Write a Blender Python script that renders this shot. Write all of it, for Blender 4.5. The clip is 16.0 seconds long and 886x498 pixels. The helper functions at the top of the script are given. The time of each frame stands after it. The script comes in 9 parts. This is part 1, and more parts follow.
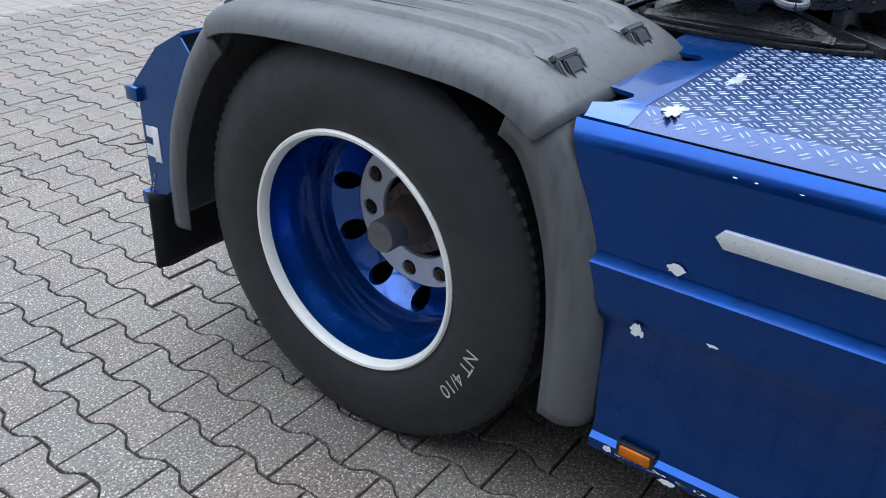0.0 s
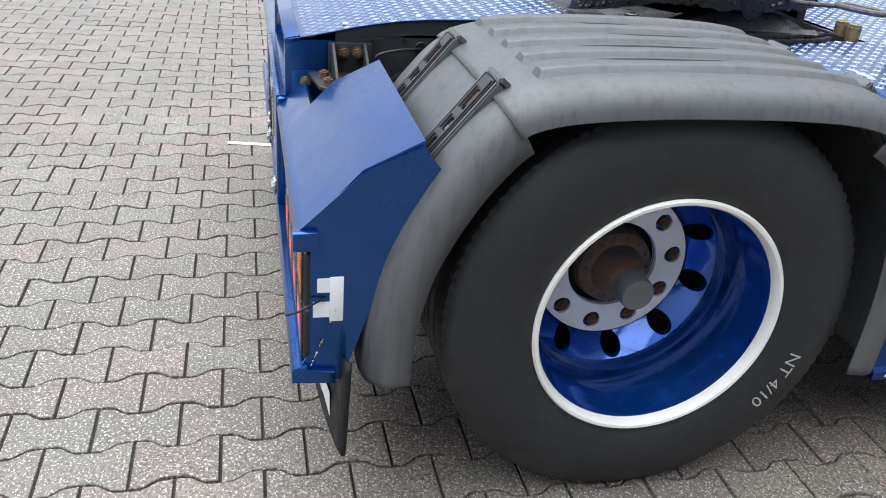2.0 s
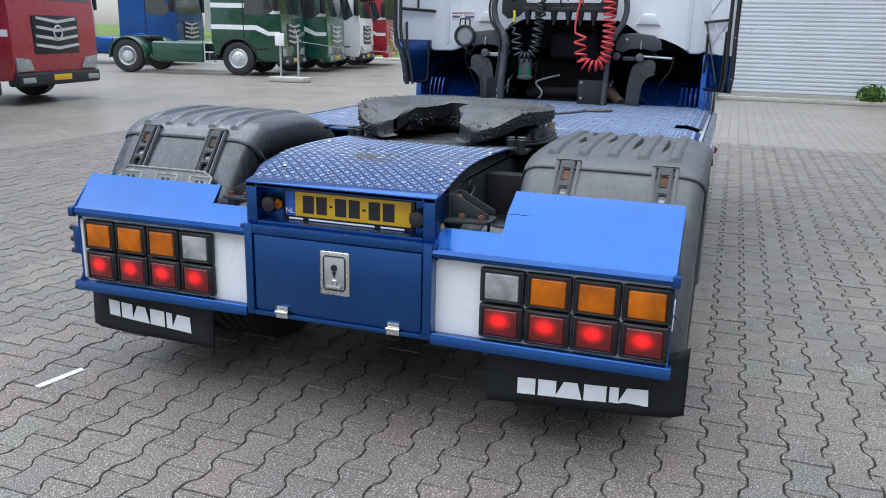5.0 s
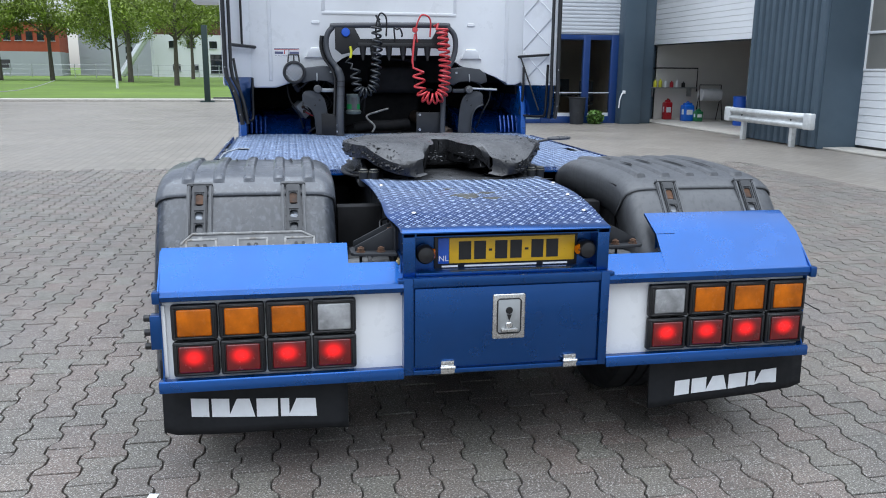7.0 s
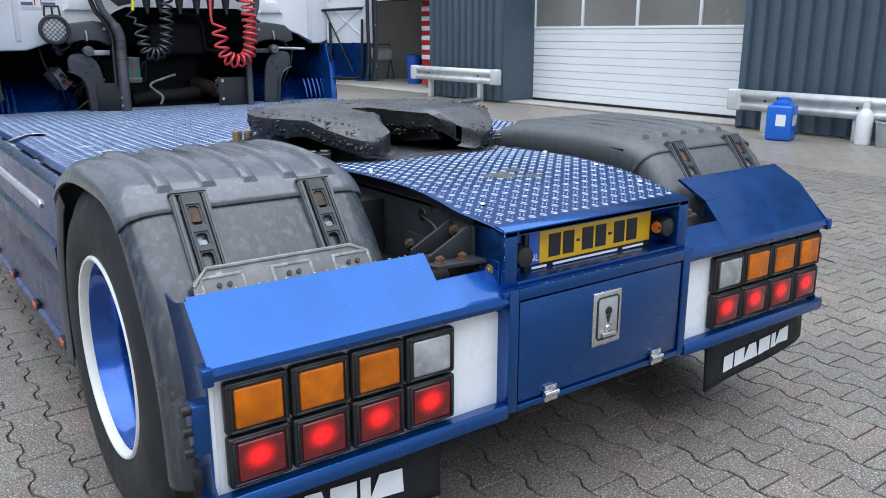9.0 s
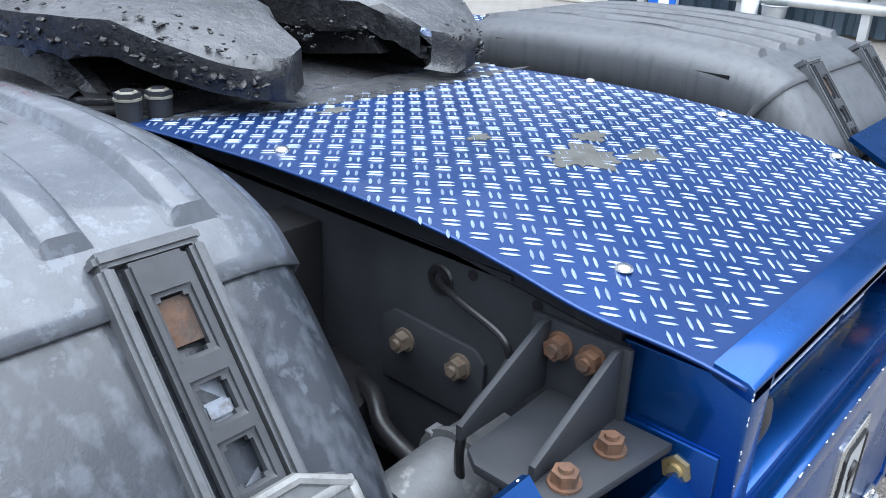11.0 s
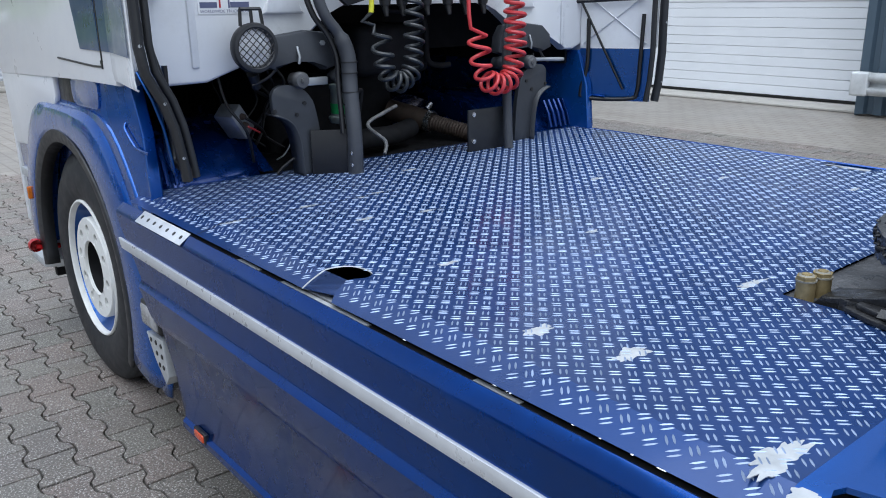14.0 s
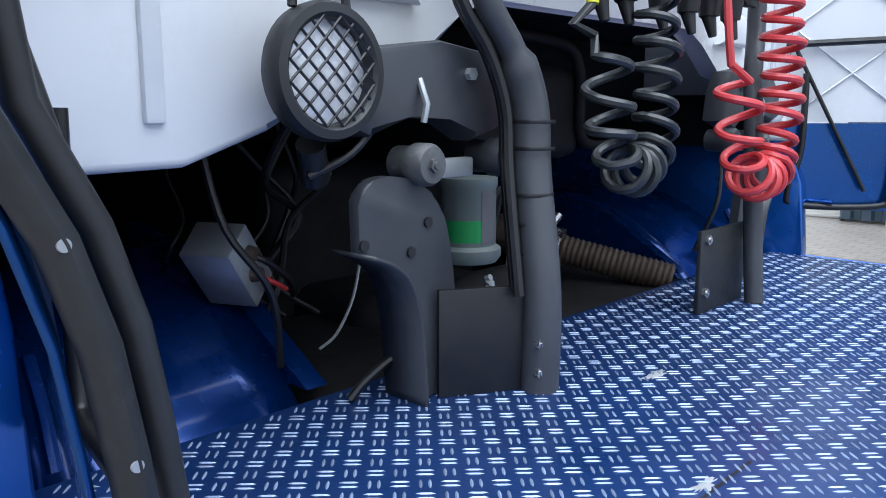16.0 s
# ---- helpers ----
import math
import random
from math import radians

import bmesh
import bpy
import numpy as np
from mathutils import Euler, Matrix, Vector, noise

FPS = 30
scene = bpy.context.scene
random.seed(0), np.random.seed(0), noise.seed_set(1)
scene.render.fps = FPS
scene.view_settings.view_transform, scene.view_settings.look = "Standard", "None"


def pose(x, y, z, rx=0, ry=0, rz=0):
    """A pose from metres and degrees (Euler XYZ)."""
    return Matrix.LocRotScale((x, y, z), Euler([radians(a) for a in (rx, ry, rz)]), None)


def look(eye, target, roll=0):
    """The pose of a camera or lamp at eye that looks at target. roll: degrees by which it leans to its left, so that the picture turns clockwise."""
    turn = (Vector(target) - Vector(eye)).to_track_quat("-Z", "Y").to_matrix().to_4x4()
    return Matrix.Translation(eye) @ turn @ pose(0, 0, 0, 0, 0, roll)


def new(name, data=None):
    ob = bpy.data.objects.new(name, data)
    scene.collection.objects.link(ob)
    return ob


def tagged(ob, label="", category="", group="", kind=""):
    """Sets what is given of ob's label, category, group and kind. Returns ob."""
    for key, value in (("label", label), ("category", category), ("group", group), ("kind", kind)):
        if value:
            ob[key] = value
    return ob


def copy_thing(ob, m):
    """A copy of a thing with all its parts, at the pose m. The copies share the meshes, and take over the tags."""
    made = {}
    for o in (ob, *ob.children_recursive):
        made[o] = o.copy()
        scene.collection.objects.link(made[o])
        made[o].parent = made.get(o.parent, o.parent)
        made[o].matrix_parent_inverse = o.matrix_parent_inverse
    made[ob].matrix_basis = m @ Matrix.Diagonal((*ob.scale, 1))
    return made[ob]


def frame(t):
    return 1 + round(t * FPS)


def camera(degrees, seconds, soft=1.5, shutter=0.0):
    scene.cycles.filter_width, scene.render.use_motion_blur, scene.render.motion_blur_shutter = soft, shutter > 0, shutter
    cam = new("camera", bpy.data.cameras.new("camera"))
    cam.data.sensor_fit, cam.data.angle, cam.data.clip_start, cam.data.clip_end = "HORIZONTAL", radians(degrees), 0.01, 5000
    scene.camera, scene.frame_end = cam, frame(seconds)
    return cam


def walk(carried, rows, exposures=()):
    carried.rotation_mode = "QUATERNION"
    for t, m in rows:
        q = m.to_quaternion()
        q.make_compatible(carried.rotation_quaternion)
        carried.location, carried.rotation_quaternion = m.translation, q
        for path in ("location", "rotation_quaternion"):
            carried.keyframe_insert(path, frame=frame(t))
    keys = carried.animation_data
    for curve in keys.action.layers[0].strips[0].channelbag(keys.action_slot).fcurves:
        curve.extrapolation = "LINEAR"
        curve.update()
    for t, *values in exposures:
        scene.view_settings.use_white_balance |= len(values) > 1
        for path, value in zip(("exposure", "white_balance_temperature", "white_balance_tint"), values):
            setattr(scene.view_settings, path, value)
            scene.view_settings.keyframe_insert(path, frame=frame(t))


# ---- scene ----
cam = camera(57.5, 16.0, 1.0)
EXPOSURE = [(0.0, 1.77, 6030, 10), (1.0, 2.18, 6400, 10), (1.5, 2.27, 6450, 10), (2.0, 2.07, 6600, 10), (3.0, 1.85, 6650, 10), (5.5, 1.53, 6080, 10), (7.0, 1.60, 6120, 10), (8.5, 1.60, 6120, 10), (11.0, 2.36, 6020, 10), (12.0, 2.04, 5950, 10), (13.0, 1.83, 6050, 10), (14.5, 1.46, 6000, 10), (15.5, 1.50, 5900, 10), (16.0, 2.10, 5980, 10)]
PATH = [
    (0, (2.482, 1.985, 1.442), (1.049, 0.962, 0.495), 2.0),
    (0.5, (2.514, 1.485, 1.454), (0.972, 0.707, 0.445), 3.4),
    (1, (2.519, 0.941, 1.436), (0.87, 0.515, 0.387), 5.0),
    (1.5, (2.643, 0.416, 1.471), (0.92, 0.409, 0.456), 5.6),
    (2, (2.651, -0.082, 1.463), (0.931, 0.378, 0.552), 5.2),
    (2.5, (2.629, -0.629, 1.471), (1.028, 0.272, 0.681), 4.6),
    (3, (2.525, -1.103, 1.504), (1.123, 0.139, 0.803), 3.9),
    (3.2, (2.439, -1.274, 1.512), (1.122, 0.071, 0.838), 3.7),
    (5.3, (1.055, -2.691, 1.498), (0.551, -0.825, 0.986), 1.0),
    (5.5, (0.852, -2.726, 1.479), (0.445, -0.834, 0.973), 0.8),
    (6, (0.302, -2.791, 1.498), (0.159, -0.855, 1.015), 0.6),
    (6.5, (-0.238, -2.836, 1.5), (-0.119, -0.892, 1.046), 0.6),
    (7, (-0.761, -2.74, 1.495), (-0.4, -0.821, 1.061), 0.5),
    (7.5, (-1.257, -2.64, 1.491), (-0.674, -0.775, 1.068), 0.3),
    (8, (-1.573, -2.408, 1.499), (-0.782, -0.622, 1.068), 0.1),
    (8.5, (-1.738, -2.021, 1.494), (-0.76, -0.339, 1.033), -0.1),
    (8.7, (-1.781, -1.85, 1.477), (-0.735, -0.214, 0.998), -0.1),
    (10.8, (-1.085, -0.214, 1.335), (0.299, 1.005, 0.561), 2.0),
    (11, (-1.053, -0.175, 1.331), (0.33, 1.034, 0.541), 2.2),
    (11.5, (-1.091, -0.145, 1.472), (0.26, 1.102, 0.687), 1.2),
    (12, (-1.416, -0.117, 1.615), (-0.124, 1.233, 0.903), 1.2),
    (12.5, (-1.746, -0.028, 1.641), (-0.555, 1.44, 0.988), 0.7),
    (13, (-1.915, 0.24, 1.624), (-0.789, 1.768, 0.993), 0.1),
    (13.5, (-2.001, 0.602, 1.642), (-0.864, 2.125, 1.02), -0.6),
    (14, (-2.067, 1.017, 1.616), (-0.858, 2.497, 1.027), -0.8),
    (14.5, (-2.008, 1.396, 1.572), (-0.725, 2.84, 1.051), -1.1),
    (15, (-1.894, 1.873, 1.557), (-0.537, 3.27, 1.102), -0.6),
    (15.5, (-1.701, 2.381, 1.522), (-0.296, 3.746, 1.118), -0.2),
    (16, (-1.378, 2.885, 1.421), (0.065, 4.226, 1.075), 0.1),
]
walk(cam, [(t, look(eye, target, roll)) for t, eye, target, roll in PATH], EXPOSURE)

SKY, SUN = 0.053, 1.65

# ---- world, sun ----
world = bpy.data.worlds.new("overcast_sky")
scene.world = world
world.use_nodes = True
_wn, _wl = world.node_tree.nodes, world.node_tree.links
_sky = _wn.new("ShaderNodeTexSky")
_sky.sky_type = "NISHITA"
_sky.sun_disc = False
_sky.sun_elevation, _sky.sun_rotation = radians(80), radians(217)
_sky.air_density, _sky.dust_density, _sky.ozone_density = 1.0, 1.0, 1.0
_hsv = _wn.new("ShaderNodeHueSaturation")
_hsv.inputs["Saturation"].default_value = 0.38
_wl.new(_sky.outputs[0], _hsv.inputs["Color"])
_wl.new(_hsv.outputs[0], _wn["Background"].inputs["Color"])
_wn["Background"].inputs["Strength"].default_value = SKY
sun = new("sun", bpy.data.lights.new("sun", "SUN"))
sun.data.energy, sun.data.angle, sun.data.color = SUN, radians(95), (0.91, 0.96, 1.0)
sun.matrix_world = look((-3, -1, 30), (0, 3, 0))

# ---- materials ----
def mat(name, color, rough=0.5, metal=0.0, var=0.12, scale=6.0, bump=0.0, bump_scale=90.0, rough_var=0.12,
        coat=0.0, second=None, second_amount=0.5, second_scale=3.0, second_edge=0.08, rand=0.0, emit=None, emit_strength=0.0,
        alpha=None, spec=None, speck=None, speck_scale=230.0, hue=None, fine=0.0, fine_scale=260.0, world=False,
        streak=None, streak_amount=0.4):
    """A node material: base colour with two scales of variation, roughness variation, bump, and an optional second colour in patches."""
    m = bpy.data.materials.new(name)
    m.use_nodes = True
    n, l = m.node_tree.nodes, m.node_tree.links
    b = n["Principled BSDF"]
    tc = n.new("ShaderNodeNewGeometry" if world else "ShaderNodeTexCoord")
    place = tc.outputs["Position" if world else "Object"]
    def tex(s, d=5.0, r=0.6):
        t = n.new("ShaderNodeTexNoise")
        t.inputs["Scale"].default_value, t.inputs["Detail"].default_value, t.inputs["Roughness"].default_value = s, d, r
        l.new(place, t.inputs["Vector"])
        return t.outputs["Fac"]
    def ramp(src, lo, hi, a, c):
        r = n.new("ShaderNodeMapRange")
        r.inputs[1].default_value, r.inputs[2].default_value, r.inputs[3].default_value, r.inputs[4].default_value = lo, hi, a, c
        l.new(src, r.inputs[0])
        return r.outputs[0]
    def mix(kind, fac, a, c):
        x = n.new("ShaderNodeMix")
        x.data_type, x.blend_type = "RGBA", kind
        for sock, v in ((x.inputs["Factor"], fac), (x.inputs[6], a), (x.inputs[7], c)):
            if isinstance(v, (int, float)):
                sock.default_value = v
            elif isinstance(v, tuple):
                sock.default_value = (*v, 1)
            else:
                l.new(v, sock)
        return x.outputs[2]
    big = tex(scale)
    col = mix("MIX", ramp(big, 0.3, 0.7, 0, 1), tuple(max(0, c * (1 - var)) for c in color), tuple(min(1, c * (1 + var)) for c in color))
    if fine:
        fn = ramp(tex(fine_scale, 2.0), 0.35, 0.65, 1 - fine, 1 + fine)
        fc = n.new("ShaderNodeCombineColor")
        for i in range(3):
            l.new(fn, fc.inputs[i])
        col = mix("MULTIPLY", 1.0, col, fc.outputs[0])
    if rand:
        oi, gi = n.new("ShaderNodeObjectInfo"), n.new("ShaderNodeNewGeometry")
        add = n.new("ShaderNodeMath"); add.operation = "ADD"
        l.new(oi.outputs["Random"], add.inputs[0]); l.new(gi.outputs["Random Per Island"], add.inputs[1])
        fr = n.new("ShaderNodeMath"); fr.operation = "FRACT"
        l.new(add.outputs[0], fr.inputs[0])
        rc = n.new("ShaderNodeCombineColor")
        rv = ramp(fr.outputs[0], 0, 1, 1 - rand, 1 + rand)
        for i in range(3):
            l.new(rv, rc.inputs[i])
        col = mix("MULTIPLY", 1.0, col, rc.outputs[0])
    if hue:
        oi, gi = n.new("ShaderNodeObjectInfo"), n.new("ShaderNodeNewGeometry")
        add = n.new("ShaderNodeMath"); add.operation = "MULTIPLY_ADD"; add.inputs[1].default_value = 7.31
        l.new(oi.outputs["Random"], add.inputs[0])
        mul = n.new("ShaderNodeMath"); mul.operation = "MULTIPLY"; mul.inputs[1].default_value = 5.77
        l.new(gi.outputs["Random Per Island"], mul.inputs[0]); l.new(mul.outputs[0], add.inputs[2])
        fr = n.new("ShaderNodeMath"); fr.operation = "FRACT"
        l.new(add.outputs[0], fr.inputs[0])
        col = mix("MULTIPLY", 1.0, col, mix("MIX", fr.outputs[0], hue[0], hue[1]))
    rfac = ramp(tex(scale * 3.1), 0.3, 0.7, max(0.02, rough - rough_var), min(1, rough + rough_var))
    if second:
        sm = ramp(tex(second_scale, 7.0, 0.68), 1 - second_amount - second_edge, 1 - second_amount + second_edge, 0, 1)
        col = mix("MIX", sm, col, second)
    if streak:                                       # run marks down the sides
        mp = n.new("ShaderNodeMapping")
        mp.inputs["Scale"].default_value = (55, 55, 5)
        l.new(place, mp.inputs["Vector"])
        st = n.new("ShaderNodeTexNoise")
        st.inputs["Scale"].default_value, st.inputs["Detail"].default_value = 1.0, 3.0
        l.new(mp.outputs[0], st.inputs["Vector"])
        col = mix("MIX", ramp(st.outputs["Fac"], 0.5, 0.68, 0.0, streak_amount), col, streak)
    if speck:
        col = mix("MIX", ramp(tex(speck_scale, 2.0, 0.5), 0.585, 0.64, 0.0, 0.95), col, speck)
    l.new(col, b.inputs["Base Color"])
    l.new(rfac, b.inputs["Roughness"])
    b.inputs["Metallic"].default_value = metal
    b.inputs["Coat Weight"].default_value = coat
    b.inputs["Coat Roughness"].default_value = 0.08
    if spec is not None:
        b.inputs["Specular IOR Level"].default_value = spec
    if bump:
        bp = n.new("ShaderNodeBump")
        bp.inputs["Strength"].default_value, bp.inputs["Distance"].default_value = bump, 0.004
        l.new(tex(bump_scale, 3.0), bp.inputs["Height"])
        l.new(bp.outputs[0], b.inputs["Normal"])
    if emit:
        b.inputs["Emission Color"].default_value = (*emit, 1)
        b.inputs["Emission Strength"].default_value = emit_strength
    m.diffuse_color = (*color, 1)
    return m


def glass(name, tint=(0.02, 0.025, 0.03), rough=0.04):
    """Dark tinted window glass as a glossy dark surface."""
    return mat(name, tint, rough, 0.0, var=0.1, rough_var=0.02, coat=0.3, spec=0.8)


BLUE = mat("blue_paint", (0.008, 0.070, 0.262), 0.30, 0.85, var=0.10, scale=2.5, bump=0.035, bump_scale=120, coat=0.5, spec=0.35, rough_var=0.08)
CAB_BLUE = mat("bright_blue_cab_paint", (0.008, 0.088, 0.37), 0.26, 0.65, var=0.10, scale=2.5, bump=0.03, bump_scale=120, coat=0.7, spec=0.4, rough_var=0.08)
# body blue made darker, with the shade under the cab in its colour
BLUE_SHADED = mat("blue_paint_shaded", (0.001, 0.030, 0.17), 0.22, 0.6, var=0.15, coat=0.4)
DECK = mat("blue_painted_tread_plate", (0.013, 0.048, 0.182), 0.34, 0.5, var=0.25, scale=1.6, bump=0.09, bump_scale=240, coat=0.35, spec=0.4,
           second=(0.020, 0.052, 0.165), second_amount=0.45, second_scale=2.2, second_edge=0.2, rough_var=0.14)
BARE = mat("bare_aluminium_bars", (0.265, 0.335, 0.475), 0.36, 0.3, var=0.15, scale=30, rough_var=0.1, rand=0.25)
BARE_SHEET = mat("bare_sheet_metal", (0.55, 0.57, 0.58), 0.42, 0.6, var=0.18, scale=14, bump=0.06)
RUBBER = mat("tyre_rubber", (0.0105, 0.0115, 0.0135), 0.62, 0.0, var=0.25, scale=5, bump=0.10, bump_scale=70, rough_var=0.12,
             second=(0.019, 0.020, 0.022), second_amount=0.40, second_scale=3, second_edge=0.2)
FLAP = mat("mud_flap_rubber", (0.010, 0.011, 0.013), 0.6, 0.0, spec=0.25, var=0.2, scale=8, bump=0.05)
PLASTIC = mat("weathered_grey_plastic", (0.090, 0.094, 0.100), 0.44, 0.0, var=0.07, scale=2.5, bump=0.12, bump_scale=330, rough_var=0.10,
              second=(0.074, 0.077, 0.083), second_amount=0.42, second_scale=5, second_edge=0.16, fine=0.05, fine_scale=420, streak=(0.048, 0.050, 0.054), streak_amount=0.55)
PLASTIC_WET = mat("mottled_grey_plastic", (0.068, 0.074, 0.086), 0.36, 0.0, var=0.14, scale=5, bump=0.12, bump_scale=300, rough_var=0.14, coat=0.45,
                  second=(0.106, 0.117, 0.135), second_amount=0.42, second_scale=48, second_edge=0.018, fine=0.05, fine_scale=420, streak=(0.118, 0.130, 0.150), streak_amount=0.35)
PLASTIC_STAIN = mat("streaked_dark_grey_plastic", (0.026, 0.030, 0.037), 0.32, 0.0, var=0.15, scale=4, bump=0.10, bump_scale=300, rough_var=0.14, coat=0.3,
                    second=(0.070, 0.078, 0.092), second_amount=0.38, second_scale=30, second_edge=0.03, fine=0.05, fine_scale=420, streak=(0.085, 0.094, 0.110), streak_amount=0.65)
BLACK = mat("black_plastic", (0.009, 0.009, 0.010), 0.42, 0.0, var=0.25, scale=9, bump=0.06, rough_var=0.14)
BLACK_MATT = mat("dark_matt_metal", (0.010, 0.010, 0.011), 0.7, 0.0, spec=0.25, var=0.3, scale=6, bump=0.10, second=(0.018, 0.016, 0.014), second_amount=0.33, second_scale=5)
FRAME = mat("dark_grey_chassis_paint", (0.025, 0.027, 0.031), 0.55, 0.0, spec=0.3, var=0.25, scale=5, bump=0.08, second=(0.07, 0.062, 0.052), second_amount=0.30, second_scale=6)
GREASE = mat("black_grease", (0.042, 0.043, 0.046), 0.40, 0.05, var=0.3, scale=9, bump=0.9, bump_scale=60, rough_var=0.2,
             second=(0.095, 0.096, 0.100), second_amount=0.45, second_scale=6, second_edge=0.15)
WHITE = mat("white_paint", (0.78, 0.79, 0.80), 0.32, 0.0, var=0.04, scale=3, bump=0.02, coat=0.4)
WHITE_DIRT = mat("off_white_cab_paint", (0.72, 0.735, 0.75), 0.36, 0.0, var=0.05, scale=2, coat=0.3, second=(0.55, 0.56, 0.56), second_amount=0.28, second_scale=4, second_edge=0.2)
RIM_WHITE = mat("white_rim_paint", (0.74, 0.74, 0.70), 0.42, 0.0, var=0.08, scale=12, second=(0.30, 0.27, 0.22), second_amount=0.22, second_scale=24, second_edge=0.03)
SILVER = mat("silver_trim", (0.60, 0.62, 0.64), 0.34, 0.35, var=0.08, scale=10)
STEEL = mat("stainless_steel", (0.60, 0.60, 0.59), 0.24, 0.95, var=0.08, scale=30, bump=0.03)
GALV = mat("galvanised_steel", (0.42, 0.44, 0.45), 0.46, 0.6, var=0.16, scale=7, bump=0.06, second=(0.30, 0.31, 0.31), second_amount=0.4, second_scale=4)
RUST = mat("rusty_steel", (0.115, 0.058, 0.032), 0.78, 0.1, var=0.35, scale=25, bump=0.4, bump_scale=150, second=(0.05, 0.035, 0.028), second_amount=0.45, second_scale=18)
BRASS = mat("yellow_passivated_bolt", (0.30, 0.23, 0.11), 0.45, 0.6, var=0.25, scale=40, bump=0.1)
AMBER = mat("amber_lens", (0.46, 0.112, 0.0008), 0.22, 0.0, var=0.38, scale=13, coat=0.15, spec=0.25, bump=0.08, bump_scale=500)
RED_OFF = mat("red_lens", (0.42, 0.010, 0.012), 0.22, 0.0, var=0.2, scale=22, coat=0.5, bump=0.08, bump_scale=500)
CLEAR = mat("clear_lens", (0.30, 0.305, 0.31), 0.2, 0.0, var=0.40, scale=14, coat=0.5, bump=0.1, bump_scale=500)
YELLOW = mat("yellow_plate", (0.72, 0.42, 0.012), 0.38, 0.0, var=0.05, scale=20)
EUBLUE = mat("blue_plate_band", (0.02, 0.10, 0.50), 0.4, var=0.05)
INK = mat("black_print", (0.012, 0.012, 0.012), 0.5, var=0.05)
INK_GREY = mat("grey_print", (0.10, 0.11, 0.20), 0.5, var=0.05)
INK_RED = mat("red_print", (0.42, 0.02, 0.03), 0.5, var=0.05)
CHALK = mat("white_chalk", (0.42, 0.42, 0.41), 0.9, var=0.2, scale=60)
DECAL = mat("white_flap_print", (0.72, 0.74, 0.76), 0.5, var=0.06, scale=20, second=(0.35, 0.36, 0.37), second_amount=0.28, second_scale=16)
HOSE_RED = mat("red_air_hose", (0.55, 0.045, 0.05), 0.36, 0.0, var=0.1, coat=0.2)
HOSE_BLK = mat("dark_grey_air_hose", (0.020, 0.023, 0.025), 0.38, 0.0, var=0.15, coat=0.15)
HOSE_YEL = mat("yellow_hose_sleeve", (0.60, 0.58, 0.03), 0.4)
GREEN_BAND = mat("green_label", (0.02, 0.30, 0.08), 0.5)
CANISTER = mat("grey_green_canister", (0.16, 0.19, 0.18), 0.45, var=0.15, second=(0.07, 0.07, 0.065), second_amount=0.35, second_scale=9)
EXHAUST = mat("brown_exhaust_wrap", (0.085, 0.062, 0.048), 0.6, 0.3, var=0.3, scale=14, bump=0.3, bump_scale=60)
LAMP_GLASS = mat("frosted_lamp_glass", (0.78, 0.80, 0.83), 0.2, 0.2, var=0.2, scale=18, coat=0.4, bump=0.2, bump_scale=30)
CONCRETE = mat("pale_concrete", (0.42, 0.40, 0.36), 0.85, var=0.12, scale=3, bump=0.2, bump_scale=60, fine=0.1)
GRIME = mat("dried_dirt", (0.075, 0.075, 0.068), 0.85, var=0.3, scale=20, bump=0.3)

# ---- mesh helpers ----
def bm_new():
    return bmesh.new()


def bm_poly(bm, pts):
    return bm.faces.new([bm.verts.new(p) for p in pts])


def bm_box(bm, x0, x1, y0, y1, z0, z1, bev=0.0, seg=2):
    vs = [bm.verts.new((x, y, z)) for x in (x0, x1) for y in (y0, y1) for z in (z0, z1)]
    fs = [bm.faces.new([vs[i] for i in q]) for q in ((0, 1, 3, 2), (4, 6, 7, 5), (0, 4, 5, 1), (2, 3, 7, 6), (0, 2, 6, 4), (1, 5, 7, 3))]
    if bev:
        bmesh.ops.bevel(bm, geom=list({e for f in fs for e in f.edges}), offset=bev, segments=seg, affect="EDGES", profile=0.5)
    return vs


def put_axis(axis, u, v, w):
    """A point whose plane coordinates are u, v and whose coordinate along axis is w."""
    return {"x": (w, u, v), "y": (u, w, v), "z": (u, v, w)}[axis]


def bm_prism(bm, poly, axis, a, b, bev=0.0, seg=2):
    lo = [bm.verts.new(put_axis(axis, u, v, a)) for u, v in poly]
    hi = [bm.verts.new(put_axis(axis, u, v, b)) for u, v in poly]
    n = len(poly)
    fs = [bm.faces.new(lo), bm.faces.new(hi[::-1])]
    fs += [bm.faces.new((lo[i], hi[i], hi[(i + 1) % n], lo[(i + 1) % n])) for i in range(n)]
    if bev:
        bmesh.ops.bevel(bm, geom=list(set(fs[0].edges) | set(fs[1].edges)), offset=bev, segments=seg, affect="EDGES", profile=0.5)


def frames_along(pts):
    """Tangents and two normals along a polyline, carried without twist."""
    pts = [Vector(p) for p in pts]
    tan = [((pts[min(i + 1, len(pts) - 1)] - pts[max(i - 1, 0)]).normalized()) for i in range(len(pts))]
    ref = Vector((0, 0, 1)) if abs(tan[0].z) < 0.9 else Vector((1, 0, 0))
    u = tan[0].cross(ref).normalized()
    out = []
    for p, t in zip(pts, tan):
        u = (u - t * u.dot(t)).normalized()
        out.append((p, u, t.cross(u)))
    return out


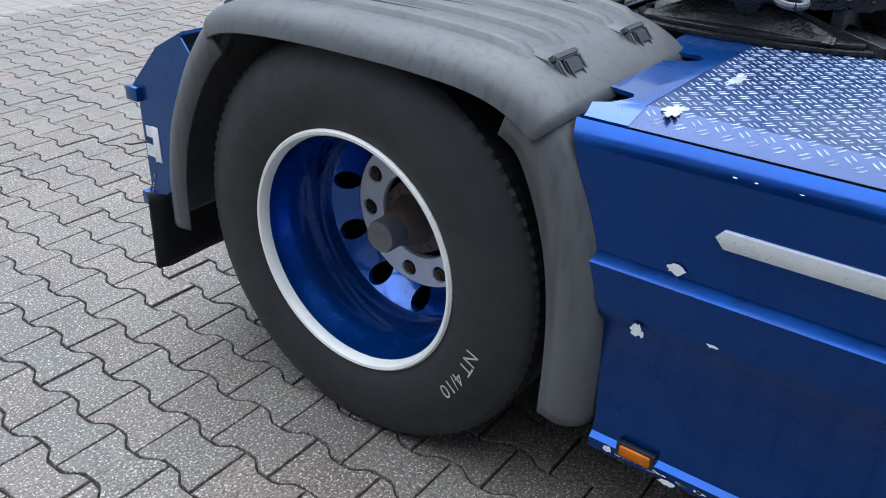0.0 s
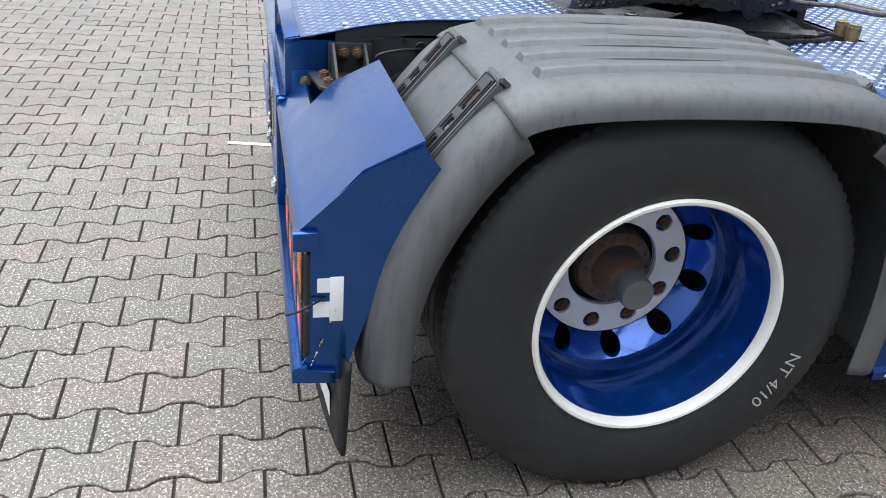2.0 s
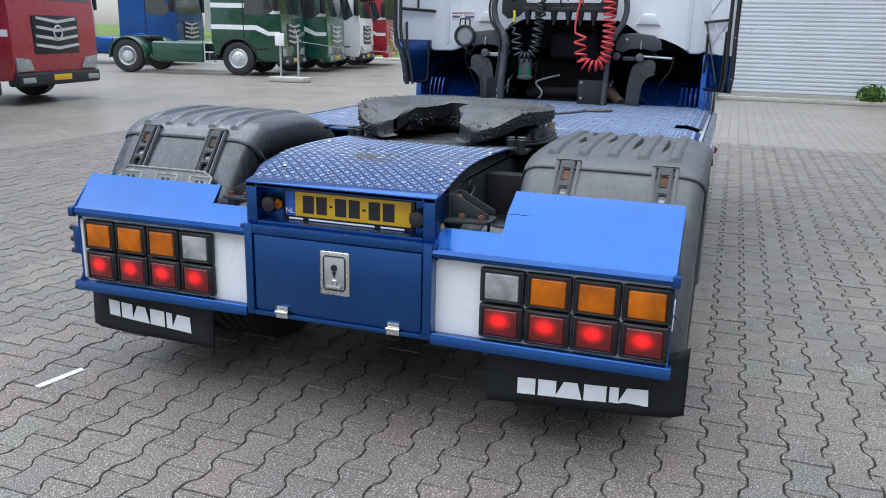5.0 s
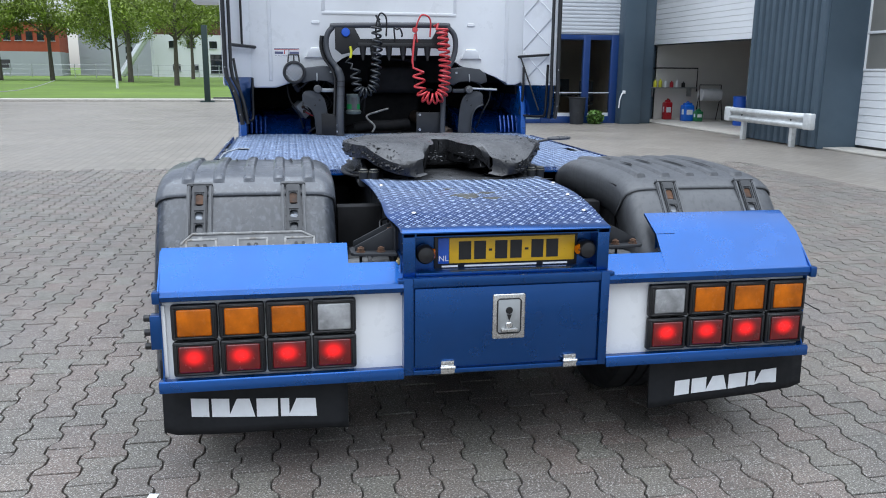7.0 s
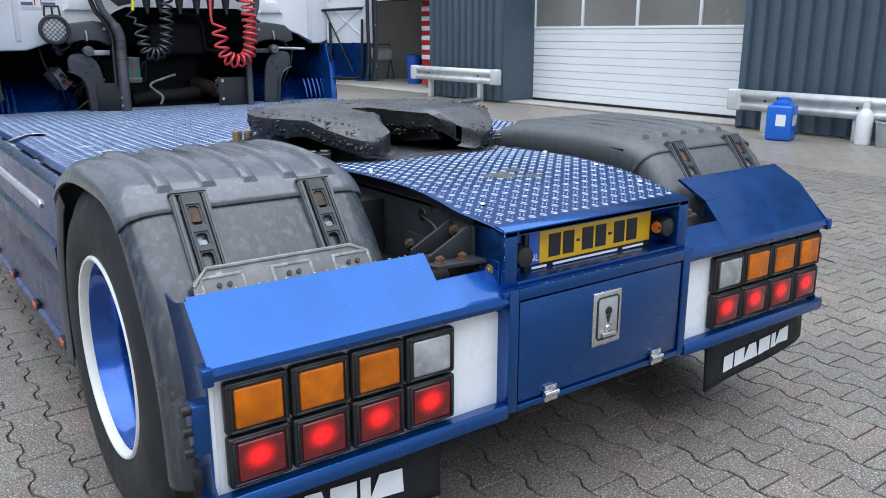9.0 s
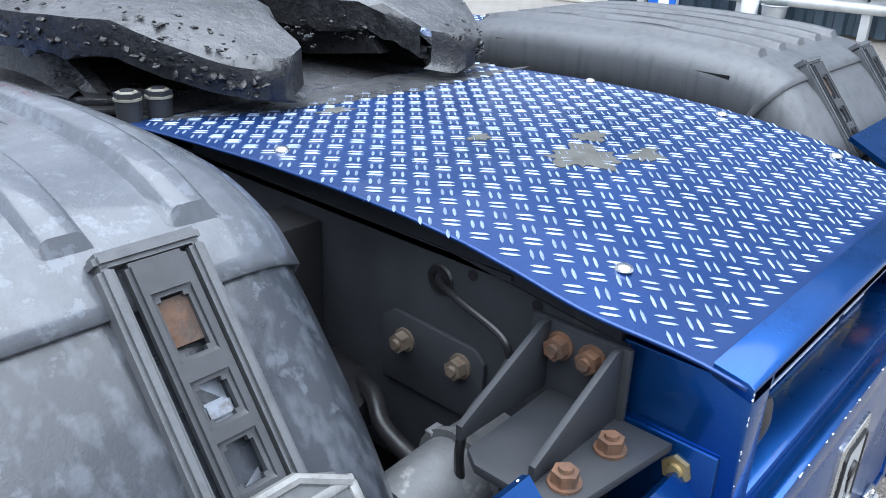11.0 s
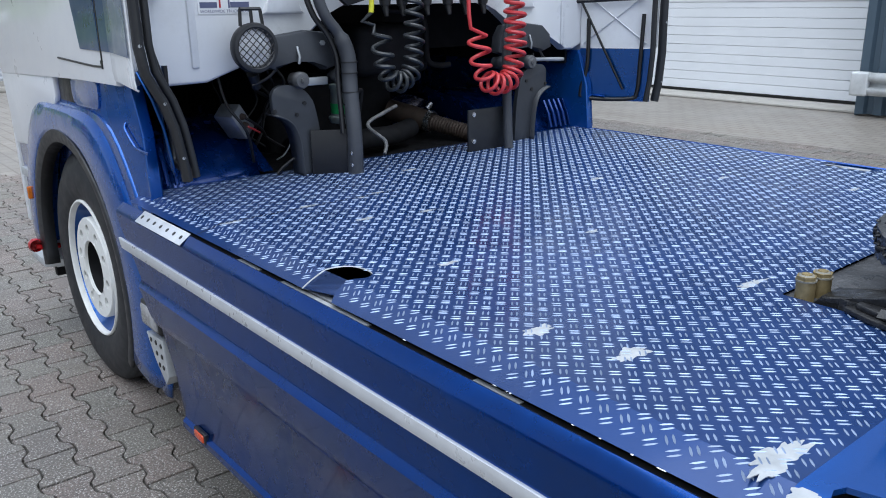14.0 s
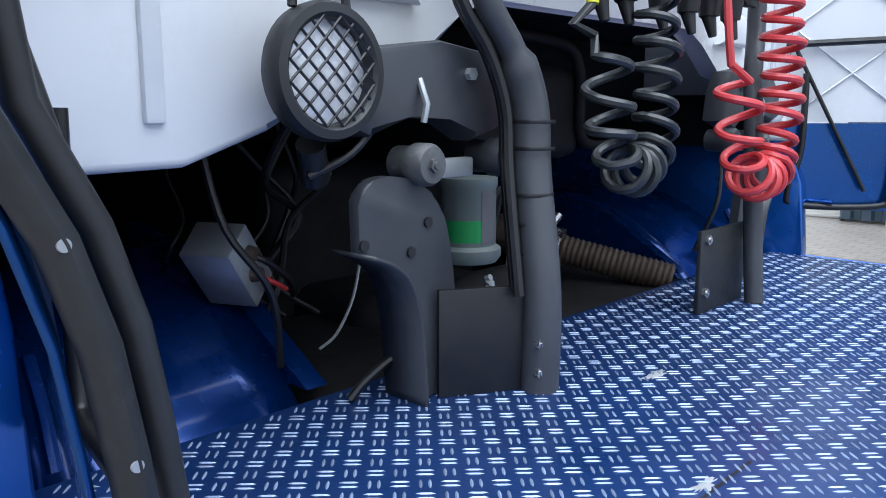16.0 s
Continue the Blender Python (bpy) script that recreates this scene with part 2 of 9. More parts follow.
def bm_tube(bm, pts, r, seg=10, cap=True, flat=1.0):
    rings = []
    fr = frames_along(pts)
    for i, (p, u, v) in enumerate(fr):
        rr = r[i] if isinstance(r, (list, tuple)) else r
        rings.append([bm.verts.new(p + u * (rr * math.cos(2 * math.pi * k / seg)) + v * (rr * flat * math.sin(2 * math.pi * k / seg))) for k in range(seg)])
    for a, b in zip(rings, rings[1:]):
        for k in range(seg):
            bm.faces.new((a[k], a[(k + 1) % seg], b[(k + 1) % seg], b[k]))
    if cap:
        bm.faces.new(rings[0][::-1])
        bm.faces.new(rings[-1])


def bm_cyl(bm, p0, p1, r0, r1=None, seg=24, cap=True):
    bm_tube(bm, [p0, p1], [r0, r0 if r1 is None else r1], seg, cap)


def bm_lathe(bm, prof, centre, axis="x", seg=64, sign=1, close=False):
    """Spins a profile of (radius, along) round an axis through centre."""
    rings = []
    for r, h in prof:
        ring = []
        for k in range(seg):
            a = 2 * math.pi * k / seg
            c, s = r * math.cos(a), r * math.sin(a)
            d = {"x": (h * sign, c, s), "y": (c, h * sign, s), "z": (c, s, h * sign)}[axis]
            ring.append(bm.verts.new((centre[0] + d[0], centre[1] + d[1], centre[2] + d[2])))
        rings.append(ring)
    pairs = list(zip(rings, rings[1:])) + ([(rings[-1], rings[0])] if close else [])
    for a, b in pairs:
        for k in range(seg):
            bm.faces.new((a[k], a[(k + 1) % seg], b[(k + 1) % seg], b[k]))
    return rings


def bm_grid(bm, rows, closed_u=False):
    """Faces between rows of points, each row of the same length."""
    vs = [[bm.verts.new(p) for p in row] for row in rows]
    for a, b in zip(vs, vs[1:]):
        n = len(a)
        for k in range(n if closed_u else n - 1):
            bm.faces.new((a[k], a[(k + 1) % n], b[(k + 1) % n], b[k]))
    return vs


def catmull(pts, n=6):
    """A smooth curve through points."""
    pts = [Vector(p) for p in pts]
    out = []
    for i in range(len(pts) - 1):
        p0, p1, p2, p3 = pts[max(i - 1, 0)], pts[i], pts[i + 1], pts[min(i + 2, len(pts) - 1)]
        for k in range(n):
            t = k / n
            out.append(0.5 * ((2 * p1) + (p2 - p0) * t + (2 * p0 - 5 * p1 + 4 * p2 - p3) * t * t + (3 * p1 - p0 - 3 * p2 + p3) * t ** 3))
    return out + [pts[-1]]


def hexnut(bm, centre, axis, r, h, sign=1):
    """A hexagon head with a small round end."""
    poly = [(r * math.cos(math.pi * k / 3 + 0.3), r * math.sin(math.pi * k / 3 + 0.3)) for k in range(6)]
    i = "xyz".index(axis)
    uv = [centre[j] for j in range(3) if j != i]
    bm_prism(bm, [(uv[0] + a, uv[1] + b) for a, b in poly], axis, centre[i], centre[i] + sign * h, 0.0)
    c1 = list(centre); c1[i] += sign * h
    c2 = list(centre); c2[i] += sign * h * 1.35
    bm_cyl(bm, c1, c2, r * 0.55, r * 0.5, 12)


def mesh_ob(name, bm, material, smooth=40):
    bmesh.ops.recalc_face_normals(bm, faces=bm.faces[:])
    me = bpy.data.meshes.new(name)
    bm.to_mesh(me)
    bm.free()
    me.materials.append(material)
    if smooth:
        me.polygons.foreach_set("use_smooth", [True] * len(me.polygons))
        me.set_sharp_from_angle(angle=radians(smooth))
    return new(name, me)


def part(name, bm, material, parent, label="", smooth=40):
    """Links a bmesh as one mesh under a thing or under a part."""
    ob = mesh_ob(name, bm, material, smooth)
    ob.parent = parent
    return tagged(ob, label)


def thing(name, label, category, at=(0, 0, 0), group="", kind="", turn=0.0):
    """An Empty at a thing's base, whose parts are built in its own coordinates."""
    ob = new(name)
    ob.empty_display_size = 0.2
    ob.matrix_basis = pose(*at, 0, 0, turn)
    return tagged(ob, label, category, group, kind)


def solo(name, bm, material, label, category, group="", kind="", smooth=40):
    return tagged(mesh_ob(name, bm, material, smooth), label, category, group, kind)


def text_bm(body, size, shear=0.0, offset=0.0):
    """Built-in font text as a bmesh, from the origin along x, up along y."""
    cu = bpy.data.curves.new("lettering", "FONT")
    cu.body, cu.size, cu.shear, cu.offset, cu.resolution_u = body, size, shear, offset, 3
    ob = bpy.data.objects.new("lettering", cu)
    me = bpy.data.meshes.new_from_object(ob)
    bm = bmesh.new()
    bm.from_mesh(me)
    bpy.data.objects.remove(ob)
    bpy.data.curves.remove(cu)
    bpy.data.meshes.remove(me)
    return bm


def ring_with_holes(bm, centre, x_of, r0, r1, rh, n, hole_r, depth, sign=1, phase=0.0, m=24):
    """A disc ring round the x axis between radii r0 and r1, with n round holes of radius hole_r at radius rh; x_of(r) is its height."""
    half = math.pi / n
    for s in range(n):
        mid = phase + 2 * half * s
        outer, inner, deep = [], [], []
        W, L, Hh = half * rh, r0 - rh, r1 - rh
        ca, cb = math.atan2(Hh, W), math.atan2(-L, W)
        angs = sorted(set([2 * math.pi * k / m for k in range(m)] + [ca, math.pi - ca, 2 * math.pi - cb, math.pi + cb]))
        for a in angs:
            c, sn = math.cos(a), math.sin(a)
            t = min(W / abs(c) if abs(c) > 1e-6 else 9, (Hh / sn) if sn > 1e-6 else ((L / sn) if sn < -1e-6 else 9))
            for (q, store, dx) in ((t, outer, 0), (hole_r, inner, 0), (hole_r, deep, depth)):
                r, th = rh + q * sn, mid + q * c / rh
                store.append(bm.verts.new((centre[0] + sign * (x_of(r) - dx), centre[1] + r * math.cos(th), centre[2] + r * math.sin(th))))
        for k in range(len(angs)):
            j = (k + 1) % len(angs)
            bm.faces.new((outer[k], outer[j], inner[j], inner[k]))
            bm.faces.new((inner[k], inner[j], deep[j], deep[k]))

# ---- ground: interlocking concrete pavers ----
PAVER = mat("grey_concrete_paver", (0.146, 0.130, 0.114), 0.52, 0.0, var=0.10, scale=1.3, bump=0.35, bump_scale=170, rough_var=0.14, rand=0.14, hue=((1.12, 0.97, 0.93), (0.97, 1.02, 0.95)), world=True, speck_scale=150,
            fine=0.55, fine_scale=110, speck=(0.47, 0.45, 0.42), second=(0.108, 0.101, 0.096), second_amount=0.40, second_scale=0.9, second_edge=0.22)
JOINT = mat("dark_sandy_joint", (0.054, 0.048, 0.042), 0.9, var=0.3, scale=14, bump=0.3)
PW, PL, PA, GAP = 0.148, 0.216, 0.0155, 0.0035      # width, length, depth of the waist, half joint


def far_paving():
    """The paving beyond the laid stones: the same stones as a fine pattern in the material."""
    # base colour lightened: the sky's sheen at grazing angles is painted in
    m = mat("far_paving_with_sheen", (0.258, 0.233, 0.202), 0.42, 0.0, var=0.10, scale=0.25, bump=0.2, bump_scale=60, second=(0.240, 0.215, 0.186), second_amount=0.42, second_scale=0.35, second_edge=0.25)
    n, l = m.node_tree.nodes, m.node_tree.links
    b = n["Principled BSDF"]
    src = b.inputs["Base Color"].links[0].from_socket
    tc, br, mp = n.new("ShaderNodeTexCoord"), n.new("ShaderNodeTexBrick"), n.new("ShaderNodeMapping")
    mp.inputs["Rotation"].default_value = (0, 0, radians(90))
    l.new(tc.outputs["Object"], mp.inputs["Vector"])
    l.new(mp.outputs[0], br.inputs["Vector"])
    br.inputs["Color1"].default_value, br.inputs["Color2"].default_value, br.inputs["Mortar"].default_value = (1.07, 1.07, 1.07, 1), (0.92, 0.92, 0.92, 1), (0.66, 0.64, 0.62, 1)
    br.inputs["Scale"].default_value, br.inputs["Mortar Size"].default_value = 1.0, 0.011
    br.inputs["Brick Width"].default_value, br.inputs["Row Height"].default_value = PL, PW
    x = n.new("ShaderNodeMix"); x.data_type, x.blend_type = "RGBA", "MULTIPLY"
    x.inputs["Factor"].default_value = 1.0
    l.new(src, x.inputs[6]); l.new(br.outputs["Color"], x.inputs[7])
    l.new(x.outputs[2], b.inputs["Base Color"])
    return m


X0, X1, Y0, Y1 = -7.0, 7.0, -4.4, 10.0                # the field of laid stones


def paver_outline(g, top):
    """One stone round the origin: heads at its ends along y, a waist in the middle; top: inset of the worn upper edge."""
    w, h = PW / 2 - g, PL / 2 - 1.1 * g
    right = []
    for k in range(8):
        y = -h + top + (2 * h - 2 * top) * (0, 0.17, 0.27, 0.36, 0.64, 0.73, 0.83, 1.0)[k]
        q = min(1.0, max(0.0, (abs(y) - PL / 4 + 0.026) / 0.052))
        right.append((w - top + PA * (2 * q * q * (3 - 2 * q) - 1), y))
    return right + [(-x, y) for x, y in right[::-1]]


LOW, HIGH = paver_outline(GAP, 0.0), paver_outline(GAP, 0.0014)


def paver_mesh_data(cx, cy, rng):
    """Vertices and faces of one stone at a place, a little uneven."""
    dz = [rng.uniform(-0.0018, 0.0018) for _ in range(3)]
    z = lambda x, y, base: base + dz[0] + dz[1] * x * 8 + dz[2] * y * 8
    n = len(LOW)
    vs = [(cx + x, cy + y, -0.018) for x, y in LOW] + [(cx + x, cy + y, z(x, y, -0.0022)) for x, y in LOW] + [(cx + x, cy + y, z(x, y, 0.0)) for x, y in HIGH]
    fs = [(i, (i + 1) % n, n + (i + 1) % n, n + i) for i in range(n)] + [(n + i, n + (i + 1) % n, 2 * n + (i + 1) % n, 2 * n + i) for i in range(n)]
    t = [2 * n + i for i in range(n)]
    fs += [(t[i], t[i + 1], t[n - 2 - i], t[n - 1 - i]) for i in range(n // 2 - 1)]
    return vs, fs


def ground():
    bm = bm_new()
    far = 420.0
    q = 0.13
    xs, ys = [-far, X0 + q, X1 - q - 0.1, far], [-far, Y0 + q, Y1 - q - 0.1, 36.0]
    for i in range(3):
        for j in range(3):
            if (i, j) != (1, 1):
                bm_poly(bm, [(xs[i], ys[j], -0.004), (xs[i + 1], ys[j], -0.004), (xs[i + 1], ys[j + 1], -0.004), (xs[i], ys[j + 1], -0.004)])
    bmesh.ops.remove_doubles(bm, verts=bm.verts[:], dist=0.001)
    g = solo("ground", bm, far_paving(), "wide yard of grey interlocking concrete pavers", "paving", kind="structure", smooth=0)
    bm = bm_new()
    bm_poly(bm, [(X0, Y0, -0.014), (X1, Y0, -0.014), (X1, Y1, -0.014), (X0, Y1, -0.014)])
    for a, b in (((X0, Y0), (X1, Y0)), ((X1, Y0), (X1, Y1)), ((X1, Y1), (X0, Y1)), ((X0, Y1), (X0, Y0))):
        bm_poly(bm, [(*a, -0.014), (*b, -0.014), (*b, -0.008), (*a, -0.008)])
    part("joint_bed", bm, JOINT, g, "dark sandy joints between pavers", 0)
    return g


GROUND = ground()

# ---- the tractor unit: x to its right, y to its front, rear face at y = 0 ----
TRUCK = thing("tractor_unit", "blue and white two-axle truck tractor with tread-plate deck", "truck")
AXLE_Y, AXLE_Z, FRONT_Y = 0.823, 0.512, 4.60
DECK_Z = 0.985


def tyre_profile(r=0.512, rim=0.292, w=0.30):
    """Half-open section of a tyre as (radius, along), outer face at 0 and inner face at -w."""
    return [(rim, -0.022), (rim + 0.02, -0.006), (rim + 0.055, 0.004), (rim + 0.10, 0.008), (rim + 0.15, 0.004), (r - 0.045, -0.010), (r - 0.024, -0.018), (r - 0.010, -0.026),
            (r - 0.002, -0.036), (r, -0.06), (r, -0.092), (r - 0.011, -0.094), (r - 0.011, -0.104), (r, -0.106), (r, -0.146), (r - 0.011, -0.148), (r - 0.011, -0.158), (r, -0.160),
            (r, -0.200), (r - 0.011, -0.202), (r - 0.011, -0.212), (r, -0.214), (r, -w + 0.045), (r - 0.010, -w + 0.022), (r - 0.05, -w + 0.004), (rim + 0.06, -w - 0.004), (rim, -w + 0.02)]


def tyre(parent, cx, cy, sign, name="tyre", blocks=True):
    bm = bm_new()
    bm_lathe(bm, tyre_profile(), (cx, cy, AXLE_Z), "x", 200 if blocks else 64, sign)
    if blocks:                                       # grooves between the shoulder lugs of the tread
        for v in bm.verts:
            y, z, along = v.co.y - cy, v.co.z - AXLE_Z, (v.co.x - cx) * sign
            r = math.hypot(y, z)
            k = int(round((math.atan2(z, y) % (2 * math.pi)) / (2 * math.pi) * 200))
            if r > 0.494 and -0.07 < along and k % 2:
                q = (r - 0.005) / r
                v.co = Vector((v.co.x - sign * 0.005, cy + y * q, AXLE_Z + z * q))
    for vtx in bm.verts:                             # the patch on the ground
        if vtx.co.z < 0.004:
            vtx.co.z = 0.002 + 0.1 * (vtx.co.z - 0.004) * 0
    return part(name, bm, RUBBER, parent, "worn black truck tyre", 30)


RIM_BLUE = mat("glossy_blue_rim_paint", (0.003, 0.062, 0.31), 0.24, 0.75, var=0.14, scale=5, coat=0.8, rough_var=0.08)
NUT_SILVER = mat("brushed_silver_ring", (0.86, 0.86, 0.85), 0.42, 0.0, var=0.08, scale=12, bump=0.02)
CAP_GREY = mat("dull_grey_cap", (0.13, 0.132, 0.136), 0.5, 0.2, var=0.2, scale=14, bump=0.1)
HUB = mat("greasy_rusty_hub", (0.115, 0.088, 0.068), 0.66, 0.1, var=0.4, scale=20, bump=0.5, bump_scale=110, second=(0.20, 0.085, 0.040), second_amount=0.42, second_scale=14, second_edge=0.10)


def rear_wheel(sign):
    """Twin wheel with a deep blue dish, a white rim lip and a silver nut ring."""
    w = new("rear_wheel"); w.parent = TRUCK
    tagged(w, "twin rear wheel with deep blue dish rim and white lip")
    cx, c = 1.252 * sign, (0, AXLE_Y, AXLE_Z)
    tyre(w, cx, AXLE_Y, sign)
    tyre(w, cx - sign * 0.345, AXLE_Y, sign, "inner_tyre", False)
    bm = bm_new()
    bm_lathe(bm, [(0.296, 1.222), (0.307, 1.236), (0.308, 1.246), (0.303, 1.252), (0.296, 1.251), (0.291, 1.243), (0.289, 1.232), (0.288, 1.222)], c, "x", 96, sign)
    part("rim_lip", bm, RIM_WHITE, w, "white rim lip with scuffs")
    bm = bm_new()
    bm_lathe(bm, [(0.2885, 1.226), (0.286, 1.210), (0.281, 1.195), (0.275, 1.172), (0.268, 1.155), (0.2655, 1.12), (0.2655, 1.075), (0.270, 1.064), (0.270, 1.045), (0.2655, 1.036), (0.2640, 1.028), (0.2622, 1.0201)], c, "x", 96, sign)
    bm_lathe(bm, [(0.204, 0.957), (0.118, 0.957)], c, "x", 60, sign)
    ring_with_holes(bm, c, lambda r: 0.957 + (r - 0.204) * 1.084, 0.204, 0.2622, 0.2332, 10, 0.0275, 0.016, sign, radians(-83), 28)
    bmesh.ops.remove_doubles(bm, verts=bm.verts[:], dist=0.0008)
    part("dish", bm, RIM_BLUE, w, "glossy blue deep-dish rim")
    bm = bm_new()
    ring_with_holes(bm, c, lambda r: 0.970, 0.121, 0.203, 0.1675, 10, 0.0235, 0.010, sign, radians(8), 20)
    bm_lathe(bm, [(0.203, 0.970), (0.2055, 0.957)], c, "x", 64, sign)
    bm_lathe(bm, [(0.121, 0.970), (0.1195, 0.950)], c, "x", 64, sign)
    bmesh.ops.remove_doubles(bm, verts=bm.verts[:], dist=0.0004)
    part("nut_ring", bm, NUT_SILVER, w, "silver ring round the wheel nuts", 0)
    for k in range(10):
        a = radians(8 + 36 * k)
        bm = bm_new()
        hexnut(bm, (sign * 0.956, AXLE_Y + 0.1675 * math.cos(a), AXLE_Z + 0.1675 * math.sin(a)), "x", 0.0165, 0.016, sign)
        part("wheel_nut", bm, RUST, w)
    bm = bm_new()
    bm_lathe(bm, [(0.285, 0.90), (0.285, 0.93), (0.12, 0.935), (0.09, 0.90)], c, "x", 48, sign)
    part("brake_drum", bm, BLACK_MATT, w)
    bm = bm_new()
    bm_lathe(bm, [(0.104, 0.90), (0.103, 0.955), (0.101, 0.972), (0.098, 0.985), (0.088, 0.992), (0.070, 0.996), (0.062, 1.02), (0.054, 1.05), (0.047, 1.066), (0.043, 1.07)], c, "x", 40, sign)
    for k in range(14):
        a = 2 * math.pi * k / 14
        hexnut(bm, (sign * 0.984, AXLE_Y + 0.082 * math.cos(a), AXLE_Z + 0.082 * math.sin(a)), "x", 0.011, 0.010, sign)
    part("hub", bm, HUB, w, "rusty greasy wheel hub")
    bm = bm_new()
    bm_lathe(bm, [(0.044, 1.04), (0.0435, 1.120), (0.040, 1.127), (0.030, 1.128), (0.0, 1.128)], c, "x", 32, sign)
    part("hub_cap", bm, CAP_GREY, w, "grey axle end cap")
    return w


for s in (1, -1):
    rear_wheel(s)

# chalk marking on the tyre
bm = text_bm("NT 4/10", 0.050, 0.1)
for v in bm.verts:
    a = radians(-15) - v.co.x / 0.40
    rr = 0.378 + v.co.y
    v.co = Vector((1.2615, AXLE_Y + rr * math.cos(a), AXLE_Z + rr * math.sin(a)))
part("chalk_mark", bm, CHALK, TRUCK, "white chalk note on the tyre", 0)

# ---- fenders ----
FPROF = [(0.138, 0.395), (0.140, 0.47), (0.150, 0.578), (0.186, 0.714), (0.258, 0.856), (0.330, 0.955), (0.385, 1.018), (0.440, 1.062), (0.540, 1.092), (0.70, 1.108), (0.86, 1.110), (1.02, 1.102),
         (1.18, 1.078)]
FRONT_RIGHT = [(0.258, 0.856), (0.322, 0.945), (0.375, 1.000), (0.430, 1.033), (0.530, 1.054), (0.70, 1.064), (0.86, 1.065), (1.02, 1.062), (1.17, 1.050), (1.275, 1.020), (1.355, 0.965), (1.412, 0.865), (1.455, 0.74), (1.478, 0.60), (1.484, 0.46), (1.482, 0.33)]
FRONT_LEFT = [(0.70, 1.100), (0.86, 1.096), (0.98, 1.080), (1.08, 1.052), (1.16, 1.018), (1.22, 0.970), (1.275, 0.88), (1.33, 0.76), (1.365, 0.62), (1.38, 0.46), (1.38, 0.33)]
CURVES = {1: catmull([(0, y, z) for y, z in FPROF[:4] + FRONT_RIGHT], 4), -1: catmull([(0, y, z) for y, z in FPROF[:9] + FRONT_LEFT], 4)}


def fender_top(y, sign):
    for a, b in zip(CURVES[sign], CURVES[sign][1:]):
        if a.y <= y <= b.y and a.z > 0.9:
            return a.z + (b.z - a.z) * (y - a.y) / max(1e-6, b.y - a.y)
    return 1.0


def fender_shell(i0, i1, sign, lift, lip, inner_drop):
    """A piece of the fender between two places of its outline. lift: how proud it stands; lip: the outer side's depth."""
    FCURVE = CURVES[sign]
    n = len(FCURVE)
    rows = []
    for i in range(i0, i1 + 1):
        p = FCURVE[i]
        t = (FCURVE[min(i + 1, n - 1)] - FCURVE[max(i - 1, 0)]).normalized()
        nrm = Vector((0, -t.z, t.y))
        if nrm.dot(p - Vector((0, 0.82, 0.55))) < 0:
            nrm = -nrm
        crown = [(1.262, -lip), (1.270, -0.066), (1.267, -0.050), (1.258, -0.032), (1.243, -0.017), (1.220, -0.006), (1.185, 0.0), (1.05, 0.002), (0.94, 0.003), (0.80, 0.002), (0.68, 0.0), (0.650, -0.004), (0.628, -0.014),
                 (0.612, -0.030), (0.604, -0.055), (0.600, -inner_drop)]
        rows.append([p + nrm * (o + lift) + Vector((sign * (x + (lift if x > 1.2 else -lift if x < 0.62 else 0)), 0, 0)) for x, o in crown])
    bm = bm_new()
    bm_grid(bm, rows)
    return bm


def at_profile(y, z, sign):
    c = CURVES[sign]
    return min(range(len(c)), key=lambda i: (c[i].y - y) ** 2 + (c[i].z - z) ** 2)


def solidify(ob, t):
    m = ob.modifiers.new("thickness", "SOLIDIFY")
    m.thickness, m.offset = t, -1
    return ob


def rib(x, y0, y1, sign, w=0.0215, h=0.017, blunt=False):
    """One flat-topped rib with steep flanks and a blunt rear end, running out towards the front."""
    bm = bm_new()
    rows = []
    n = 18
    for k in range(-1, n + 1):
        q = max(0, k)
        y = y0 + (y1 - y0) * q / n - (0.008 if k < 0 else 0)
        z = fender_top(y, sign) + 0.004
        e = 0.0 if k < 0 else min(1.0, (n - q) / (1.0 if blunt else 6.0)) * (1.0 + 0.12 * max(0, 1 - q / 3))
        ww = w * (1.12 if k < 0 else 1.0 if blunt else 1.0 - 0.35 * max(0.0, (q - n + 6) / 6.0))
        rows.append([(sign * (x + dx * ww), y, z + dz * h * e) for dx, dz in ((-1.40, 0), (-1.05, 0.30), (-0.78, 0.86), (-0.55, 1.0), (0.55, 1.0), (0.78, 0.86), (1.05, 0.30), (1.40, 0))])
    bm_grid(bm, rows)
    return bm


STRAP = mat("worn_grey_rubber_strap", (0.034, 0.036, 0.040), 0.5, 0.0, var=0.2, scale=20, bump=0.1)
LATCH_GREY = mat("scuffed_latch_metal", (0.20, 0.22, 0.25), 0.42, 0.4, var=0.3, scale=40, second=(0.10, 0.09, 0.085), second_amount=0.4, second_scale=60)


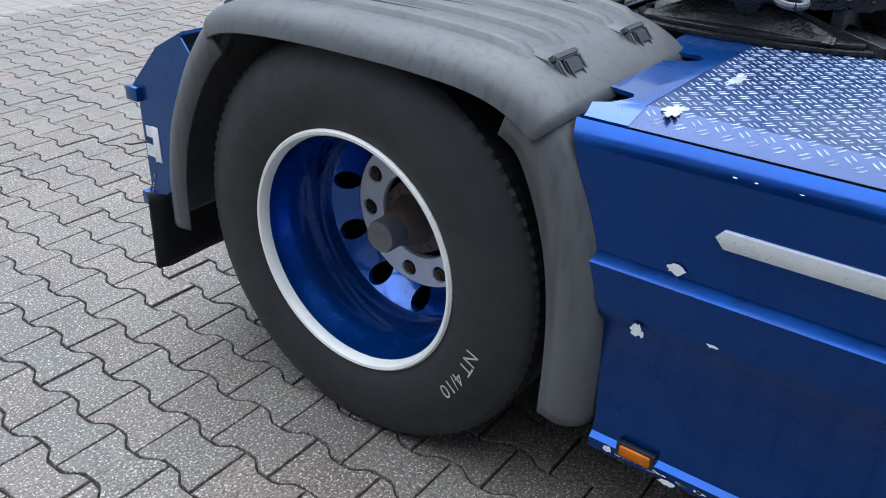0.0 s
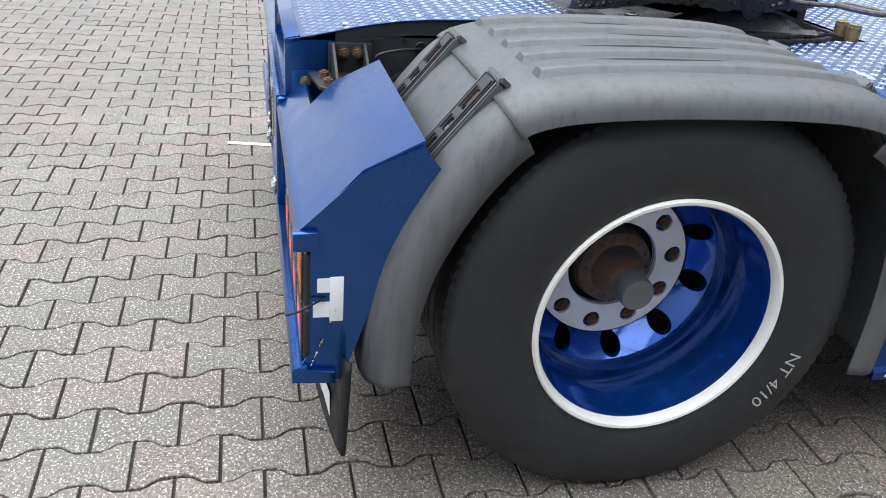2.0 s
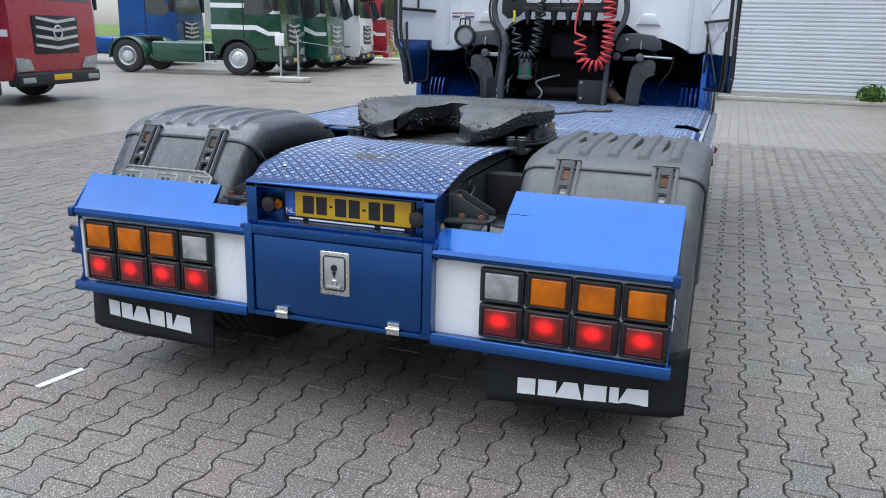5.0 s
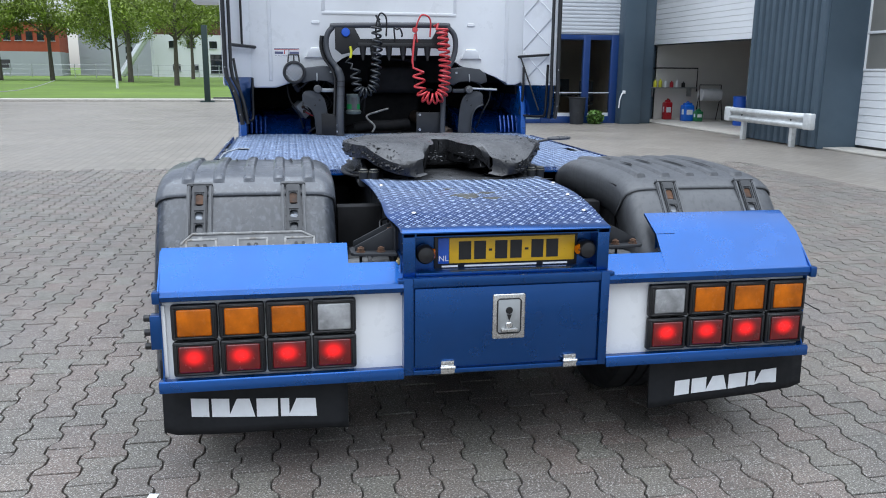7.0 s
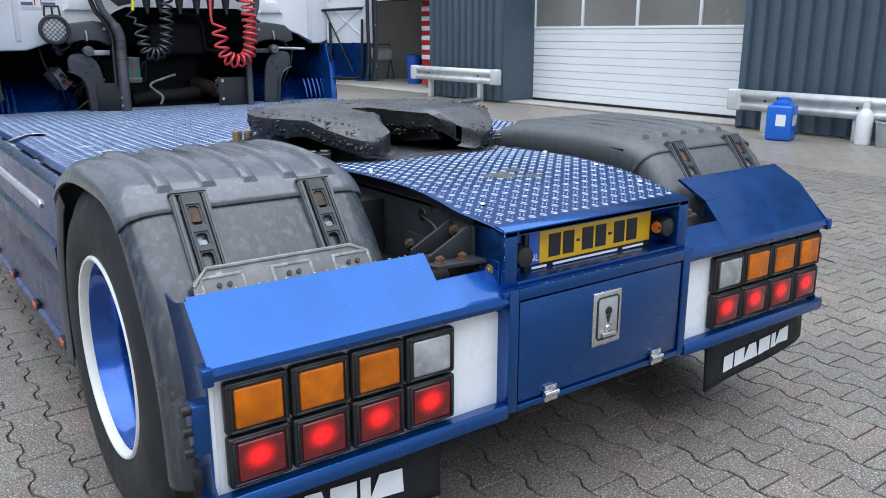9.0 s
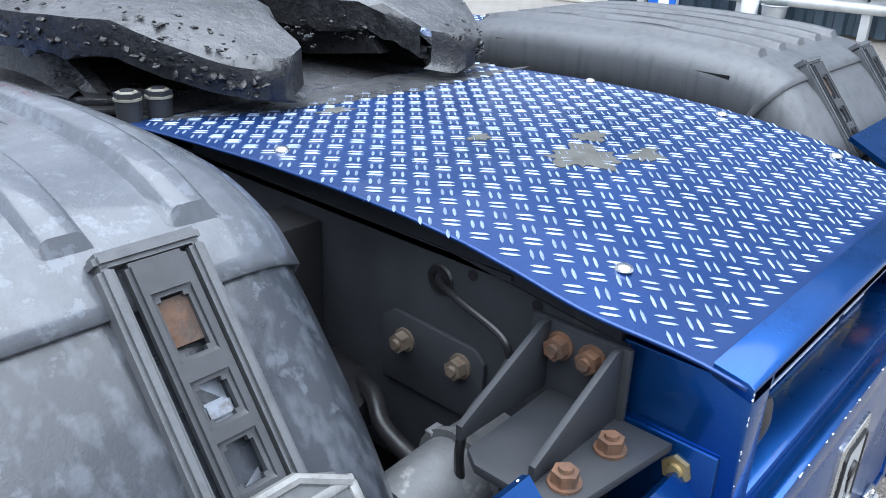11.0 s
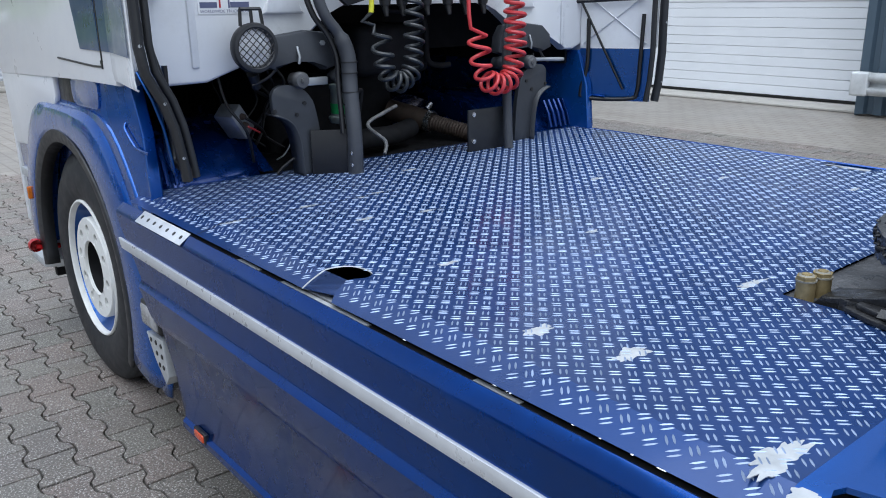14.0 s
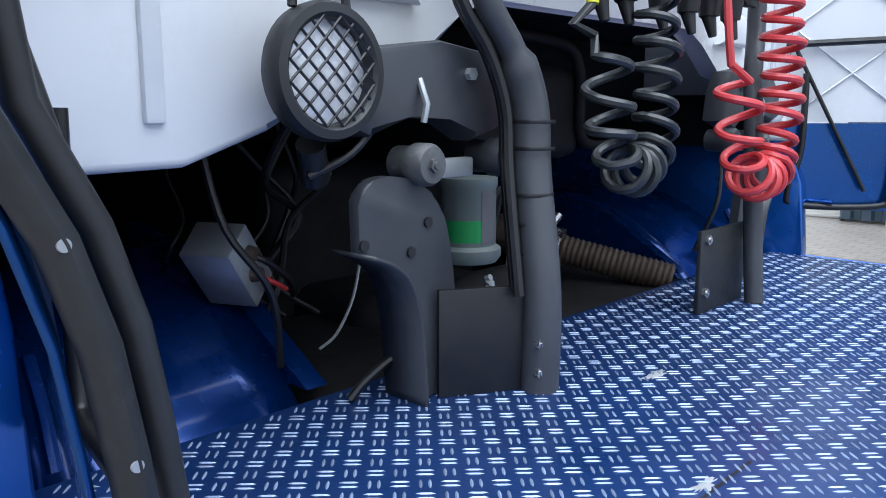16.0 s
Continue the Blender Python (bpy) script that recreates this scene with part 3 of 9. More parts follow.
def latch(parent, cx, front=False):
    """Rubber pull latch in a raised frame, on the slope of the fender's rear or front."""
    p0, p1 = (Vector((cx, 1.262, 1.032)), Vector((cx, 1.398, 0.872))) if front else (Vector((cx, 0.408, 1.052 if cx < 0 else 1.034)), Vector((cx, 0.262, 0.862 if cx < 0 else 0.852)))
    d = (p1 - p0).normalized()
    nrm = Vector((0, -d.z, d.y)).normalized()
    if (nrm.y > 0) != front:
        nrm = -nrm
    u = Vector((1, 0, 0))
    L = (p1 - p0).length
    def slab(bm, a0, a1, b0, b1, h0, h1):
        vs = [bm.verts.new(p0 + u * a + d * b + nrm * h) for a in (a0, a1) for b in (b0, b1) for h in (h0, h1)]
        for q in ((0, 1, 3, 2), (4, 6, 7, 5), (0, 4, 5, 1), (2, 3, 7, 6), (0, 2, 6, 4), (1, 5, 7, 3)):
            bm.faces.new([vs[i] for i in q])
    fr = bm_new()
    for a0, a1 in ((-0.047, -0.033), (0.033, 0.047)):
        slab(fr, a0, a1, 0.0, L, -0.004, 0.020)
    slab(fr, -0.047, 0.047, -0.012, 0.002, -0.01, 0.020)
    bmesh.ops.bevel(fr, geom=fr.edges[:], offset=0.004, segments=2, affect="EDGES")
    o = part("latch_frame", fr, PLASTIC, parent)
    st = bm_new()                                    # one moulded strap with three windows
    us = (-0.027, -0.014, 0.014, 0.027)
    vs_ = (0.004, 0.038, 0.090, 0.114, 0.147, 0.166, 0.203, 0.228)
    solid = lambda i_, j_: i_ != 1 or j_ % 2 == 0
    for h0 in (0.008, 0.023):
        for i_ in range(3):
            for j_ in range(7):
                if solid(i_, j_):
                    st.faces.new([st.verts.new(p0 + u * a + d * b + nrm * h0) for a, b in ((us[i_], vs_[j_]), (us[i_ + 1], vs_[j_]), (us[i_ + 1], vs_[j_ + 1]), (us[i_], vs_[j_ + 1]))])
    def side(a0, b0, a1, b1):
        st.faces.new([st.verts.new(p0 + u * a + d * b + nrm * h) for a, b, h in ((a0, b0, 0.008), (a1, b1, 0.008), (a1, b1, 0.023), (a0, b0, 0.023))])
    for j_ in range(7):
        side(us[0], vs_[j_], us[0], vs_[j_ + 1]); side(us[3], vs_[j_], us[3], vs_[j_ + 1])
        if j_ % 2:
            side(us[1], vs_[j_], us[1], vs_[j_ + 1]); side(us[2], vs_[j_], us[2], vs_[j_ + 1])
            side(us[1], vs_[j_], us[2], vs_[j_]); side(us[1], vs_[j_ + 1], us[2], vs_[j_ + 1])
    for i_ in range(3):
        side(us[i_], vs_[0], us[i_ + 1], vs_[0]); side(us[i_], vs_[7], us[i_ + 1], vs_[7])
    bmesh.ops.remove_doubles(st, verts=st.verts[:], dist=0.0003)
    bmesh.ops.recalc_face_normals(st, faces=st.faces[:])
    sharp = [e for e in st.edges if len(e.link_faces) == 2 and e.link_faces[0].normal.dot(e.link_faces[1].normal) < 0.5]
    bmesh.ops.bevel(st, geom=sharp, offset=0.004, segments=2, affect="EDGES")
    part("latch_strap", st, STRAP, parent)
    hk = bm_new()
    slab(hk, -0.015, 0.015, 0.040, 0.080, 0.006, 0.014)
    part("latch_hook", hk, RUST, parent, "rusty latch hook")
    pl = bm_new()
    slab(pl, -0.015, 0.015, 0.112, 0.205, 0.000, 0.004)
    part("latch_plate", pl, LATCH_GREY, parent, "worn grey latch plate")
    ro = bm_new()
    slab(ro, -0.013, 0.013, 0.130, 0.147, 0.004, 0.015)
    bmesh.ops.bevel(ro, geom=ro.edges[:], offset=0.003, segments=2, affect="EDGES")
    part("latch_roller", ro, LATCH_GREY, parent, "bright steel roller")


def fender(sign):
    f = new("rear_fender"); f.parent = TRUCK
    tagged(f, "weathered grey plastic rear fender with ribs and cracks")
    a, b = at_profile(0.380, 1.010, sign), at_profile(*((1.355, 0.965) if sign > 0 else (1.22, 0.97)), sign)
    q = part("rear_quarter", fender_shell(0, a + 1, sign, 0.0, 0.105, 0.16), PLASTIC_STAIN if sign < 0 else PLASTIC, f)
    solidify(q, 0.006)
    q = part("front_quarter", fender_shell(b - 4, len(CURVES[sign]) - 1, sign, 0.0, 0.11, 0.14), PLASTIC, f)
    solidify(q, 0.006)
    q = part("lid", fender_shell(a, b, sign, 0.007, 0.070, 0.16), PLASTIC_WET if sign < 0 else PLASTIC, f)
    solidify(q, 0.006)
    for x in (0.700, 0.813, 0.926, 1.039, 1.152):
        part("rib", rib(x, 0.480 if sign > 0 else 0.432, 1.245 if sign > 0 else 1.14, sign, blunt=sign > 0), PLASTIC_WET if sign < 0 else PLASTIC, f, "", 36)
    for x, y0, y1, w in ((0.756, 0.66, 0.92, 0.0032), (0.870, 0.86, 1.10, 0.0025), (0.983, 0.72, 0.96, 0.0032)) if sign < 0 else ((0.756, 0.70, 0.86, 0.009), (0.765, 0.98, 1.12, 0.010), (0.870, 0.74, 1.00, 0.008), (0.983, 0.62, 0.98, 0.009), (1.096, 0.60, 0.95, 0.007)):
        bm = bm_new()                                 # a long crack in the lid
        pts = []
        for k in range(9):
            y = y0 + (y1 - y0) * k / 8
            ww = w * math.sin(math.pi * k / 8) + 0.0006
            pts.append([(sign * (x + 0.010 * math.sin(3 * k / 8) - ww), y, fender_top(y, sign) + 0.0145), (sign * (x + 0.010 * math.sin(3 * k / 8) + ww), y, fender_top(y, sign) + 0.0145)])
        bm_grid(bm, pts)
        part("crack", bm, BLACK_MATT, f, "open crack in the plastic", 0)
    for cx in ((-1.105, -0.760) if sign < 0 else (0.778, 1.132)):
        latch(f, cx)
    if sign > 0:
        for cx in (0.79, 1.10):
            latch(f, cx, True)
            ft = lambda y: fender_top(y, 1)
            bm = bm_new()                             # raised pocket over the latch
            bm_prism(bm, [(1.175, ft(1.175) - 0.004), (1.215, ft(1.215) + 0.010), (1.262, ft(1.262) + 0.016), (1.285, ft(1.285) + 0.004), (1.285, ft(1.285) - 0.010)], "x", cx - 0.050, cx + 0.050, 0.005, 2)
            part("latch_pocket", bm, PLASTIC, f)
    bm = bm_new()                                    # liner between fender and frame, under the lid
    bm_box(bm, *sorted((sign * 0.60, sign * 0.605)), 0.50, 1.12, 0.80, 1.02)
    part("inner_liner", bm, BLACK, f)
    return f


for s in (1, -1):
    fender(s)

# ---- rear bumper, lamp panels ----
def bumper_half(sign):
    bp = new("rear_bumper"); bp.parent = TRUCK
    tagged(bp, "blue steel rear bumper with lamp panel")
    xi, xo = 0.386, 1.217
    X = lambda a, b: sorted((sign * a, sign * b))
    bm = bm_new()                                    # lower tube with upturned lip
    bm_prism(bm, [(-0.008, 0.398), (0.085, 0.392), (0.085, 0.424), (0.030, 0.428), (0.024, 0.438), (-0.002, 0.438), (-0.008, 0.430)], "x", *X(xi, xo + 0.018), 0.004)
    part("lower_beam", bm, BLUE, bp)
    bm = bm_new()                                    # upper lip and slope, with a step towards the box
    wall = 0.006
    lip = [(0.050, 0.694), (0.050, 0.716), (0.006, 0.722), (-0.002, 0.738), (0.006, 0.754), (0.020, 0.760)]
    if sign > 0:
        slope_out = lip + [(0.130, 0.880), (0.248, 0.940), (0.252, 0.932), (0.136, 0.872), (0.060, 0.750)]
        x_step = 0.62
    else:
        slope_out = lip + [(0.134, 0.880), (0.142, 0.876), (0.060, 0.750)]
        x_step = 0.575
    bm_prism(bm, slope_out, "x", *X(x_step, xo))
    bm_prism(bm, lip + [(0.075, 0.818), (0.083, 0.812), (0.060, 0.750)], "x", *X(xi, x_step + 0.0005))
    if sign > 0:                                     # rounded rise to the higher part
        bm_prism(bm, [(0.62, 0.880), (0.62, 0.818), (0.66, 0.86), (0.70, 0.88)], "y", 0.128, 0.134)
    bm_box(bm, *X(xo - 0.004, xo + 0.022), -0.006, 0.045, 0.716, 0.757, 0.004)
    part("upper_slope", bm, BLUE, bp, "sloping blue top plate with chipped edges")
    bm = bm_new()
    bm_box(bm, *X(xi, xo - 0.002), 0.046, 0.054, 0.424, 0.708)
    part("white_panel", bm, WHITE, bp, "white lamp panel")
    bm = bm_new()                                    # end plate
    ep = [(0.000, 0.398), (0.10, 0.394), (0.165, 0.60), (0.215, 0.73), (0.30, 0.86)] + ([(0.245, 0.930), (0.132, 0.876)] if sign > 0 else [(0.20, 0.85), (0.128, 0.872)]) + [(0.010, 0.758), (0.030, 0.722), (0.030, 0.465), (0.002, 0.420)]
    bm_prism(bm, ep, "x", *X(xo, xo + 0.005))
    part("end_plate", bm, BLUE, bp)
    bm = bm_new()                                    # thin white edge of the panel, folded round the end
    bm_box(bm, *X(xo - 0.012, xo + 0.003), 0.036, 0.046, 0.44, 0.70, 0.002)
    part("panel_edge", bm, WHITE, bp)
    if sign > 0:
        bm = bm_new()
        bm_box(bm, 1.2215, 1.2245, 0.070, 0.098, 0.545, 0.650, 0.001)
        bm_box(bm, 1.2215, 1.2242, 0.036, 0.070, 0.556, 0.592)
        bm_box(bm, 1.2215, 1.2242, 0.044, 0.070, 0.615, 0.647)
        part("paint_mark", bm, WHITE, bp, "bare square left by a lost side lamp")
        bm = bm_new()
        bm_tube(bm, catmull([(1.224, 0.062, 0.602), (1.235, 0.04, 0.598), (1.250, 0.005, 0.588), (1.256, -0.022, 0.585)], 4), 0.0025, 6)
        part("loose_wire", bm, BLACK, bp)
    else:
        bm = bm_new()                                # side lamp bracket
        bm_box(bm, -1.256, -1.220, 0.030, 0.075, 0.545, 0.665, 0.003)
        part("side_bracket", bm, BLUE, bp)
        for z in (0.555, 0.605, 0.655):
            bm = bm_new()
            bm_cyl(bm, (-1.276, 0.045, z), (-1.256, 0.045, z), 0.012, 0.012, 12)
            part("bracket_bolt", bm, BLACK, bp)
    return bp


for s in (1, -1):
    bumper_half(s)


def tail_lamp(x0, x1, z0, z1, kind):
    """Square lamp: black ribbed housing with a bevelled lens."""
    bm = bm_new()
    bm_box(bm, x0 + 0.002, x1 - 0.002, 0.0165, 0.0455, z0 + 0.002, z1 - 0.002, 0.010, 3)
    t = part("tail_lamp", bm, BLACK, TRUCK, {"a": "square amber lamp in black housing", "r": "square red lamp in black housing, lit", "c": "square clear reversing lamp in black housing"}[kind])
    bm = bm_new()
    bm_box(bm, x0 + 0.022, x1 - 0.022, 0.0115, 0.020, z0 + 0.018, z1 - 0.018, 0.006, 3)
    part("lens", bm, {"a": AMBER, "r": RED_LIT, "c": CLEAR}[kind], t)
    bm = bm_new()                                    # raised rim round the lens
    for a, b, c, d in ((x0 + 0.011, x1 - 0.011, z0 + 0.008, z0 + 0.015), (x0 + 0.011, x1 - 0.011, z1 - 0.015, z1 - 0.008), (x0 + 0.011, x0 + 0.018, z0 + 0.015, z1 - 0.015), (x1 - 0.018, x1 - 0.011, z0 + 0.015, z1 - 0.015)):
        bm_box(bm, a, b, 0.0125, 0.020, c, d, 0.002, 1)
    part("bezel", bm, BLACK, t)


def red_lit():
    """Red lens with the lit bulb's soft spot inside it."""
    m = mat("red_lens_lit", (0.085, 0.0006, 0.0015), 0.2, 0.0, var=0.3, scale=14, coat=0.5, bump=0.08, bump_scale=500)
    n, l = m.node_tree.nodes, m.node_tree.links
    b = n["Principled BSDF"]
    tc, mp, gr = n.new("ShaderNodeTexCoord"), n.new("ShaderNodeMapping"), n.new("ShaderNodeTexGradient")
    gr.gradient_type = "SPHERICAL"
    mp.inputs["Location"].default_value, mp.inputs["Scale"].default_value = (-0.95, 0, -1.22), (2.1, 0.0, 2.1)
    l.new(tc.outputs["Generated"], mp.inputs["Vector"]); l.new(mp.outputs[0], gr.inputs["Vector"])
    p = n.new("ShaderNodeMath"); p.operation = "POWER"; p.inputs[1].default_value = 2.3
    l.new(gr.outputs["Fac"], p.inputs[0])
    q = n.new("ShaderNodeMath"); q.operation = "MULTIPLY_ADD"; q.inputs[1].default_value, q.inputs[2].default_value = 0.95, 0.012
    l.new(p.outputs[0], q.inputs[0])
    b.inputs["Emission Color"].default_value = (1.0, 0.006, 0.006, 1)
    l.new(q.outputs[0], b.inputs["Emission Strength"])
    return m


RED_LIT = red_lit()
for i in range(4):
    for x0, kinds in ((0.557 + 0.166 * i, "caaa"), (-1.188 + 0.159 * i, "aaac")):
        w = 0.166 if x0 > 0 else 0.159
        tail_lamp(x0, x0 + w, 0.574, 0.706, kinds[i])
        tail_lamp(x0, x0 + w, 0.442, 0.574, "r")

# ---- rear box ----
bx = new("rear_box"); bx.parent = TRUCK
tagged(bx, "blue steel box with plate recess and locked hatch")
bm = bm_new()
bm_prism(bm, [(-0.386, 0.408), (0.386, 0.408), (0.386, 0.772), (0.342, 0.772), (-0.342, 0.772), (-0.386, 0.772)], "y", 0.012, 0.16)
part("box_lower", bm, BLUE, bx)
bm = bm_new()
for x0, x1, z0, z1 in ((-0.386, -0.340, 0.772, 0.930), (0.340, 0.386, 0.772, 0.930), (-0.340, 0.340, 0.772, 0.784), (-0.340, 0.340, 0.915, 0.930)):
    bm_box(bm, x0, x1, 0.022, 0.16, z0, z1, 0.003)
bm_box(bm, -0.340, 0.340, 0.092, 0.16, 0.784, 0.915)
part("plate_recess", bm, BLUE, bx)
bm = bm_new()                                        # outer frame, hatch
for x0, x1, z0, z1 in ((-0.386, -0.352, 0.408, 0.772), (0.352, 0.386, 0.408, 0.772), (-0.352, 0.352, 0.408, 0.426), (-0.352, 0.352, 0.738, 0.772)):
    bm_box(bm, x0, x1, -0.004, 0.014, z0, z1, 0.003)
bm_box(bm, -0.405, 0.405, 0.0, 0.03, 0.752, 0.768, 0.004)
part("hatch_frame", bm, BLUE, bx)
bm = bm_new()
bm_box(bm, -0.346, 0.346, 0.0, 0.014, 0.432, 0.732, 0.005)
part("hatch", bm, BLUE, bx, "blue hinged hatch")
for cx in (-0.226, 0.240):
    bm = bm_new()
    bm_box(bm, cx - 0.024, cx + 0.024, -0.008, 0.0, 0.438, 0.458, 0.002)
    bm_box(bm, cx - 0.026, cx + 0.026, -0.012, -0.004, 0.410, 0.428, 0.002)
    bm_cyl(bm, (cx - 0.027, -0.011, 0.433), (cx + 0.027, -0.011, 0.433), 0.0075, None, 12)
    for dx in (-0.014, 0.014):
        bm_cyl(bm, (cx + dx, -0.008, 0.449), (cx + dx, -0.011, 0.449), 0.004, 0.003, 8)
    part("hinge", bm, STEEL, bx, "stainless steel hinge")
bm = bm_new()                                        # paddle lock
bm_box(bm, -0.060, 0.062, -0.006, 0.002, 0.532, 0.702, 0.006, 3)
part("lock_plate", bm, STEEL, bx, "stainless paddle lock")
bm = bm_new()
bm_box(bm, -0.042, 0.044, -0.0085, -0.003, 0.555, 0.682, 0.004, 2)
part("lock_recess", bm, GALV, bx)
bm = bm_new()
bm_tube(bm, [(x, -0.0075, z) for x, z in ((-0.043, 0.562), (-0.036, 0.553), (0.038, 0.553), (0.045, 0.562), (0.045, 0.676), (0.038, 0.684), (-0.036, 0.684), (-0.043, 0.676), (-0.043, 0.562))], 0.0028, 6)
part("lock_gap", bm, BLACK, bx, "dark gap round the paddle")
bm = bm_new()
bm_cyl(bm, (0.001, -0.0075, 0.640), (0.001, -0.013, 0.640), 0.014, 0.012, 20)
bm_prism(bm, [(-0.008, 0.625), (0.010, 0.625), (0.001, 0.600)], "y", -0.011, -0.007)
part("key_hole", bm, BLACK, bx)
bm = bm_new()
bm_box(bm, -0.030, 0.032, -0.020, -0.008, 0.560, 0.575, 0.004, 2)
bm_box(bm, -0.012, 0.014, -0.016, -0.008, 0.575, 0.596, 0.003, 1)
part("lock_paddle", bm, STEEL, bx)
# number plate with its holder; the characters as plain bars
pl = new("number_plate"); pl.parent = TRUCK
tagged(pl, "yellow plate in a black holder with a blue band")
bm = bm_new()
bm_box(bm, -0.262, 0.284, 0.082, 0.091, 0.783, 0.905, 0.003)
part("plate_holder", bm, BLACK, pl)
bm = bm_new()
bm_box(bm, -0.207, 0.272, 0.0785, 0.0825, 0.802, 0.897, 0.002)
part("plate", bm, YELLOW, pl)
bm = bm_new()
bm_box(bm, -0.249, -0.208, 0.0785, 0.0825, 0.802, 0.897, 0.002)
part("band", bm, EUBLUE, pl)
bm = text_bm("NL", 0.030)
for v in bm.verts:
    v.co = Vector((-0.248 + v.co.x, 0.0775, 0.812 + v.co.y))
part("band_letters", bm, WHITE, pl, "", 0)
x = -0.172
for w in (0.046, 0.044, 0.012, 0.046, 0.044, 0.014, 0.046, 0.046):
    h = (0.816, 0.884) if w > 0.02 else (0.846, 0.854)
    bm = bm_new()
    bm_box(bm, x, x + w, 0.0765, 0.0787, *h)
    x += w + 0.0115
    part("plate_bar", bm, INK, pl)
for x0, x1 in ((-0.235, -0.175), (-0.150, 0.125), (0.150, 0.245)):
    bm = bm_new()
    bm_box(bm, x0, x1, 0.0800, 0.0825, 0.788, 0.7945)
    part("holder_bar", bm, WHITE, pl, "small white bar of print")
for x, z in ((-0.300, 0.845), (0.310, 0.845)):      # round plate lamps
    bm = bm_new()
    bm_lathe(bm, [(0.030, 0.0), (0.034, -0.010), (0.034, -0.045), (0.028, -0.058), (0.012, -0.063), (0.0, -0.064)], (x, 0.092, z), "y", 24)
    pl2 = part("plate_lamp", bm, BLACK, TRUCK, "black round plate lamp")
    bm = bm_new()
    sx = 1 if x < 0 else -1
    bm_tube(bm, [(x + sx * 0.022, 0.060, z), (x + sx * 0.036, 0.055, z)], [0.022, 0.017], 14)
    part("amber_window", bm, AMBER, pl2)

# ---- mud flaps ----
def flap_y(u, v):
    """Depth of a flap: u from its inner to its outer edge, v downwards."""
    return 0.062 + 0.050 * u + 0.006 * math.sin(u * 7) * v - 0.012 * v


for s in (1, -1):
    xi, xo = (0.592, 1.288) if s > 0 else (0.585, 1.242)
    bm = bm_new()
    rows = []
    for j in range(9):
        v = j / 8
        row = []
        for i in range(15):
            u = i / 14
            low = (0.192 + 0.030 * u) if s > 0 else (0.205 - 0.008 * u)
            top = 0.43 + 0.05 * max(0.0, (u - 0.85) / 0.15)
            z = top + (low - top) * v
            if u > 0.96 and v > 0.9:
                z += 0.012
            row.append((s * (xi + (xo - xi) * u), flap_y(u, v), z))
        rows.append(row)
    bm_grid(bm, rows)
    fl = part("mud_flap", bm, FLAP, TRUCK, "black rubber mud flap with white print")
    solidify(fl, 0.010)
    # bold wordmark as plain white shapes
    x0, x1 = (0.700, 1.168) if s > 0 else (-1.150, -0.700)
    z0, z1, rise = (0.234, 0.296, 0.018) if s > 0 else (0.268, 0.338, -0.016)
    widths = (0.16, 0.16, 0.19, 0.19, 0.09, 0.21)
    x = x0
    for i, w in enumerate(widths):
        w = w * (x1 - x0)
        a, b = x + 0.006, x + w - 0.004
        k = 0.014
        poly = [(a - (k if i in (2, 5) else 0), 0), (b + (k if i in (2, 5) else 0) * 0.3, 0), (b - (k if i == 2 else 0), 1), (a + (k * 1.2 if i in (2, 5) else 0), 1)]
        bm = bm_new()
        def at(px_, q, off):
            u = (abs(px_) - xi) / (xo - xi)
            f = (px_ - x0) / (x1 - x0)
            z = z0 + rise * f + (z1 - z0) * q
            return (px_, flap_y(u, 0.6) - off, z)
        bm_poly(bm, [at(px_, q, 0.014) for px_, q in poly])
        part("print_shape", bm, DECAL, fl, "", 0)
        x += w

# ---- deck of tread plate ----
def cover_z(y):
    """Height of the rear cover along the truck."""
    pts = [(0.0, 0.930), (0.028, 0.932), (0.09, 0.943), (0.15, 0.956), (0.21, 0.970), (0.27, 0.981), (0.34, 0.991), (0.43, 0.999), (0.55, 1.003), (0.70, 1.003), (0.85, 0.998), (1.05, 0.988)]
    for (a, za), (b, zb) in zip(pts, pts[1:]):
        if a <= y <= b:
            return za + (zb - za) * (y - a) / (b - a)
    return DECK_Z


def overhang(y):
    """How far the cover's left side stands out beyond the housing, 0 to 1."""
    q = min(1.0, max(0.0, (y - 0.06) / 0.16))
    return q * q * (3 - 2 * q)


HOLE = [(p.x, p.y) for p in catmull([(-1.181, 2.632, 0), (-1.145, 2.648, 0), (-1.085, 2.662, 0), (-1.040, 2.645, 0), (-1.024, 2.602, 0), (-1.030, 2.560, 0), (-1.058, 2.546, 0), (-1.092, 2.560, 0), (-1.140, 2.542, 0), (-1.181, 2.505, 0)], 5)]


def in_hole(x, y):
    """Whether a place lies in the cut-out at the deck's left edge."""
    odd = False
    for (xa, ya), (xb, yb) in zip(HOLE, HOLE[1:] + HOLE[:1]):
        if (ya > y) != (yb > y) and x < xa + (xb - xa) * (y - ya) / (yb - ya):
            odd = not odd
    return odd


def deck_cut(x, y):
    """Whether a place of the deck is left out: the coupling's opening and the holes at the left edge."""
    if -0.43 < x < 0.43 and 1.00 < y < 1.84:
        return True
    if x < -1.0 and (in_hole(x, y) or in_hole(x + 0.008, y) or in_hole(x, y - 0.007) or in_hole(x, y + 0.007)):
        return True
    if 1.02 < x and 2.30 < y < 2.47:
        return True
    return False


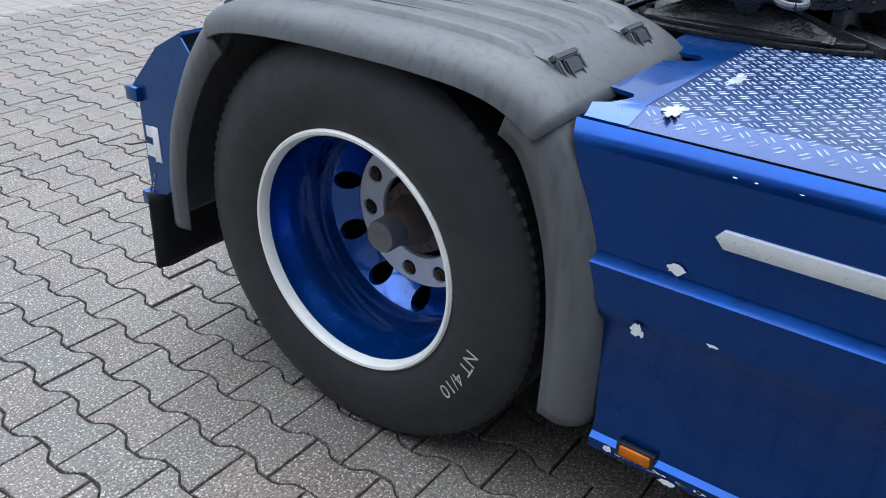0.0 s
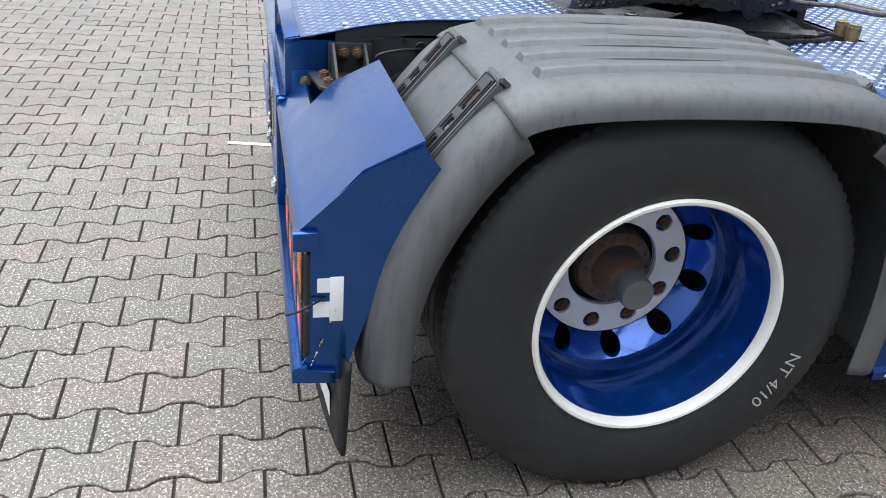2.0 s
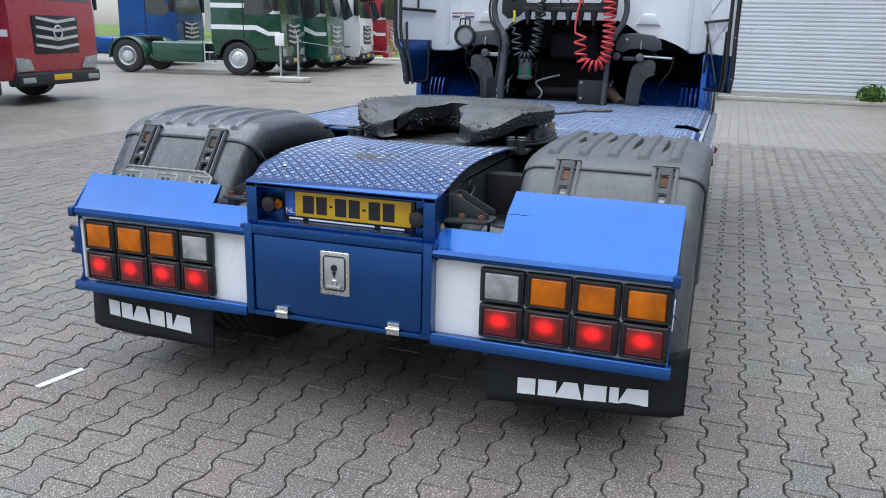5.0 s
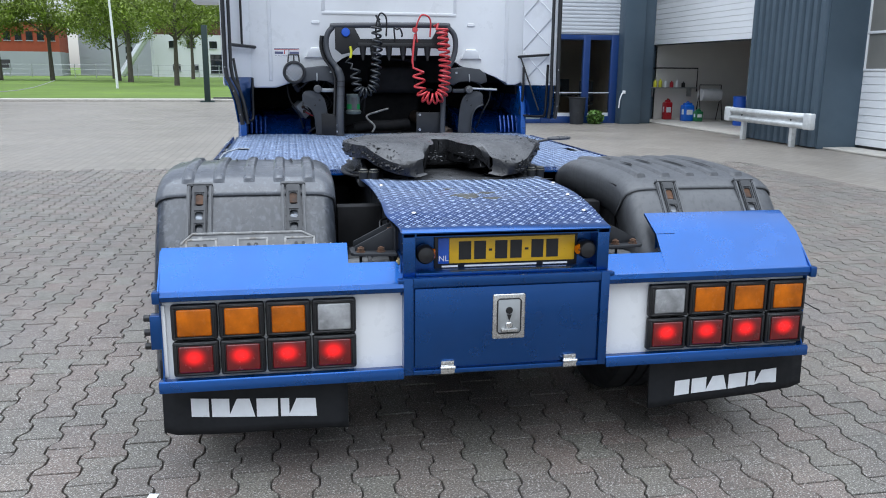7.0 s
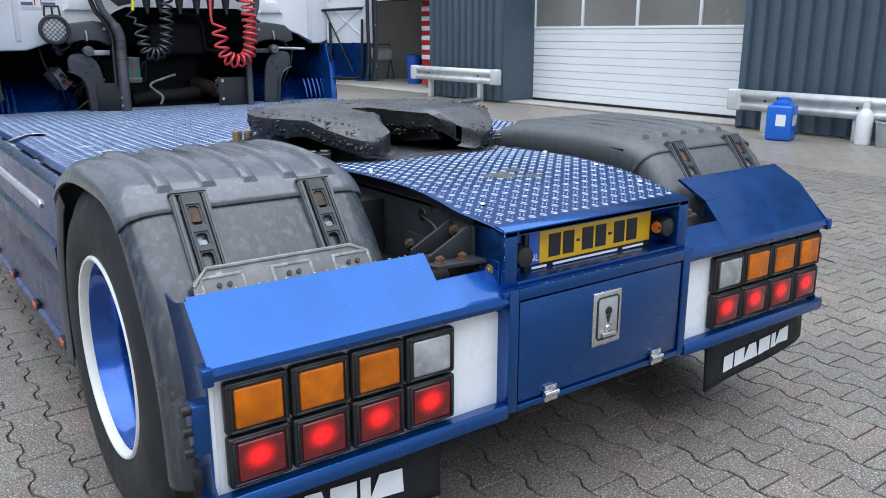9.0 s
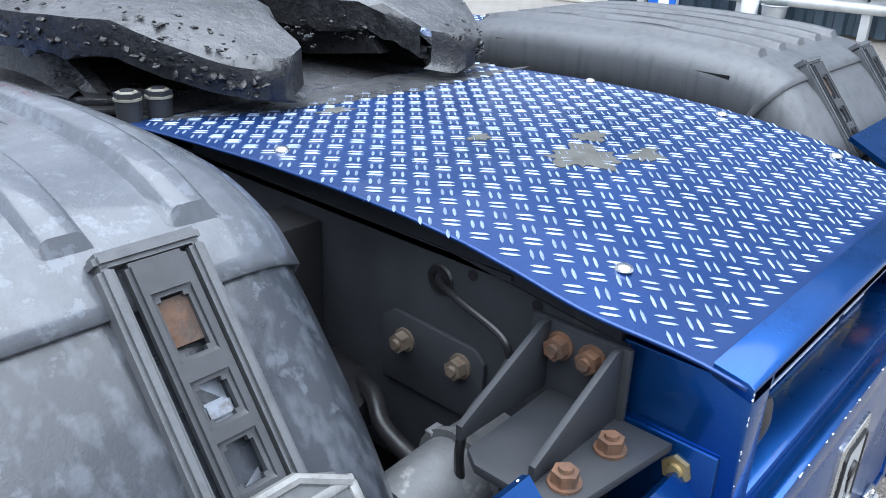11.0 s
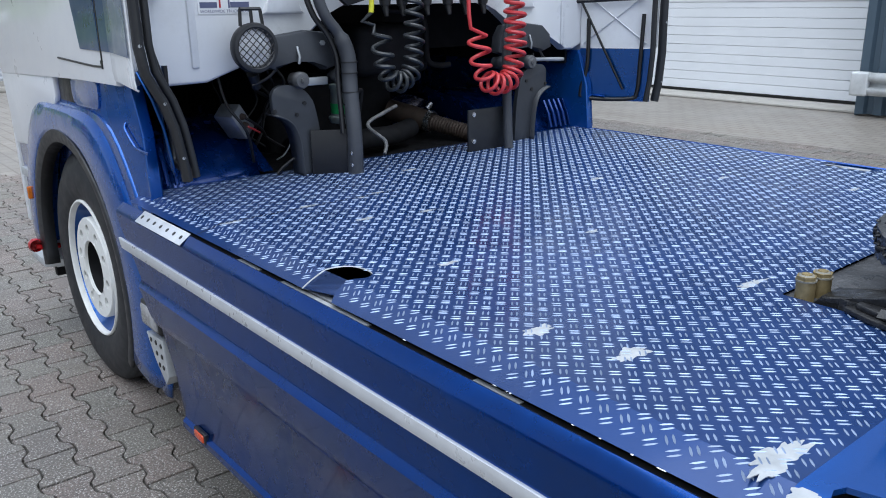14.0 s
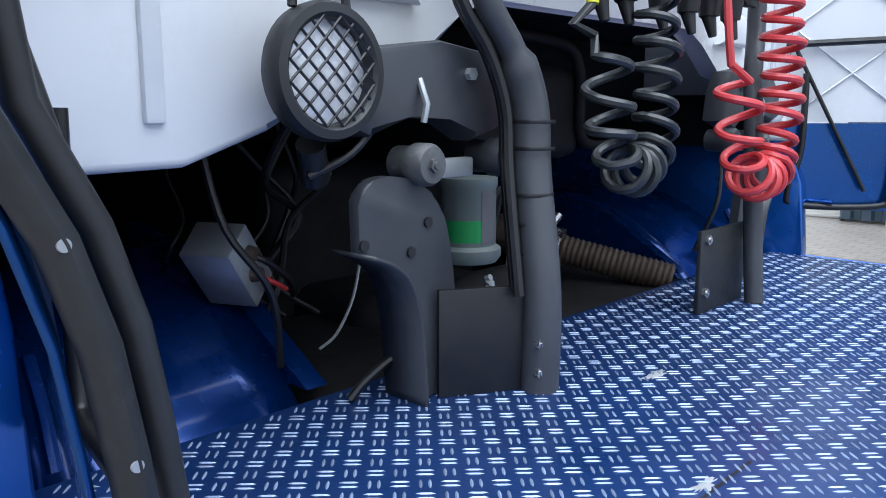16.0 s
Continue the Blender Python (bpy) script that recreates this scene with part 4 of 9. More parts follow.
def tread_bars(zfun, inside, x0, x1, y0, y1, seed):
    """Raised almond bars in pairs, turned alternately, on a lattice at 45 degrees to the deck."""
    c, V, F = 0.0300, [], []
    rng = random.Random(seed)
    s2 = math.sqrt(0.5)
    n = int((x1 - x0 + y1 - y0) / c) + 4
    L, W, Hb = 0.0120, 0.0023, 0.0014
    for i in range(-n, n):
        for j in range(-n, n):
            px, py = (i - j) * c * s2, (i + j) * c * s2
            x, y = px + (x0 + x1) / 2, py + (y0 + y1) / 2
            if not (x0 < x < x1 and y0 < y < y1) or not inside(x, y):
                continue
            d = Vector((s2, s2)) if (i + j) % 2 else Vector((s2, -s2))
            e = Vector((-d.y, d.x))
            for k in (-1, 1):
                m = Vector((x, y)) + e * (k * 0.0055)
                o = len(V)
                for a, b, h in ((-L, 0, 0), (-L * 0.45, -W * 0.9, 0), (L * 0.45, -W * 0.9, 0), (L, 0, 0), (L * 0.45, W * 0.9, 0), (-L * 0.45, W * 0.9, 0), (-L * 0.55, 0, Hb), (L * 0.55, 0, Hb)):
                    q = m + d * a + e * b
                    V.append((q.x, q.y, zfun(q.x, q.y) + h))
                F += [tuple(o + t for t in f) for f in ((0, 1, 6), (1, 2, 7, 6), (2, 3, 7), (3, 4, 7), (4, 5, 6, 7), (5, 0, 6))]
    return V, F


def bars_part(name, V, F, parent, label):
    me = bpy.data.meshes.new(name)
    me.from_pydata(V, [], F)
    me.materials.append(BARE)
    ob = new(name, me)
    ob.parent = parent
    return tagged(ob, label, kind="stuff")


deck = new("deck"); deck.parent = TRUCK
tagged(deck, "blue tread-plate deck with worn bright bars")
YR, YF, XE = 1.412, 3.82, 1.100


def deck_sheet():
    """The sheet as cells, without those cut out, with its sides bent down."""
    bm = bm_new()
    xs = [-XE, -0.98, -0.90, -0.43, -0.2, 0, 0.2, 0.43, 0.9, 1.02, XE]
    ys = [YR, 1.6, 1.84, 2.0, 2.30, 2.42, 2.47, 2.70, 3.0, 3.3, 3.6, YF]
    for x0, x1 in zip(xs, xs[1:]):
        for y0, y1 in zip(ys, ys[1:]):
            if not deck_cut((x0 + x1) / 2, (y0 + y1) / 2) and not (x1 < -0.97 and 2.42 <= y0 < 2.70):
                bm_poly(bm, [(x0, y0, DECK_Z), (x1, y0, DECK_Z), (x1, y1, DECK_Z), (x0, y1, DECK_Z)])
    for s in (-1, 1):
        for y0, y1 in ((YR, 2.42), (2.70, YF)) if s < 0 else ((YR, 2.30), (2.47, YF)):
            cuts = sorted(set([y0, y1] + [y for y in ys if y0 < y < y1]))
            for ya, yb in zip(cuts, cuts[1:]):
                bm_poly(bm, [(s * XE, ya, DECK_Z), (s * XE, yb, DECK_Z), (s * 1.181, yb, DECK_Z - 0.0204), (s * 1.181, ya, DECK_Z - 0.0204)])
    ring = [(-0.98, 2.42), (-0.98, 2.47), (-0.98, 2.70), (-1.181, 2.70)] + HOLE + [(-1.181, 2.42)]
    patch = bm_new()                                 # the piece round the cut-out, bent down with the side
    patch.faces.new([patch.verts.new((x, y, DECK_Z)) for x, y in ring])
    bmesh.ops.triangulate(patch, faces=patch.faces[:])
    bmesh.ops.bisect_plane(patch, geom=patch.verts[:] + patch.edges[:] + patch.faces[:], plane_co=(-XE, 0, 0), plane_no=(1, 0, 0))
    for v in patch.verts:
        v.co.z -= max(0, -v.co.x - XE) * 0.252
    bmesh.ops.recalc_face_normals(patch, faces=patch.faces[:])
    if patch.faces[:][0].normal.z < 0:
        bmesh.ops.reverse_faces(patch, faces=patch.faces[:])
    tmp = bpy.data.meshes.new("deck_patch")
    patch.to_mesh(tmp)
    patch.free()
    bm.from_mesh(tmp)
    bpy.data.meshes.remove(tmp)
    bmesh.ops.remove_doubles(bm, verts=bm.verts[:], dist=0.0005)
    return bm


ob = part("deck_sheet", deck_sheet(), DECK, deck, "", 6)
V, F = tread_bars(lambda x, y: DECK_Z + 0.0003 - (max(0, abs(x) - XE) * 0.252), lambda x, y: not deck_cut(x, y) and not (abs(x) > 1.02 and 2.28 < y < 2.49 and x > 0), -1.160, 1.160, YR + 0.045, YF - 0.01, 1)
bars_part("tread_bar", V, F, deck, "bright worn bars of the tread plate")

# plain blue rear strip with notches over the fenders
NOTCH = [(-1.181, 1.300), (-1.148, 1.291), (-1.138, 1.34), (-1.120, 1.385), (-1.100, 1.405), (-1.08, 1.411), (-1.060, 1.403), (-1.049, 1.363), (-1.040, 1.32), (-1.023, 1.296), (-0.974, 1.289), (-0.824, 1.286), (-0.790, 1.34), (-0.756, 1.392), (-0.736, 1.408), (-0.714, 1.411), (-0.697, 1.396), (-0.696, 1.351), (-0.698, 1.312), (-0.686, 1.294), (-0.602, 1.292), (-0.50, 1.289), (-0.43, 1.33)]
for s in (1, -1):
    bm = bm_new()
    poly = [(s * -x, y) for x, y in NOTCH] + [(s * 0.43, 1.450), (s * 1.181, 1.450)]
    bm_prism(bm, poly, "z", DECK_Z - 0.008, DECK_Z + 0.0012)
    bmesh.ops.bisect_plane(bm, geom=bm.verts[:] + bm.edges[:] + bm.faces[:], plane_co=(s * XE, 0, 0), plane_no=(1, 0, 0))
    for v in bm.verts:
        v.co.z -= max(0, abs(v.co.x) - XE) * 0.252
    part("rear_strip", bm, CAB_BLUE, deck, "plain blue strip with rounded notches")

# rear cover between the fenders
cv = new("rear_cover"); cv.parent = TRUCK
tagged(cv, "curved blue tread-plate cover over the chassis end")
bm = bm_new()
rows = []
for k in range(69):
    y = 0.028 + 1.017 * k / 68
    hw = 0.392 + 0.02 * max(0, (y - 0.35) / 0.7)
    rows.append([(u * (hw + 0.036 * overhang(y) if u < 0 else hw), y, cover_z(y)) for u in (-1, -0.992, -0.6, 0, 0.6, 0.992, 1)])
bm_grid(bm, rows)
ob = part("cover_sheet", bm, DECK, cv)
solidify(ob, 0.004)
bm = bm_new()                                        # plain folded rim along the rear edge, and the flanks below the sheet
bm_prism(bm, [(0.022, 0.915), (0.022, 0.931), (0.028, 0.9355), (0.064, 0.9428), (0.064, 0.928)], "x", -0.388, 0.388, 0.002, 2)
part("rear_rim", bm, BLUE, cv, "plain blue folded rim")
for s in (1, -1):
    bm = bm_new()
    ys_ = [0.16 + 0.06 * k for k in range(14)]
    bm_prism(bm, [(y, cover_z(y) - 0.0035) for y in ys_] + [(0.94, 0.950), (0.40, 0.950), (0.16, 0.922)], "x", *sorted((s * 0.384, s * 0.3895)))
    part("flank", bm, FRAME, cv)
V, F = tread_bars(lambda x, y: cover_z(max(0, y)) + 0.0006, lambda x, y: -0.387 - 0.02 * max(0, (y - 0.35) / 0.7) - 0.036 * overhang(y) < x < 0.387 + 0.02 * max(0, (y - 0.35) / 0.7), -0.46, 0.42, 0.076, 1.03, 2)
bars_part("tread_bar", V, F, cv, "bright worn bars of the tread plate")
for x, y in ((-0.318, 0.205), (0.345, 0.194), (-0.385, 0.715), (0.385, 0.70), (0.35, 0.40)):
    bm = bm_new()
    bm_lathe(bm, [(0.011, 0.0), (0.010, 0.003), (0.006, 0.0055), (0.0, 0.006)], (x, y, cover_z(y) + 0.001), "z", 14)
    part("rivet", bm, STEEL, cv)
def smear(name, cx, cy, rx, ry, z, mt, parent, seed, label="", thick=0.0016, n=40, rough=0.35):
    """A thin, ragged patch lying on a plate."""
    rng = random.Random(seed)
    ph = [rng.uniform(0, 6.28) for _ in range(6)]
    bm = bm_new()
    ring = []
    for k in range(n):
        a = 2 * math.pi * k / n
        q = 1 + rough * (0.5 * math.sin(3 * a + ph[0]) + 0.35 * math.sin(5 * a + ph[1]) + 0.4 * math.sin(9 * a + ph[2]) + 0.3 * math.sin(14 * a + ph[3]))
        x, y = cx + rx * q * math.cos(a), cy + ry * q * math.sin(a)
        ring.append((x, y))
    top = bm.verts.new((cx, cy, z(cx, cy) + thick))
    vs = [bm.verts.new((x, y, z(x, y) + thick * 0.6)) for x, y in ring]
    lo = [bm.verts.new((x, y, z(x, y) - 0.001)) for x, y in ring]
    for k in range(n):
        bm.faces.new((top, vs[k], vs[(k + 1) % n]))
        bm.faces.new((vs[k], lo[k], lo[(k + 1) % n], vs[(k + 1) % n]))
    return part(name, bm, mt, parent, label)


zc = lambda x, y: cover_z(max(0.0, min(1.04, y)))
zd = lambda x, y: DECK_Z
for i, (x, y, rx, ry) in enumerate(((-0.07, 0.42, 0.055, 0.045), (0.025, 0.47, 0.032, 0.022), (0.02, 0.37, 0.035, 0.02), (-0.12, 0.575, 0.020, 0.014), (-0.16, 0.86, 0.03, 0.02))):
    smear("dirt_patch", x, y, rx, ry, zc, GRIME, cv, 20 + i, "dried mud on the plate", 0.0024)
smear("grease_film", 0.13, 0.93, 0.25, 0.050, zc, GREASE, cv, 33, "black grease film", 0.0022, 60, 0.30)
smear("grease_film", 0.02, 0.985, 0.37, 0.062, zc, GREASE, cv, 31, "black grease film", 0.0026, 60, 0.25)
for i, (x, y, rx, ry) in enumerate(((-1.06, 1.50, 0.07, 0.022), (-1.12, 1.43, 0.035, 0.016), (-0.93, 1.86, 0.04, 0.02), (-0.98, 2.05, 0.035, 0.018), (-0.42, 1.92, 0.05, 0.012), (-0.84, 2.5, 0.03, 0.010), (-0.75, 3.0, 0.03, 0.01), (-0.55, 2.95, 0.025, 0.009),
                                    (0.2, 2.9, 0.03, 0.012), (1.10, 1.50, 0.035, 0.018), (0.82, 1.52, 0.05, 0.012), (0.7, 2.2, 0.03, 0.01), (-0.35, 2.45, 0.02, 0.01), (0.55, 2.6, 0.025, 0.01), (-0.2, 3.5, 0.03, 0.01), (0.45, 1.93, 0.05, 0.02))):
    smear("bare_patch", x, y, rx, ry, zd, BARE_SHEET, deck, 40 + i, "paint worn to bare metal", 0.0007, 60, 0.32)
bm = bm_new()                                        # bare inner gutter seen through the cut at the deck's edge
bm_box(bm, -1.165, -0.96, 2.44, 2.69, 0.944, 0.956, 0.002)
part("gutter", bm, GALV, deck, "grey gutter under the cut-out")
bm = bm_new()
bm_tube(bm, [(x, y, DECK_Z - max(0, -x - XE) * 0.252) for x, y in HOLE[:26]], 0.0022, 6)
part("cut_edge", bm, BARE_SHEET, deck, "bare cut edge of the sheet")
bm = bm_new()
bm_cyl(bm, (-1.045, 2.535, 0.950), (-1.045, 2.535, 0.966), 0.024, 0.022, 18)
bm_box(bm, -1.08, -1.045, 2.525, 2.56, 0.950, 0.962, 0.003)
part("gutter_clip", bm, CANISTER, deck)
# ledge coloured black to give the shade of the gap by the deck
bm = bm_new()
bm_box(bm, -1.205, -1.165, 1.46, 3.40, 0.944, 0.950)
part("edge_ledge", bm, BLACK_MATT, deck, "black ledge painted for the shade in the deck's side gap")
for y0, y1 in ((1.90, 2.02), (2.36, 2.74), (2.86, 2.98)):
    bm = bm_new()
    bm_box(bm, -1.200, -1.170, y0, y1, 0.950, 0.9535, 0.001)
    part("bare_ledge", bm, BARE_SHEET, deck, "bare patch of the ledge")
bm = bm_new()
bm_box(bm, 1.165, 1.205, 1.45, 3.6, 0.952, 0.958)
part("edge_ledge", bm, BARE_SHEET, deck)
bm = bm_new()
bm_tube(bm, [(0.46, 1.48, 1.105), (0.56, 1.52, 1.115), (0.63, 1.545, 1.125)], 0.007, 8)
bm_tube(bm, [(0.695 + 0.07 * math.cos(a) * 0.93 - 0.028 * math.sin(a) * 0.35, 1.56 + 0.07 * math.cos(a) * 0.35 + 0.028 * math.sin(a) * 0.93, 1.13) for a in [2 * math.pi * k / 24 for k in range(25)]], 0.008, 8)
part("release_handle", bm, GREASE, TRUCK, "coupling release handle with ring end")

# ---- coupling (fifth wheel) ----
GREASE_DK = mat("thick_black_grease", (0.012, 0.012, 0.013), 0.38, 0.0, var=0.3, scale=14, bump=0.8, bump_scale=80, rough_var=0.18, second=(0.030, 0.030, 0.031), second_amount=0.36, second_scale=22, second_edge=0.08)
STUD_CAP = mat("pale_dusty_cap", (0.20, 0.19, 0.155), 0.5, 0.0, var=0.2, scale=30, second=(0.12, 0.11, 0.10), second_amount=0.35, second_scale=40)
fw = new("fifth_wheel"); fw.parent = TRUCK
tagged(fw, "greasy black fifth wheel coupling plate")


def plate_outline():
    pts = [(0.165, 0.940), (0.235, 0.902), (0.305, 0.932), (0.360, 0.995), (0.418, 1.10), (0.475, 1.23), (0.505, 1.34), (0.495, 1.44), (0.455, 1.55), (0.38, 1.655), (0.26, 1.73), (0.13, 1.762), (0.0, 1.77)]
    slot = [(0.0, 1.46), (0.030, 1.45), (0.048, 1.42), (0.052, 1.36), (0.062, 1.26), (0.085, 1.16), (0.128, 1.06), (0.155, 0.965)]
    return pts, slot


def fw_z(y):
    return 1.150 if y > 1.10 else 1.150 - (1.10 - y) * 0.36


bm = bm_new()
pts, slot = plate_outline()
oc = catmull([(x, y, 0) for x, y in pts], 3)
ic = catmull([(x, y, 0) for x, y in slot[::-1]], 3)
N = 170
def sample(c, t):
    f = t * (len(c) - 1); i = min(int(f), len(c) - 2)
    return c[i] + (c[i + 1] - c[i]) * (f - i)
rng = random.Random(9)
for s in (1, -1):
    top = []
    for k in range(N + 1):
        a, b = sample(ic, k / N), sample(oc, k / N)
        row = []
        for j in range(9):
            q = a + (b - a) * (j / 8)
            row.append((s * q.x, q.y, fw_z(q.y) + 0.003 * noise.noise(Vector((q.x * 14, q.y * 14, s))) - (0.012 if j in (0, 8) else 0)))
        thick = 0.074 - 0.09 * max(0, 1.06 - b.y)
        rag = min(1.0, max(0.12, (b.y - 1.02) / 0.2))
        low0 = [(s * a.x, a.y, fw_z(a.y) - thick - 0.01 * noise.noise(Vector((a.y * 30, 2, s)))), (s * (a.x + 0.002), a.y, fw_z(a.y) - 0.03)]
        low1 = [(s * b.x * (1.004 + 0.012 * rag * noise.noise(Vector((b.x * 55, b.y * 55, 3 + s)))), b.y, fw_z(b.y) - 0.024 + 0.016 * rag * noise.noise(Vector((b.x * 70, b.y * 70, s)))), (s * b.x * 0.985, b.y, fw_z(b.y) - thick + 0.016 * rag * noise.noise(Vector((b.x * 40, b.y * 40, 7 + s))))]
        inner = [(s * (a.x + 0.05 if b.x > 0.1 else a.x), a.y, fw_z(a.y) - thick - 0.01)]
        top.append(inner + low0 + row + low1 + [(s * b.x * 0.86, b.y if b.y < 1.6 else b.y - 0.04, fw_z(b.y) - thick - 0.008)])
    bm_grid(bm, top)
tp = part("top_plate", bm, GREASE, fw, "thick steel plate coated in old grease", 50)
tp.data.materials.append(GREASE_DK)                  # the darker grease material on the plate's steep faces
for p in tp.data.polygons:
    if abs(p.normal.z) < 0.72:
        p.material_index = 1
bm = bm_new()                                        # webs under the plate and the lock housing round the throat
bm_box(bm, -0.40, 0.40, 1.585, 1.615, 0.976, 1.088, 0.004)
bm_box(bm, -0.17, 0.17, 1.47, 1.70, 1.000, 1.100, 0.012)
for s in (1, -1):
    bm_prism(bm, [(1.06, 1.035), (1.10, 1.080), (1.58, 1.088), (1.58, 1.020), (1.30, 1.000)], "x", *sorted((s * 0.135, s * 0.165)), 0.004)
    bm_prism(bm, [(s * 0.060, 1.36), (s * 0.135, 1.28), (s * 0.16, 1.30), (s * 0.16, 1.50), (s * 0.050, 1.50)], "z", 1.030, 1.092, 0.006)
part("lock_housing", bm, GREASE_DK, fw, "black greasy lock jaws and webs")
bm = bm_new()
for k in range(300):                                 # crumbs and clots of grease
    a = rng.uniform(0, 1)
    q = sample(oc, a)
    s = rng.choice((-1, 1))
    r = 1.0 - 0.22 * rng.random() ** 2.2
    x, y = s * q.x * r, (q.y - 1.25) * (r ** 0.5) + 1.25
    if abs(x) < 0.20 and y < 1.2:
        continue
    h = rng.uniform(0.0014, 0.0042)
    z = fw_z(y) - (0.02 * rng.random() if r > 0.97 else 0)
    bmesh.ops.create_icosphere(bm, subdivisions=2, radius=h, matrix=Matrix.Translation((x, y, z)) @ Matrix.Diagonal((rng.uniform(0.7, 1.8), rng.uniform(0.7, 1.8), 0.5, 1)))
for k in range(90):
    s = rng.choice((-1, 1))
    x, y = s * rng.uniform(0.06, 0.12), rng.uniform(1.02, 1.36)
    bmesh.ops.create_icosphere(bm, subdivisions=1, radius=rng.uniform(0.002, 0.0055), matrix=Matrix.Translation((x, y, 1.080 + rng.uniform(-0.02, 0.03))) @ Matrix.Diagonal((rng.uniform(0.8, 2.2), rng.uniform(0.8, 2.2), 0.7, 1)))
for v in bm.verts:
    v.co += noise.noise_vector(v.co * 150) * 0.003
tagged(part("grease_crumb", bm, GREASE_DK, fw), "lumps of old grease", kind="stuff")
bm = bm_new()
for k in range(520):                                 # ragged crust hanging on the plate's rim
    q = sample(oc, rng.uniform(0.12, 1.0))
    s = rng.choice((-1, 1))
    h = rng.uniform(0.003, 0.0075)
    z = fw_z(q.y) - 0.020 - 0.036 * rng.random()
    bmesh.ops.create_icosphere(bm, subdivisions=2, radius=h, matrix=Matrix.Translation((s * q.x * rng.uniform(0.978, 0.999), q.y + rng.uniform(-0.004, 0.004), z)) @ Matrix.Diagonal((rng.uniform(0.7, 1.5), rng.uniform(0.7, 1.5), rng.uniform(0.4, 1.2), 1)))
for v in bm.verts:
    v.co += noise.noise_vector(v.co * 90) * 0.006
tagged(part("grease_crust", bm, GREASE_DK, fw), "ragged black grease crust on the rim", kind="stuff")
bm = bm_new()
bm_box(bm, -0.455, 0.455, 1.048, 1.845, 0.955, 0.978, 0.003)
part("base_plate", bm, GREASE, fw)
for s in (1, -1):
    bm = bm_new()
    bm_prism(bm, [(1.10, 0.976), (1.78, 0.976), (1.76, 1.00), (1.60, 1.03), (1.47, 1.085), (1.33, 1.085), (1.22, 1.02), (1.12, 0.995)], "x", *sorted((s * 0.33, s * 0.415)), 0.006)
    bm_cyl(bm, (s * 0.30, 1.40, 1.075), (s * 0.44, 1.40, 1.075), 0.035, None, 20)
    for y in (1.2, 1.7):
        bm_cyl(bm, (s * 0.40, y, 0.976), (s * 0.40, y, 1.006), 0.03, 0.026, 8)
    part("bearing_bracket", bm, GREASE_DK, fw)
    for y in (1.05, 1.80):
        for dx in (0.0, 0.048):
            bm = bm_new()
            x = s * (0.432 - dx) if y < 1.5 else s * (0.388 - dx + 0.02)
            yy = y - (0.012 if dx else 0)
            bm_cyl(bm, (x, yy, 0.955), (x, yy, 1.022), 0.0205, None, 18)
            hexnut(bm, (x, yy, 1.022), "z", 0.022, 0.012)
            part("stud", bm, FRAME if y < 1.5 else BRASS, fw, "capped mounting stud")
            bm = bm_new()
            bm_cyl(bm, (x, yy, 1.022), (x, yy, 1.026), 0.0225, 0.0225, 18)
            bm_cyl(bm, (x, yy, 1.034), (x, yy, 1.0365), 0.018, 0.015, 6)
            part("stud_cap", bm, STUD_CAP, fw, "pale plastic cap")
    bm = bm_new()                                    # stacked mounting plates beside the bracket, with a cast saddle between them
    wing = [(0.432, 1.10), (0.475, 1.13), (0.512, 1.22), (0.520, 1.36), (0.505, 1.50), (0.470, 1.64), (0.440, 1.70), (0.415, 1.70), (0.415, 1.10)]
    bm_prism(bm, [(s * x, y) for x, y in wing], "z", 0.9875, 0.9985, 0.002)
    bm_prism(bm, [(s * (0.415 + (x - 0.415) * 0.80), 1.40 + (y - 1.40) * 0.93) for x, y in wing], "z", 0.9985, 1.011, 0.003)
    part("mount_plate", bm, GREASE_DK, fw, "stacked greasy mounting plates")
    bm = bm_new()
    rows = []
    for k in range(15):
        y = 1.16 + 0.46 * k / 14
        q = abs(k - 7) / 7
        h = 1.074 - 0.062 * q * q
        fl = 0.012 + 0.028 * q ** 1.6
        rows.append([(s * 0.405, y, h), (s * 0.425, y, h - 0.004), (s * 0.436, y, h - 0.020), (s * (0.440 + fl * 0.5), y, 1.022), (s * (0.440 + fl), y, 1.010)])
    bm_grid(bm, rows)
    part("saddle", bm, GREASE_DK, fw, "cast saddle flaring into the mounting plate")
    for y in (1.17, 1.27, 1.53, 1.62):
        bm = bm_new()
        bm_cyl(bm, (s * 0.372, y - 0.04, 0.976), (s * 0.372, y - 0.04, 0.984), 0.030, None, 18)
        hexnut(bm, (s * 0.372, y - 0.04, 0.984), "z", 0.022, 0.020)
        bm_cyl(bm, (s * 0.372, y - 0.04, 1.004), (s * 0.372, y - 0.04, 1.016), 0.012, None, 12)
        part("mount_bolt", bm, GREASE, fw, "greasy hex bolt")

# ---- chassis ----
BOLT_DULL = mat("dull_brown_bolt", (0.16, 0.13, 0.10), 0.55, 0.5, var=0.3, scale=40, bump=0.2, second=(0.22, 0.10, 0.05), second_amount=0.35, second_scale=60)
CYL_GREY = mat("dirty_grey_cast_metal", (0.115, 0.118, 0.122), 0.5, 0.25, var=0.3, scale=14, bump=0.2, bump_scale=140, second=(0.26, 0.26, 0.25), second_amount=0.36, second_scale=26, second_edge=0.06)
BARE_DIRT = mat("scuffed_bare_edge", (0.22, 0.22, 0.215), 0.5, 0.3, var=0.3, scale=30, bump=0.2, second=(0.10, 0.08, 0.06), second_amount=0.4, second_scale=18)
ch = new("chassis"); ch.parent = TRUCK
tagged(ch, "dark steel ladder frame with brackets and air bottle")
